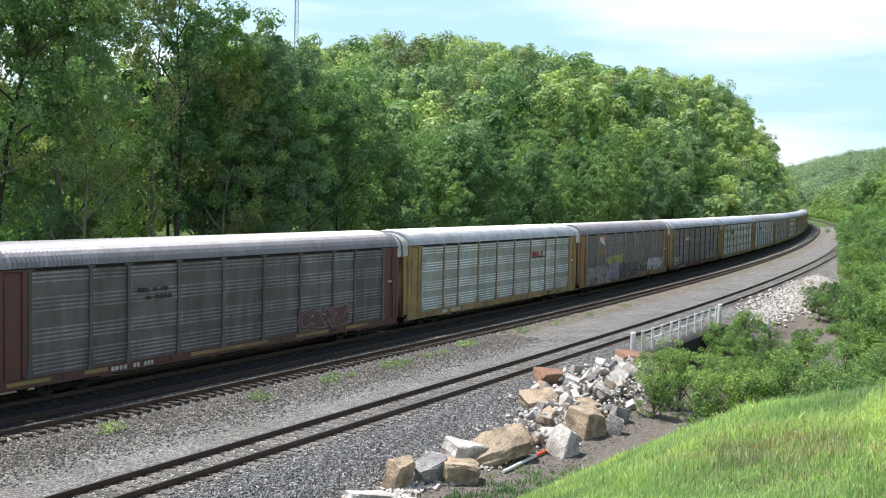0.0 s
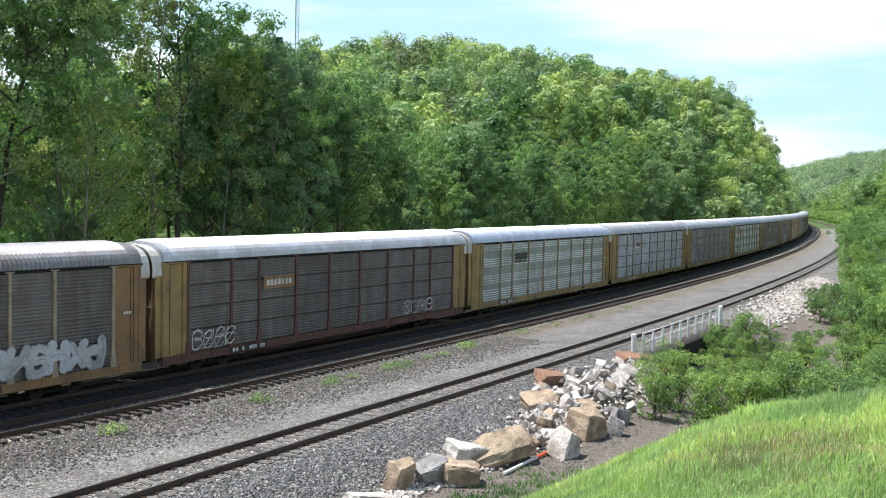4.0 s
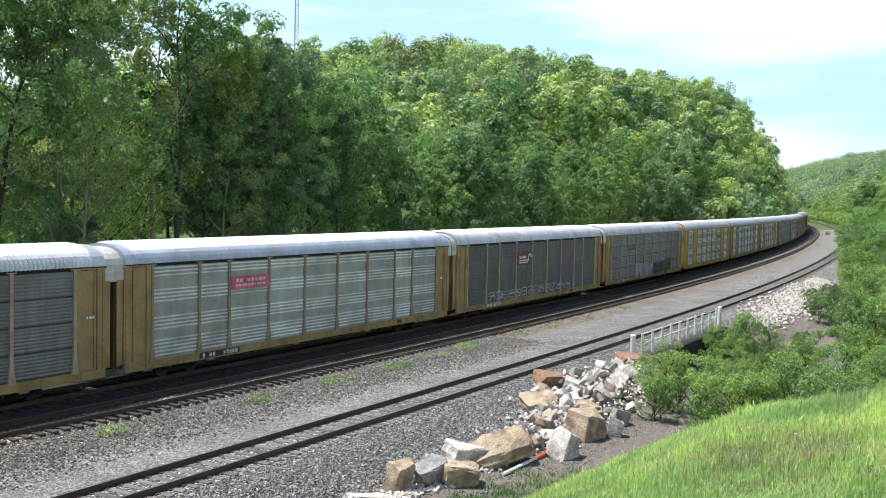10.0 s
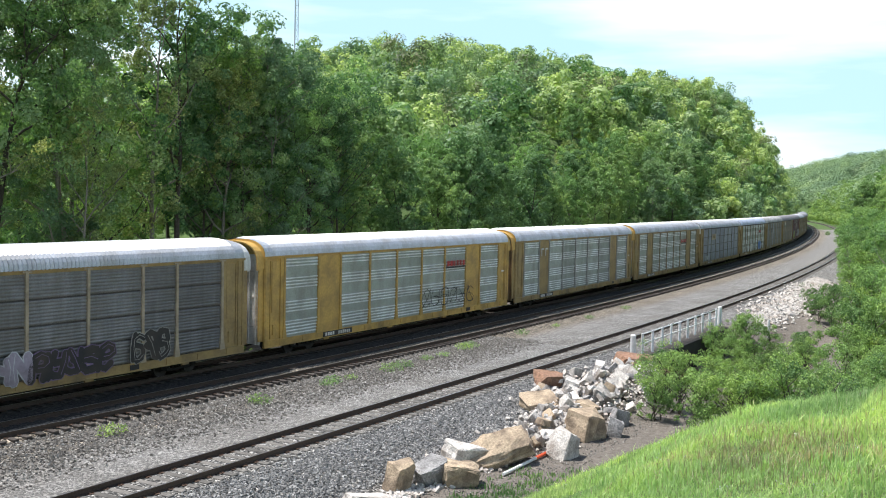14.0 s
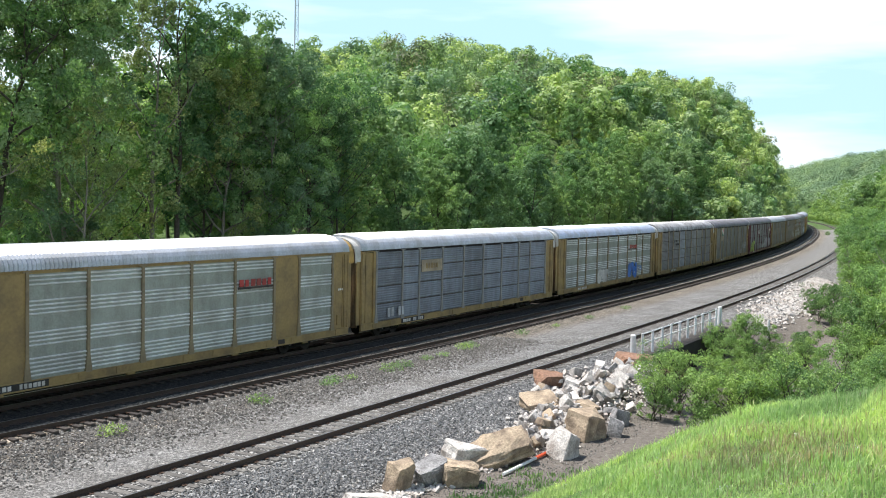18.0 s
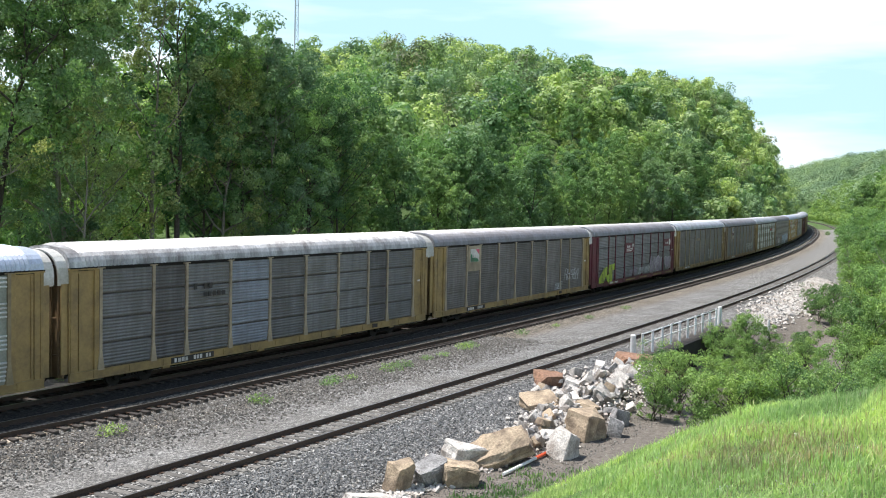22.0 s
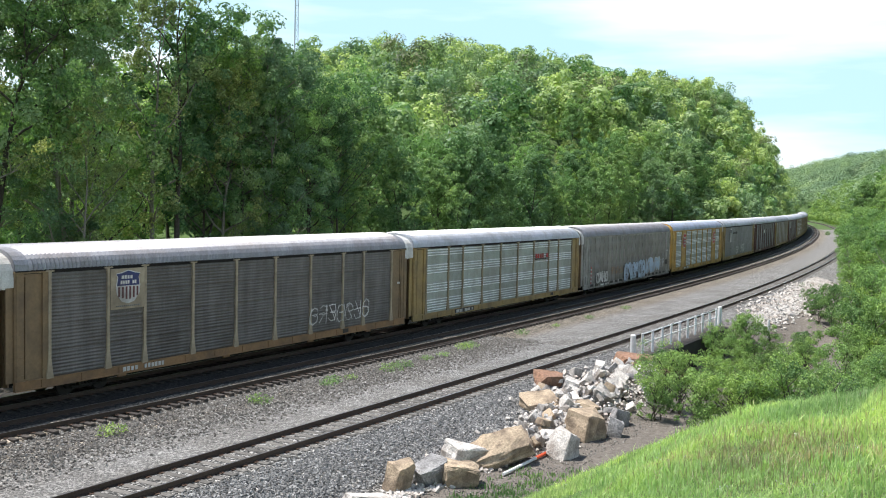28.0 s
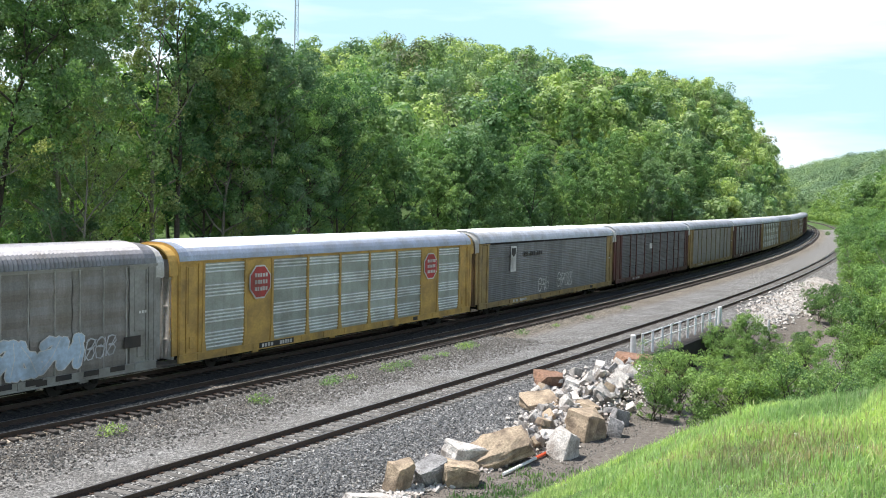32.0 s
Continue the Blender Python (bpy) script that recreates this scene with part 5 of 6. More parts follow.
KINDS2 = [
    tree("broadleaf_tree", "rounded dark green broadleaf tree beside the railway", 111, BARK, LEAF_MID, MID, tall=14, spread=4.6, clear=0.1, clumps=189, per_clump=74, leaf=0.285, clump_r=0.73),
    tree("broadleaf_tree", "spreading broadleaf tree with dark limbs and bright leaves", 112, BARK, LEAF_LIGHT, MID, tall=13, spread=5.0, clear=0.12, clumps=196, per_clump=74, leaf=0.282, clump_r=0.73, stems=2),
    tree("broadleaf_tree", "silvery green tree beside the railway", 113, BARK_PALE, LEAF_SILVER, MID, tall=14, spread=4.4, clear=0.1, clumps=182, per_clump=74, leaf=0.274, clump_r=0.71),
    tree("broadleaf_tree", "brownish budding tree beside the railway", 114, BARK_PALE, LEAF_BUD, MID, tall=12, spread=4.0, clear=0.15, clumps=133, per_clump=53, leaf=0.270, clump_r=0.65),
    tree("broadleaf_tree", "full mid-green broadleaf tree beside the railway", 115, BARK, LEAF_MID, MID, tall=15, spread=4.2, clear=0.08, clumps=189, per_clump=74, leaf=0.285, clump_r=0.73),
]
SHRUBS = [
    tree("shrub", "leafy green shrub growing wild on the slope", 21, BARK, LEAF_SHRUB, "wild shrubs", tall=3.2, spread=1.9, clear=0.02, clumps=72, per_clump=78, leaf=0.101, clump_r=0.40, stems=3),
    tree("shrub", "bright green broad shrub", 22, BARK, LEAF_SHRUB, "wild shrubs", tall=2.6, spread=2.0, clear=0.02, clumps=72, per_clump=78, leaf=0.099, clump_r=0.40, stems=3),
    tree("shrub", "tall light green sapling shrub", 23, BARK_PALE, LEAF_LIGHT, "wild shrubs", tall=4.6, spread=1.7, clear=0.05, clumps=72, per_clump=78, leaf=0.104, clump_r=0.42, stems=2),
]


def spread_out(kinds, spots, seed, sizes=(0.8, 1.2), sink=0.0):
    """Copies of the kinds at (x, y, kind, size); the first of a kind is set down itself."""
    rng, used = random.Random(seed), set()
    for x, y, k, sc in spots:
        m = pose(x, y, height(x, y) - sink, rng.uniform(-3, 3), rng.uniform(-3, 3), rng.uniform(0, 360))
        if k not in used:
            used.add(k)
            kinds[k].matrix_basis = m
            ob = kinds[k]
        else:
            ob = copy_thing(kinds[k], m)
        set_scale(ob, sc)


def wood_edge():
    rng, spots, mids = random.Random(5), [], []
    for row, (n0, n1, step) in enumerate(((10.8, 13.5, 5.2), (14, 18, 6.0), (20, 26, 7.0))):
        s = -44.0 + row * 2 - (n0 - 9) * 1.3
        while s < 150 - row * 8:
            n = rng.uniform(n0, n1)
            p = on_line(s, -n)
            az = p.x / max(p.y, 1)
            if -0.53 < az and not (row == 1 and s < 5 and rng.random() < 0.75):
                tallness = np.interp(s, [-40, 0, 6, 9, 14, 18, 21], [1.10, 1.08, 1.04, 0.92, 0.84, 0.76, 0.72])
                if row == 2 and s < 9:
                    tallness *= 0.66
                if s > 21:
                    mids.append((p.x, p.y, rng.choices(range(5), weights=(5, 1.2, 1.5, 1, 5) if s < 50 else (4, 2.5, 2.5, 1.6, 4))[0], rng.uniform(0.72, 1.1) * np.interp(s, [21, 30, 45, 70, 150], [1.02, 0.88, 0.76, 0.68, 0.76])))
                    s += step * rng.uniform(0.8, 1.3) * (1 if s < 90 else 1.25)
                    continue
                k = rng.choices(range(6), weights=(3.4, 3.4, 3, 7 if s < -4 else 2.6 if s < 8 else 0.8, 2, 1.3 if row == 0 else 0.4))[0]
                spots.append((p.x, p.y, k, tallness * rng.uniform(0.9, 1.08)))
            s += step * rng.uniform(0.7, 1.1) * 0.80
    for s, n, k, sc in ((3.2, 11.6, 0, 1.14), (9.3, 12.0, 4, 1.0), (11.4, 13.2, 2, 1.05), (13.2, 12.2, 4, 0.95), (15.0, 13.5, 0, 0.84),
                        (-5.2, 9.6, 3, 0.62), (7.2, 11.4, 3, 0.8), (-12.0, 10.6, 3, 0.95)):
        p = on_line(s, -n)
        spots.append((p.x, p.y, k, sc))
    spread_out(KINDS, spots, 6, sink=0.2)
    spread_out(KINDS2, mids, 7, sink=0.2)


wood_edge()


def far_wood(name, label, spots, leaf, per_tree, material, seed, up=0.2):
    """A wood too far to count: crowns of many small leaf blades in rounded clumps, all in one."""
    nr = np.random.RandomState(seed)
    cen, nor, size = [], [], []
    for x, y, z, h, r in spots:
        hidden = 0.35 if x < -0.14 * y else 1.0
        m = int(per_tree * hidden * nr.uniform(0.8, 1.2))
        k = nr.randint(10, 16)
        a, zz = nr.uniform(0, 6.28, k), nr.uniform(0.25, 0.9, k)
        rad = r * np.sqrt(np.clip(1 - (np.abs(zz - 0.5) / 0.55) ** 2, 0.05, 1)) * nr.uniform(0.3, 0.9, k)
        ce = np.stack([np.cos(a) * rad, np.sin(a) * rad, zz * h], 1)
        big = nr.uniform(0.30, 0.52, k)
        which = nr.choice(k, m, p=big ** 2 / (big ** 2).sum())
        o = nr.normal(0, 1, (m, 3))
        o /= np.linalg.norm(o, axis=1)[:, None]
        o[:, 2] = np.where(o[:, 2] < -0.7, -o[:, 2], o[:, 2])
        q = ce[which] + o * r * big[which][:, None] * nr.uniform(0.7, 1.08, (m, 1)) * np.array([1, 1, 0.92])
        cen.append(q + np.array([x, y, z]))
        nor.append(o + np.array([0, 0, up]))
        size.append(np.full(m, leaf * (0.8 + 0.4 * nr.rand()) * (1.5 if hidden < 1 else 1)))
    v, f = sprays(np.concatenate(cen), np.concatenate(nor), np.concatenate(size), nr)
    ob = new(name, quick_mesh(name, v, f, [material]))
    tagged(ob, label, "woodland", kind="stuff")


def sprays(centres, normals, size, rng):
    """Single three-cornered leaf sprays for far crowns."""
    n = len(centres)
    nn = normals + rng.normal(0, 0.26, (n, 3))
    nn /= np.linalg.norm(nn, axis=1)[:, None] + 1e-9
    t = rng.normal(0, 1, (n, 3))
    t -= nn * (t * nn).sum(1)[:, None]
    t /= np.linalg.norm(t, axis=1)[:, None] + 1e-9
    b = np.cross(nn, t)
    ln = (size * rng.uniform(0.6, 1.4, n))[:, None]
    v = np.stack([centres + t * ln * 0.65, centres - t * ln * 0.35 + b * ln * 0.5, centres - t * ln * 0.35 - b * ln * 0.5], 1).reshape(-1, 3)
    return v, np.arange(n * 3).reshape(-1, 3)


def hill_spots(seed, s0, s1, n0, n1, gap, tall, high=0.0):
    rng, out = random.Random(seed), []
    s = s0
    while s < s1:
        n = n0
        while n < n1:
            g = gap * (1 + 0.0014 * max(s, 0))
            p = on_line(s + rng.uniform(-0.5, 0.5) * g, -(n + rng.uniform(-0.5, 0.5) * g))
            az = p.x / max(p.y, 1)
            if p.y > 20 and -0.56 < az < 0.46:
                out.append((p.x, p.y))
            n += g
        s += gap * (1 + 0.0014 * max(s, 0))
    z = terrain(np.array([q[0] for q in out]), np.array([q[1] for q in out]))
    s, _ = place_sd(np.array([q[0] for q in out]), np.array([q[1] for q in out]))
    grow = np.interp(s, [250, 310, 460], [1.0, 1.0 + high, 1.0 + high])
    return [(x, y, zz, tall * g * rng.uniform(0.7, 1.25), gap * g ** 0.5 * rng.uniform(0.48, 0.68)) for (x, y), zz, g in zip(out, z, grow)]


hill = hill_spots(8, -60, 480, 33, 150, 7.0, 11.5) + hill_spots(18, 125, 480, 7.5, 36, 5.6, 11.5, 0.55)
rs = random.Random(3)
rs.shuffle(hill)
tenth = len(hill) // 10
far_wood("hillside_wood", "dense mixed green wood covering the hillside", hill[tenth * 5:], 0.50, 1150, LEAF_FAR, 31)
far_wood("hillside_wood", "lighter spring-green trees among the hillside wood", hill[tenth * 3:tenth * 5], 0.50, 1150, LEAF_LIGHT, 32)
far_wood("hillside_wood", "silvery green trees among the hillside wood", hill[tenth:tenth * 3], 0.50, 1150, LEAF_SILVER, 33)
far_wood("hillside_wood", "brownish budding trees among the hillside wood", hill[:tenth], 0.38, 1000, LEAF_BROWN, 34)


# Aerial haze is put into this pale, narrow range of leaf colours.
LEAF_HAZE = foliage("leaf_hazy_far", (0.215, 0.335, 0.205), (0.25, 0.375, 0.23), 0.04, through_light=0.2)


def distant():
    rng, out = random.Random(77), []
    for k in range(1000):
        az, dist = rng.uniform(0.31, 0.51), rng.uniform(400, 1100)
        out.append((az * dist, dist))
    x, y = np.array([q[0] for q in out]), np.array([q[1] for q in out])
    s, d = place_sd(x, y)
    z = terrain(x, y, s, d)
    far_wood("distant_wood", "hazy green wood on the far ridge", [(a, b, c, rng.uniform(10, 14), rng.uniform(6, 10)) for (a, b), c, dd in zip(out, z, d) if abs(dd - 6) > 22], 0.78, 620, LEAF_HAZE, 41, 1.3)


distant()


def right_slope():
    rng, spots, trees = random.Random(9), [], []
    # bushes on the low ground by the brook
    for _ in range(46):
        s, d = rng.uniform(-5, 26), rng.uniform(19.0, 31)
        if d < np.interp(s, [-5, 4, 10, 16, 22, 26], [19.5, 19.5, 20.5, 20.5, 22.0, 23.0]):
            continue
        p = on_line(s, d)
        spots.append((p.x, p.y, rng.choice((0, 1, 1)), rng.uniform(0.5, 0.85)))
    for s, d, q in ((27.6, 17.9, 0.8), (26.4, 18.6, 0.7), (29.6, 17.7, 0.5), (24.8, 17.9, 0.75), (22.4, 18.1, 0.65), (20.2, 18.2, 0.5), (28.6, 19.6, 0.6), (31.0, 19.5, 0.45), (29.5, 21.5, 0.6), (38, 22.0, 0.7), (41, 20.6, 0.6), (36.5, 23.6, 0.8), (41, 21.8, 0.8), (44, 20.8, 0.7), (47, 20.2, 0.7), (19, 18.8, 0.6), (22, 19.2, 0.65), (24.5, 18.6, 0.55), (16.5, 19.6, 0.6), (26, 21.5, 0.6)):
        p = on_line(s, d)
        spots.append((p.x, p.y, rng.choice((0, 1)), q))
    # thick growth on the slope beside the near track
    for _ in range(300):
        s = rng.uniform(22, 100)
        d0 = 17.2 + 9.5 * (1 - float(ease((s - 28) / 45)))
        d = d0 + rng.uniform(-1.0, 11)
        if d < d0 + np.interp(s, [24, 45, 60, 100], [-1.0, 0.9, 2.0, 2.4]):
            continue
        p = on_line(s, d)
        if p.x / p.y < 0.50:
            spots.append((p.x, p.y, rng.choice((0, 1, 2, 2)), rng.uniform(0.8, 1.35)))
    # undergrowth between far track and trees, added to cover sunlit ground behind the train
    for k in range(46):
        p = on_line(-26 + 2.0 * k + rng.uniform(-0.8, 0.8), -rng.uniform(4.6, 6.8))
        spots.append((p.x, p.y, rng.choice((0, 1)), rng.uniform(0.5, 0.75)))
    # taller growth farther up the slope
    for _ in range(60):
        s = rng.uniform(62, 130)
        p = on_line(s, 21.2 + rng.uniform(0, 8))
        if p.x / p.y < 0.49:
            trees.append((p.x, p.y))
    spread_out(SHRUBS, spots, 10, sink=0.1)
    for x, y in trees:
        ob = copy_thing(KINDS2[rng.choice((0, 1, 4, 4))], pose(x, y, height(x, y) - 0.2, rng.uniform(-3, 3), rng.uniform(-3, 3), rng.uniform(0, 360)))
        set_scale(ob, rng.uniform(0.42, 0.62))
    out = []
    for _ in range(1300):
        s = rng.uniform(85, 620)
        d = (19.3 if s < 190 else 17.8) + rng.uniform(0, 1) ** 1.5 * 60
        p = on_line(s, d)
        if 0.3 < p.x / p.y < 0.5:
            out.append((p.x, p.y, height(p.x, p.y), rng.uniform(3.5, 6.5) * (1 if d < 19.8 else 1.85 if s < 170 or d < 23 else 2.5), rng.uniform(2.2, 3.6)))
    far_wood("slope_wood", "light green young trees on the slope beside the track", out, 0.40, 480, LEAF_SHRUB, 51)


right_slope()

# ---------------------------------------------------------------- grass bank
GRASS = foliage("grass_blades", (0.29, 0.45, 0.16), (0.66, 0.82, 0.44), 0.8, 0.5)
GRASS_TALL = foliage("grass_tall_blades", (0.25, 0.43, 0.16), (0.58, 0.77, 0.38), 0.8, 0.5)
STRAW = foliage("grass_dry", (0.32, 0.30, 0.15), (0.60, 0.55, 0.33), 0.8, 0.3)


def blades(name, label, count, seed, material, tall, wide, dens, r0=3.8, r1=16.3, low=21.5, high=99.0):
    nr = np.random.RandomState(seed)
    a, r = nr.uniform(-0.10, 0.56, count), r0 + (r1 - r0) * nr.rand(count) ** 0.85
    x, y = a * r, r
    ok = dens(x, y) > nr.rand(count)
    x, y = x[ok], y[ok]
    s, d = place_sd(x, y)
    ok = (d > low) & (d < high)
    x, y = x[ok], y[ok]
    z = terrain(x, y, s[ok], d[ok])
    n = len(x)
    h = tall * nr.uniform(0.35, 1.4, n) * (0.85 + 0.45 * wave(x, y, 1.3, 12))
    ang, w = nr.uniform(0, 6.28, n), wide * nr.uniform(0.6, 1.4, n)
    lean = h * nr.rand(n) ** 1.6 * 0.7
    face = nr.uniform(0, 6.28, n)
    base = np.stack([x, y, z - 0.02], 1)
    side = np.stack([np.cos(face) * w, np.sin(face) * w, np.zeros(n)], 1)
    bow = np.stack([np.cos(ang) * lean, np.sin(ang) * lean, 0 * h], 1)
    rise = np.stack([0 * h, 0 * h, h], 1)
    mid = base + bow * 0.25 + rise * 0.6
    tip = base + bow + rise * 0.97
    v = np.stack([base - side, base + side, mid + side * 0.8, tip, mid - side * 0.8], 1).reshape(-1, 3)
    i = np.arange(n)[:, None] * 5
    f = np.concatenate([i + np.array([0, 1, 2]), i + np.array([0, 2, 4]), i + np.array([4, 2, 3])], 1).reshape(-1, 3)
    tagged(new(name, quick_mesh(name, v, f, [material])), label, "grass", kind="stuff")


def dry_patch(x, y):
    """Where the grass has gone to straw on the bank."""
    return np.exp(-((x - 2.6) / 0.6) ** 2 - ((y - 7.5) / 0.95) ** 2)


blades("grass", "long fresh green grass on the bank", 260000, 61, GRASS, 0.085, 0.0036, lambda x, y: 1.0 - 0.6 * dry_patch(x, y))
blades("tall_grass", "tufts of taller broad-bladed grass on the bank", 60000, 63, GRASS_TALL, 0.14, 0.0050, lambda x, y: np.clip(0.9 * wave(x, y, 0.9, 14) - 0.15 + 0.6 * np.exp(-((x - 3.0) / 0.4) ** 2), 0, 1))
blades("dry_grass", "straw-coloured stalks and seed heads among the grass", 400000, 62, STRAW, 0.125, 0.0036, lambda x, y: np.clip(0.008 + 0.5 * dry_patch(x, y) * (0.6 + wave(x, y, 0.7, 16)) + 0.03 * (y > 11.5), 0, 1))
blades("bank_weeds", "low green weeds at the foot of the bank", 90000, 64, LEAF_SHRUB, 0.16, 0.016, lambda x, y: np.clip(0.9 * wave(x, y, 3.0, 15) + 0.5, 0, 1), 17, 34, 19.6, 24.5)


def flowers():
    """Small white clover and seed heads scattered in the grass."""
    nr = np.random.RandomState(71)
    r = 5 + 10 * nr.rand(110)
    x, y = nr.uniform(0.0, 0.5, 110) * r, r
    s, d = place_sd(x, y)
    ok = (d > 29) & (wave(x, y, 3.1, 22) > -0.1)
    x, y = x[ok], y[ok]
    z = terrain(x, y, s[ok], d[ok]) + nr.uniform(0.10, 0.22, len(x))
    c = np.repeat(np.stack([x, y, z], 1), 5, axis=0) + nr.normal(0, 0.012, (len(x) * 5, 3))
    v, f = leaves(c, nr.normal(0, 1, c.shape), 0.011, nr)
    tagged(new("wildflowers", quick_mesh("wildflowers", v, f, [surface("petal_white", (0.75, 0.75, 0.68), 0.1, 20, 0.7)])), "tiny white flower heads scattered in the grass", "flowers", kind="stuff")


flowers()

# ---------------------------------------------------------------- rocks
ROCK_TAN = surface("rock_tan_sandstone", (0.45, 0.35, 0.245), 0.35, 13.0, 0.9, bmp=0.8, deep=0.06, dirt=(0.085, 0.06, 0.045), dirt_amount=0.95)
ROCK_GREY = surface("rock_grey", (0.36, 0.35, 0.345), 0.5, 13.0, 0.9, bmp=0.8, deep=0.06, dirt=(0.08, 0.075, 0.07), dirt_amount=0.9)
ROCK_WHITE = surface("rock_white_limestone", (0.56, 0.525, 0.485), 0.45, 13.0, 0.9, bmp=0.8, deep=0.06, dirt=(0.20, 0.16, 0.13), dirt_amount=0.9, per_object=0.3)


ROCK_RUST = surface("rock_rusty_sandstone", (0.30, 0.17, 0.11), 0.5, 9.0, 0.9, bmp=0.8, deep=0.06, dirt=(0.16, 0.11, 0.08), dirt_amount=0.7)
ROCK_CHIP = surface("rock_chips_white", (0.58, 0.545, 0.51), 0.4, 8.0, 0.9, bmp=0.3, dirt=(0.36, 0.28, 0.21), dirt_amount=0.7)


def rock_mesh(seed, sx, sy, sz, rough=0.05, cuts=3, blunt=0.30, plain=False):
    """A split block: the hull of a skewed box with broken corners, flat faces and a finely chipped skin."""
    rng = random.Random(seed)
    bm = bmesh.new()
    for ax in (-1, 1):
        for ay in (-1, 1):
            for az in (-1, 1):
                c = Vector((ax * rng.uniform(0.62, 1.0), ay * rng.uniform(0.62, 1.0), az * rng.uniform(0.55, 1.0)))
                for k in range(1 if plain or rng.random() < 0.45 else 3):
                    e = c.copy()
                    e[k] *= 1 - rng.uniform(0.1, 0.9) * blunt
                    e[(k + 1) % 3] *= 1 - rng.uniform(0, 0.4) * blunt
                    bm.verts.new(e * 0.8)
    r = bmesh.ops.convex_hull(bm, input=bm.verts[:])
    bmesh.ops.delete(bm, geom=[g for g in r["geom_interior"] if isinstance(g, bmesh.types.BMVert)], context="VERTS")
    bmesh.ops.dissolve_limit(bm, angle_limit=0.22, verts=bm.verts[:], edges=bm.edges[:])
    bmesh.ops.triangulate(bm, faces=bm.faces[:])
    if cuts:
        bmesh.ops.subdivide_edges(bm, edges=bm.edges[:], cuts=cuts, use_grid_fill=True)
        bmesh.ops.triangulate(bm, faces=bm.faces[:])
    off = Vector((rng.uniform(0, 50), rng.uniform(0, 50), rng.uniform(0, 50)))
    for v in bm.verts:
        p = v.co.copy()
        # ledges along one bedding plane, and small chips
        ledge = (math.sin((p.z + 0.35 * p.x) * 13 + off.x) > 0.55) * 0.35
        p += p.normalized() * rough * (noise.noise(p * 1.6 + off) + ledge + noise.noise(p * 7 + off) * 0.55) if cuts else Vector((0, 0, 0))
        v.co = Vector((p.x * sx, p.y * sy, p.z * sz))
    bmesh.ops.recalc_face_normals(bm, faces=bm.faces[:])
    return done(bm, "boulder")


def boulder(x, y, size, turn, seed, material, label, tilt=(0, 0), lift=0.0, name="boulder", rough=0.07, blunt=0.6):
    me = rock_mesh(seed, *size, rough=rough, cuts=4, blunt=blunt)
    me.materials.append(material)
    ob = new(name, me)
    ob.matrix_basis = pose(x, y, height(x, y) + size[2] * 0.42 + lift, tilt[0], tilt[1], turn)
    tagged(ob, label, "rock", "rocks beside the track")
    return ob


boulder(-1.22, 30.9, (0.58, 0.5, 0.82), 25, 1, ROCK_TAN, "upright tan sandstone boulder", (8, 12))
boulder(-0.28, 31.7, (0.8, 0.6, 0.66), 40, 2, ROCK_GREY, "grey weathered boulder on gravel", (12, -14))
boulder(0.72, 31.8, (0.8, 0.66, 0.66), 10, 3, ROCK_TAN, "brown weathered boulder with pale facets", (10, 8), rough=0.13)
boulder(2.25, 34.5, (1.95, 0.8, 0.58), 30, 33, ROCK_TAN, "large slanting sandstone slab", (30, -16), 0.28, rough=0.12, blunt=0.95)
boulder(4.5, 35.8, (0.82, 0.75, 0.9), 55, 5, ROCK_WHITE, "angular pale block with a dark face", (14, 16))
boulder(5.75, 38.6, (1.05, 0.9, 1.0), 40, 36, ROCK_TAN, "big pale tan square-cut block with a dark face", (12, 12), blunt=0.4)
boulder(6.95, 39.0, (0.55, 0.5, 0.6), 80, 7, ROCK_GREY, "dark grey block beside the pile", (10, 14))
boulder(4.3, 42.6, (1.3, 0.8, 0.6), 25, 8, ROCK_TAN, "flat tan boulder at the pile's edge", (14, -8))
boulder(-2.1, 29.5, (1.1, 0.5, 0.25), 20, 9, ROCK_WHITE, "low pale boulder half sunk in gravel", (0, 6))
boulder(-0.9, 29.3, (0.45, 0.35, 0.22), 60, 19, ROCK_WHITE, "small pale boulder half sunk in gravel")
boulder(10.7, 54.0, (1.9, 0.9, 0.55), 30, 10, ROCK_RUST, "reddish brown boulder by the bridge", (10, 4))
boulder(12.6, 54.2, (1.1, 0.7, 0.4), 0, 11, ROCK_RUST, "brown flat boulder by the bridge")
boulder(0.75, 34.0, (0.95, 0.7, 0.7), 35, 12, ROCK_WHITE, "white angular boulder on gravel", (10, 10))
boulder(1.95, 34.9, (0.55, 0.5, 0.55), 15, 14, ROCK_TAN, "small tan and dark boulder behind the slab", (10, 20))
boulder(6.3, 42.0, (0.8, 0.65, 0.65), 50, 13, ROCK_TAN, "orange-tan block in the rubble heap", (12, 8))
boulder(7.1, 43.8, (0.85, 0.6, 0.65), 15, 15, ROCK_WHITE, "white split block in the rubble heap", (18, 20), 0.2)
boulder(6.0, 45.4, (0.75, 0.55, 0.65), 70, 16, ROCK_WHITE, "tall white block in the rubble heap", (14, 6), 0.2)
boulder(8.2, 46.2, (0.9, 0.6, 0.6), 40, 17, ROCK_WHITE, "white angular block on top of the rubble heap", (20, -10), 0.25)
boulder(7.5, 41.2, (0.7, 0.55, 0.6), 100, 18, ROCK_GREY, "grey block low in the rubble heap", (15, 12))
boulder(5.2, 47.0, (1.0, 0.7, 0.55), 10, 20, ROCK_RUST, "rusty brown block at the back of the heap", (10, 8))


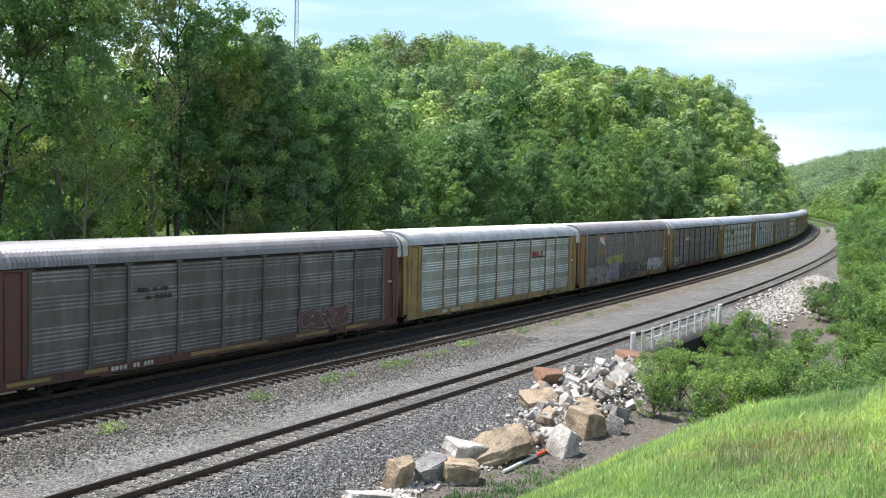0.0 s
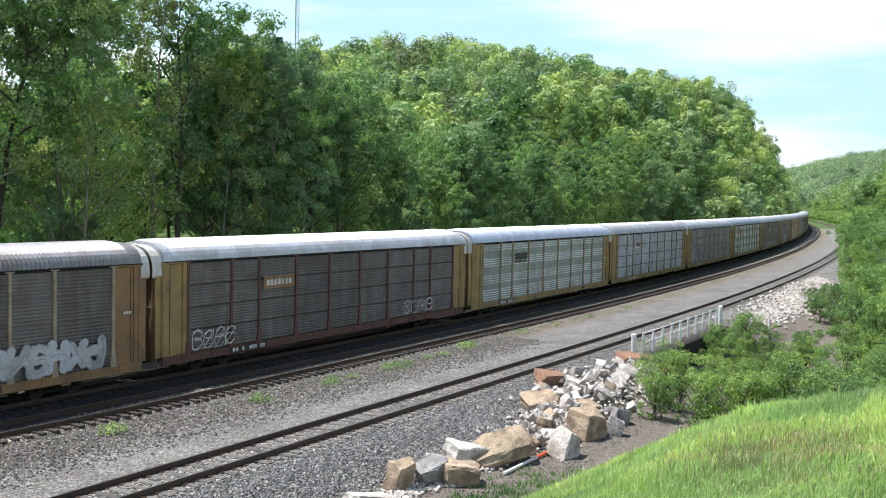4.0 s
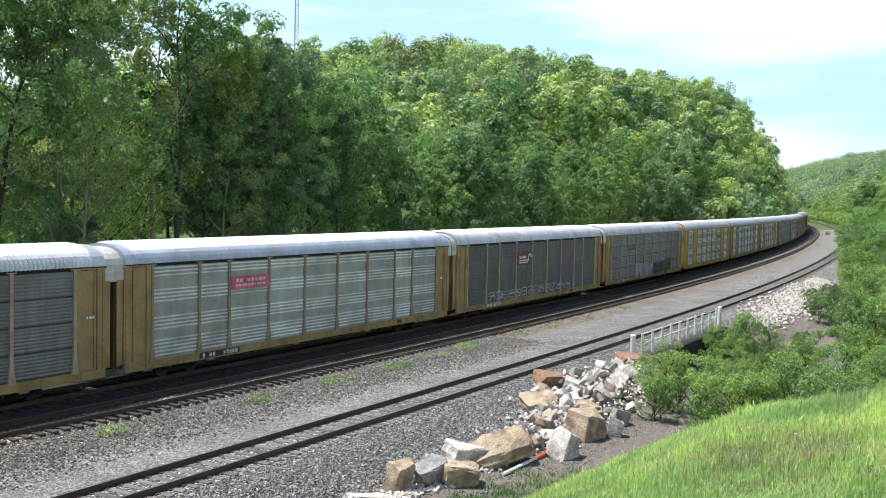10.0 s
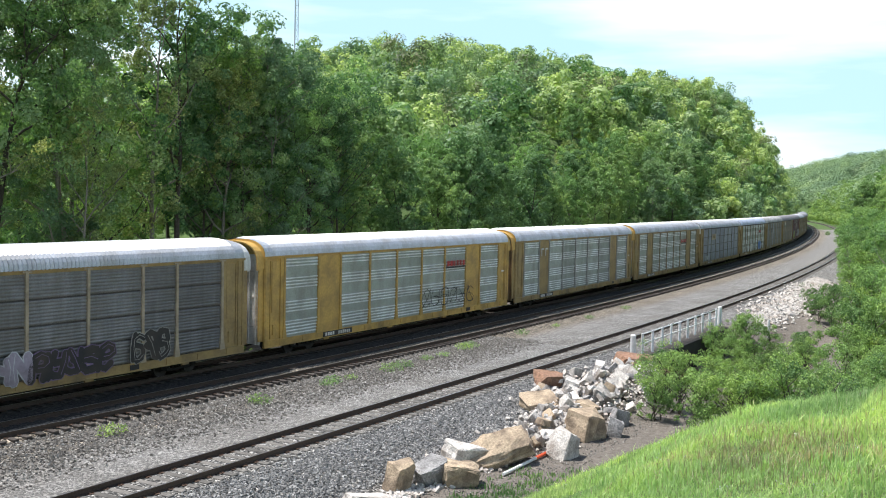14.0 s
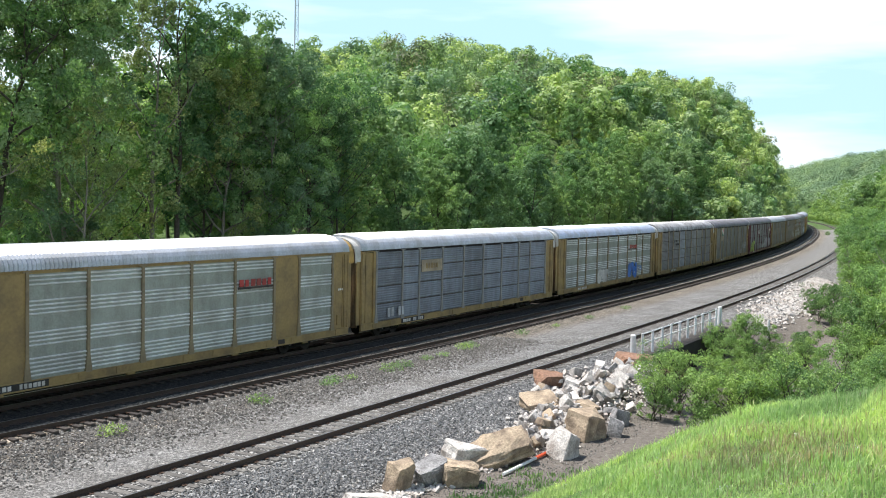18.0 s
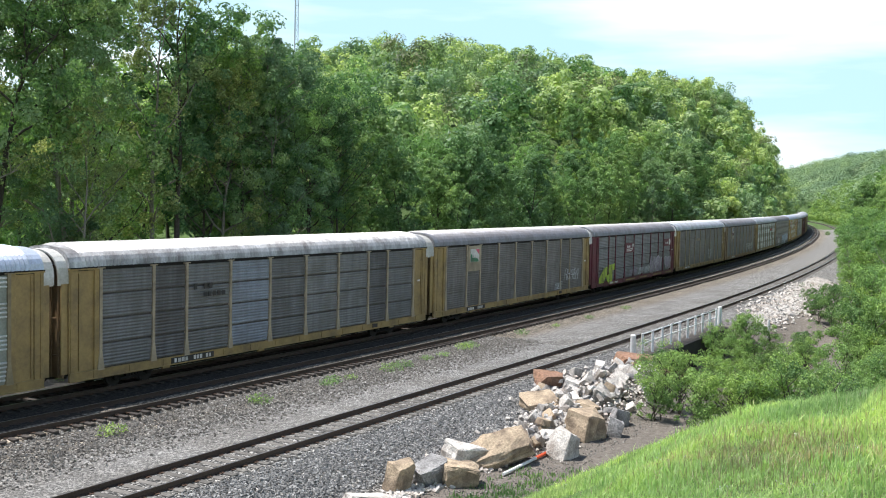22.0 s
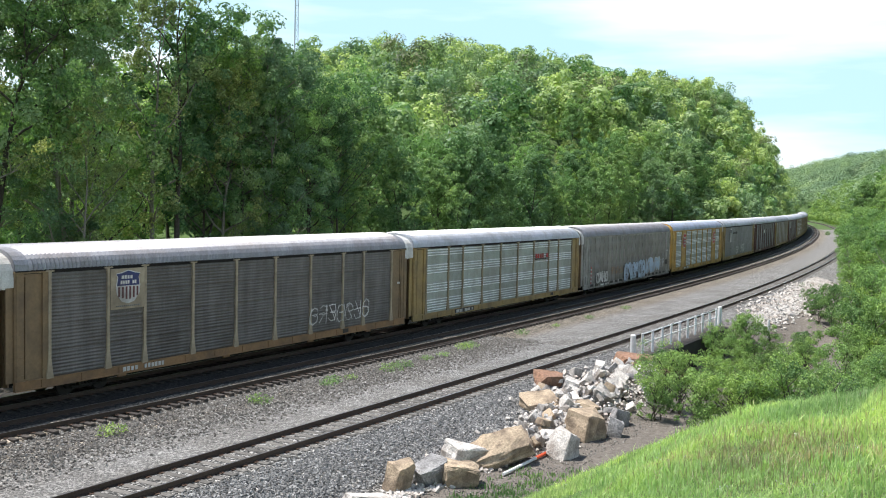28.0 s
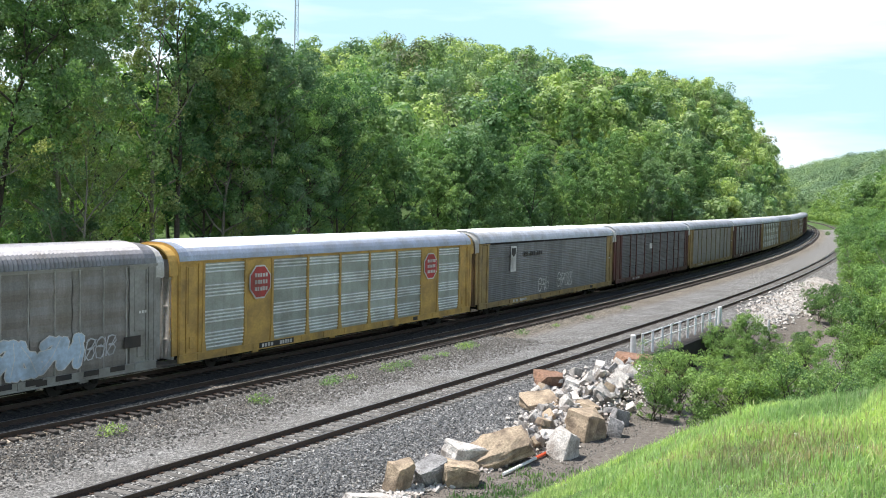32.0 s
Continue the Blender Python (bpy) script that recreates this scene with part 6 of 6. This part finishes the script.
def rubble():
    rng = random.Random(15)
    kinds = []
    for k in range(6):
        me = rock_mesh(40 + k, *((0.52, 0.30, 0.2), (0.40, 0.34, 0.26), (0.56, 0.36, 0.16), (0.34, 0.30, 0.30), (0.48, 0.26, 0.22), (0.40, 0.36, 0.22))[k], 0.05, 1, 0.5)
        me.materials.append(ROCK_WHITE if k < 4 else (ROCK_GREY if k == 4 else ROCK_TAN))
        ob = new("rubble_stone", me)
        tagged(ob, ("broken white limestone block in the rubble heap", "pale limestone lump in the rubble heap", "white angular stone in the rubble heap",
                    "pale flat stone in the rubble heap", "grey stone in the rubble heap", "tan stone in the rubble heap")[k], "rock", "rubble stones")
        kinds.append(ob)
    used = set()
    n = 0
    while n < 300:
        s = rng.uniform(-13, 10)
        mid, half = np.interp(s, [-13, -8, 0, 6, 10], [18.2, 18.7, 17.9, 17.2, 16.9]), np.interp(s, [-13, -8, 0, 6, 10], [0.7, 1.0, 1.9, 1.7, 0.8])
        d = mid + rng.gauss(0, 0.5) * half
        p = on_line(s, d)
        heap = 0.8 * math.exp(-((d - mid) / half) ** 2) * np.interp(s, [-13, -6, 5, 10], [0.1, 1, 1, 0.3])
        k = rng.choices(range(6), weights=(3, 4, 3, 4, 4, 4))[0]
        m = pose(p.x, p.y, height(p.x, p.y) + 0.08 + heap * rng.uniform(0.2, 1), rng.uniform(-50, 50), rng.uniform(-50, 50), rng.uniform(0, 360))
        if k in used:
            ob = copy_thing(kinds[k], m)
        else:
            ob = kinds[k]
            ob.matrix_basis = m
            used.add(k)
        set_scale(ob, rng.choice((rng.uniform(0.35, 0.8), rng.uniform(0.6, 1.25))))
        n += 1


rubble()


def loose_stone(name, label, seed, count, spot):
    """Small broken stone, too many to count, laid by spot(rng) -> (s, d, lift, size)."""
    rng, v, f = random.Random(seed), [], []
    low = []
    for k in range(6):
        me = rock_mesh(60 + k, 0.3, 0.24, 0.15, 0.1, 0, 0.5, True)
        low.append((np.array([q.co for q in me.vertices]), np.array([tuple(t.vertices) for t in me.polygons])))
    b = 0
    for _ in range(count):
        s, d, lift, size = spot(rng)
        p = on_line(s, d)
        m = pose(p.x, p.y, height(p.x, p.y) + lift, rng.uniform(-60, 60), rng.uniform(-60, 60), rng.uniform(0, 360))
        q, t = rng.choice(low)
        a = np.array(m)
        v.append(q * size @ a[:3, :3].T + a[:3, 3])
        f.append(t + b)
        b += len(q)
    tagged(new(name, quick_mesh(name, np.concatenate(v), np.concatenate(f), [ROCK_CHIP])), label, "rocks", kind="stuff")


def on_bank(rng):
    s = rng.uniform(35, 84)
    return s, np.interp(s, [35, 45, 60, 84], [17.0, 17.0, 16.8, 15.9]) + rng.gauss(0, 1) * np.interp(s, [35, 45, 70, 84], [0.6, 1.2, 0.9, 0.4]), 0.06, rng.uniform(0.3, 0.95)


def on_heap(rng):
    s = rng.uniform(-17, 10)
    mid, half = np.interp(s, [-17, -13, -8, 0, 6, 10], [18.4, 18.2, 18.7, 17.9, 17.2, 16.9]), np.interp(s, [-17, -13, -8, 0, 6, 10], [0.5, 0.8, 1.2, 1.9, 1.7, 0.8])
    d = mid + rng.gauss(0, 0.55) * half
    heap = 0.7 * math.exp(-((d - mid) / half) ** 2) * np.interp(s, [-13, -6, 5, 10], [0.05, 1, 1, 0.3])
    return s, d, 0.03 + heap * rng.uniform(0, 1), rng.uniform(0.15, 0.6)


loose_stone("riprap", "pale broken stone tipped on the bank", 17, 2600, on_bank)
loose_stone("stone_chips", "broken white stone chips among the rubble", 18, 2200, on_heap)

def ballast_material(name, stops):
    m, n, l, b = nodes_of(name)
    r = ramp(n, stops)
    l.new(n.new("ShaderNodeNewGeometry").outputs["Random Per Island"], r.inputs["Fac"])
    speck = noise_tex(n, l, 60, 3, 0.6)
    g = ramp(n, [(0.3, (0.8, 0.8, 0.8)), (0.7, (1.15, 1.15, 1.15))])
    l.new(speck.outputs["Fac"], g.inputs["Fac"])
    l.new(mix(n, l, "MULTIPLY", 1.0, r.outputs["Color"], g.outputs["Color"]), b.inputs["Base Color"])
    b.inputs["Roughness"].default_value = 0.9
    return m


def ballast(name, label, seed, s0, s1, d0, d1, per_m2, size, material, thin_out=1.15):
    """Loose broken stones lying on the bed, too many to count."""
    nr = np.random.RandomState(seed)
    n = int((s1 - s0) * (d1 - d0) * per_m2)
    s, d = nr.uniform(s0, s1, n), d0 + (d1 - d0) * nr.beta(1.1, thin_out, n)
    h = np.interp(s, S, HEAD)
    x, y = np.interp(s, S, CX) + d * np.cos(h), np.interp(s, S, CY) - d * np.sin(h)
    z = terrain(x, y, s, d)
    cube = np.array([(a, b, c) for a in (-1, 1) for b in (-1, 1) for c in (-1, 1)], dtype=float)
    v = cube[None] * nr.uniform(0.45, 1.0, (n, 8, 3)) * (size * nr.uniform(0.5, 1.2, n))[:, None, None] * np.array([1, 0.8, 0.62])
    q = nr.normal(0, 1, (n, 4))
    q /= np.linalg.norm(q, axis=1)[:, None]
    w, i, j, k = q.T
    rot = np.stack([1 - 2 * (j * j + k * k), 2 * (i * j - k * w), 2 * (i * k + j * w), 2 * (i * j + k * w), 1 - 2 * (i * i + k * k), 2 * (j * k - i * w),
                    2 * (i * k - j * w), 2 * (j * k + i * w), 1 - 2 * (i * i + j * j)], 1).reshape(-1, 3, 3)
    v = np.einsum("nij,nkj->nki", rot, v) + np.stack([x, y, z + size * 0.2], 1)[:, None]
    tri = np.array([(0, 1, 3), (0, 3, 2), (4, 6, 7), (4, 7, 5), (0, 4, 5), (0, 5, 1), (2, 3, 7), (2, 7, 6), (1, 5, 7), (1, 7, 3), (0, 2, 6), (0, 6, 4)])
    f = (np.arange(n)[:, None, None] * 8 + tri[None]).reshape(-1, 3)
    tagged(new(name, quick_mesh(name, v.reshape(-1, 3), f, [material])), label, "gravel", kind="stuff")


BALLAST_GREY = ballast_material("ballast_grey", [(0.0, (0.10, 0.10, 0.10)), (0.5, (0.20, 0.198, 0.193)), (0.9, (0.31, 0.305, 0.295)), (1.0, (0.5, 0.49, 0.475))])
BALLAST_BROWN = ballast_material("ballast_brownish", [(0.0, (0.085, 0.078, 0.07)), (0.5, (0.175, 0.16, 0.143)), (0.9, (0.27, 0.255, 0.23)), (1.0, (0.46, 0.445, 0.41))])
ballast("ballast", "coarse grey ballast stones beside the near track", 81, -27, 14, 14.15, 17.3, 210, 0.052, BALLAST_GREY)
ballast("loose_gravel", "small stones scattered on bare dirt below the bank", 84, -17, 8, 17.6, 21.6, 45, 0.034, BALLAST_BROWN)
ballast("ballast", "brownish ballast stones beside the middle track", 83, -30, 14, 4.9, 10.2, 115, 0.052, BALLAST_BROWN, 2.2)

# ---------------------------------------------------------------- the little bridge, posts and pole
WHITE = surface("white_paint", (0.80, 0.80, 0.80), 0.06, 8, 0.5, bmp=0.05, dirt=(0.5, 0.48, 0.45), dirt_amount=0.4)


def bridge():
    base = new("bridge_railing")
    tagged(base, "white painted metal pipe railing along the small bridge", "railing")
    s0, s1, d = 12.3, 28.3, 15.95
    n = 10
    pts = [on_line(s0 + (s1 - s0) * i / (n - 1), d, 0) for i in range(n)]
    for p in pts:
        bm = bmesh.new()
        add_box(bm, p.x - 0.07, p.x + 0.07, p.y - 0.06, p.y + 0.06, -0.34, 0.98, 0.015)
        part("post", bm, WHITE, base)
    for z in (0.92, 0.38):
        for a, b in zip(pts, pts[1:]):
            bm = bmesh.new()
            add_cyl(bm, 0.035, (a.x, a.y, z), (b.x, b.y, z), 8)
            part("rail", bm, WHITE, base)
    deck = new("bridge")
    tagged(deck, "short concrete railway bridge over a dark brook opening", "bridge", kind="structure")
    # the beam reaches down as a near-black sheet in place of the opening's shade
    for d_, z0, z1, w, nm in ((16.62, -3.0, -0.33, 0.16, "edge_beam"), (16.1, -0.36, -0.30, 0.95, "walkway")):
        bm = bmesh.new()
        a, b = on_line(s0 - 0.6, d_), on_line(s1 + 0.6, d_)
        c, L_ = (a + b) / 2, (b - a).length
        add_box(bm, -L_ / 2, L_ / 2, -w / 2, w / 2, z0, z1, 0.02)
        part(nm, bm, UNDER if nm == "edge_beam" else TIE_DARK, deck, at=pose(c.x, c.y, 0, 0, 0, heading((s0 + s1) / 2)))
    bm = bmesh.new()
    a, b = on_line(s0 + 0.5, 15.2), on_line(s1 - 0.5, 15.2)
    add_box(bm, -(b - a).length / 2, (b - a).length / 2, -0.2, 0.2, -3.2, -0.9)
    part("inner_wall", bm, UNDER, deck, "dark shaded wall under the bridge", at=pose((a.x + b.x) / 2, (a.y + b.y) / 2, 0, 0, 0, heading((s0 + s1) / 2)))
    for s in (10.7, 29.3):
        p = on_line(s, 15.95)
        bm = bmesh.new()
        add_cyl(bm, 0.15, (p.x, p.y, -0.6), (p.x, p.y, 1.02), 14)
        add_cyl(bm, 0.15, (p.x, p.y, 1.02), (p.x, p.y, 1.08), 14, 0.08)
        me = done(bm, "bridge_post", [WHITE])
        tagged(new("bridge_post", me), "thick white round marker post at the bridge end", "post", "bridge end posts")


bridge()


def white_post():
    p = on_line(33.3, 18.6)
    z = height(p.x, p.y)
    bm = bmesh.new()
    add_cyl(bm, 0.09, (p.x, p.y, z - 0.3), (p.x, p.y, z + 1.35), 12)
    tagged(new("marker_post", done(bm, "marker_post", [WHITE])), "thin white marker post on dirt", "post")
    p = on_line(24.3, 21.7)
    z = height(p.x, p.y)
    bm = bmesh.new()
    add_cyl(bm, 0.15, (p.x, p.y, z - 0.3), (p.x + 0.05, p.y, z + 0.85), 10, 0.11)
    tagged(new("stump", done(bm, "stump", [UNDER])), "charred black post stump in weeds", "stump")


white_post()


def striped_pole():
    a, b = Vector((2.17, 32.98, 0)), Vector((3.95, 35.8, 0))
    a.z, b.z = height(a.x, a.y) + 0.08, height(b.x, b.y) + 0.10
    base = new("marker_pole")
    tagged(base, "white pole with a red-orange tip lying on dirt", "pole")
    c = a.lerp(b, 0.72)
    bm = bmesh.new()
    add_cyl(bm, 0.055, a, c, 10)
    part("shaft", bm, WHITE, base)
    bm = bmesh.new()
    add_cyl(bm, 0.06, c, b, 10)
    part("tip", bm, surface("orange_red_paint", (0.75, 0.10, 0.03), 0.1, 8, 0.5), base, "red-orange painted tip")


striped_pole()


def weeds():
    rng = random.Random(33)
    nr = np.random.RandomState(34)
    metas = []
    for k in range(3):
        v, f = [], []
        for q in range(170):
            a, reach, h = nr.uniform(0, 6.28), 0.42 * nr.rand() ** 0.7, nr.uniform(0.04, 0.30)
            c = np.array([math.cos(a) * reach, math.sin(a) * reach, h * (1.15 - reach)])
            u, w = nr.normal(0, 1, 3), nr.normal(0, 1, 3)
            u[2], w[2] = abs(u[2]) * 0.8, w[2] * 0.4
            u, w = u / np.linalg.norm(u) * nr.uniform(0.04, 0.09), w / np.linalg.norm(w) * nr.uniform(0.012, 0.024)
            b = len(v)
            v += [tuple(c - u), tuple(c + w), tuple(c + u), tuple(c - w)]
            f.append((b, b + 1, b + 2, b + 3))
        me = quick_mesh("weed", v, f, [LEAF_SHRUB])
        ob = new("weed", me)
        tagged(ob, "small green weed tuft growing in the gravel", "weed", "weeds in the gravel")
        metas.append(ob)
    spots = [(-17.6, 6.75, 1.0), (-10.4, 7.33, 1.0), (-0.6, 7.4, 1.1), (0.6, 7.3, 1.0), (-5.5, 7.2, 0.8), (-4.7, 6.9, 0.8), (-3.6, 7.1, 0.6), (3.4, 7.0, 0.7), (7.9, 6.8, 1.0), (8.9, 6.7, 0.9), (15.8, 6.7, 0.9), (5, 7.1, 0.7), (21, 6.8, 0.6), (27, 6.9, 0.7), (35, 7.0, 0.8)]
    for i, (s, d, sc) in enumerate(spots):
        p = on_line(s, d)
        m = pose(p.x, p.y, height(p.x, p.y), 0, 0, rng.uniform(0, 360))
        ob = metas[i] if i < 3 else copy_thing(metas[rng.randrange(3)], m)
        ob.matrix_basis = m
        set_scale(ob, sc * 1.35)


weeds()


def tower_and_pole():
    """Lattice mast on the ridge and a pole among the trees."""
    steel = surface("mast_steel", (0.45, 0.47, 0.52), 0.1, 5, 0.6, 0.4)
    x, y = -58.0, 385.0
    z = height(x, y)
    mast = new("radio_mast")
    tagged(mast, "thin grey lattice radio mast on the ridge", "mast")
    tall, w = 62.0, 1.0
    ang = [(math.cos(a) * w, math.sin(a) * w) for a in (0.3, 2.4, 4.5)]
    for q in ang:
        bm = bmesh.new()
        add_cyl(bm, 0.11, (x + q[0], y + q[1], z), (x + q[0] * 0.6, y + q[1] * 0.6, z + tall), 6)
        part("leg", bm, steel, mast)
    for k in range(24):
        bm = bmesh.new()
        h0, h1 = z + tall * k / 24, z + tall * (k + 1) / 24
        t0, t1 = 1 - 0.4 * k / 24, 1 - 0.4 * (k + 1) / 24
        for i in range(3):
            a, b = ang[i], ang[(i + 1) % 3]
            add_cyl(bm, 0.05, (x + a[0] * t0, y + a[1] * t0, h0), (x + b[0] * t1, y + b[1] * t1, h1), 4)
            add_cyl(bm, 0.05, (x + a[0] * t1, y + a[1] * t1, h1), (x + b[0] * t1, y + b[1] * t1, h1), 4)
        part("brace", bm, steel, mast)
    x, y = 26.5, 235.0
    z = height(x, y)
    pole = new("utility_pole")
    tagged(pole, "pale wooden utility pole among hillside trees", "utility pole")
    bm = bmesh.new()
    top = 8.385 + 235 * 0.1235
    add_cyl(bm, 0.30, (x, y, z - 0.5), (x, y, top), 8, 0.24)
    part("shaft", bm, WHITE, pole)
    bm = bmesh.new()
    add_box(bm, x - 0.9, x + 0.9, y - 0.1, y + 0.1, top - 1.0, top - 0.75)
    part("crossarm", bm, BARK_PALE, pole)


tower_and_pole()



# ---------------------------------------------------------------- what moves
GAP0, SPEED = 9.2325, 19.3302
SLACK = [0.03, 0.11, -0.19, 0.18, -0.2, -0.1, -0.22, -0.45, -0.23, 0.2, 0.41, 0.4, 0.33, 0.43, 0.38, 0.47, 0.02, -0.12, -0.04, -0.54, -0.48, -0.22, -0.14]


def gap_at(n, t):
    """Where along the line the gap behind car n is at t seconds."""
    slack = SLACK[n] if 0 <= n < len(SLACK) else 0.0
    return GAP0 - SPEED * t + PITCHL * n + slack


def car_pose(n, t):
    s = (gap_at(n - 1, t) + gap_at(n, t)) / 2
    a, b = on_line(s - 9.9), on_line(s + 9.9)
    m, dirn = (a + b) / 2, b - a
    return pose(m.x, m.y, 0, 0, 0, math.degrees(math.atan2(dirn.y, dirn.x)))


def motions():
    for n, car in CARS.items():
        walk(car, [(t, car_pose(n, t)) for t in range(33)])


motions()
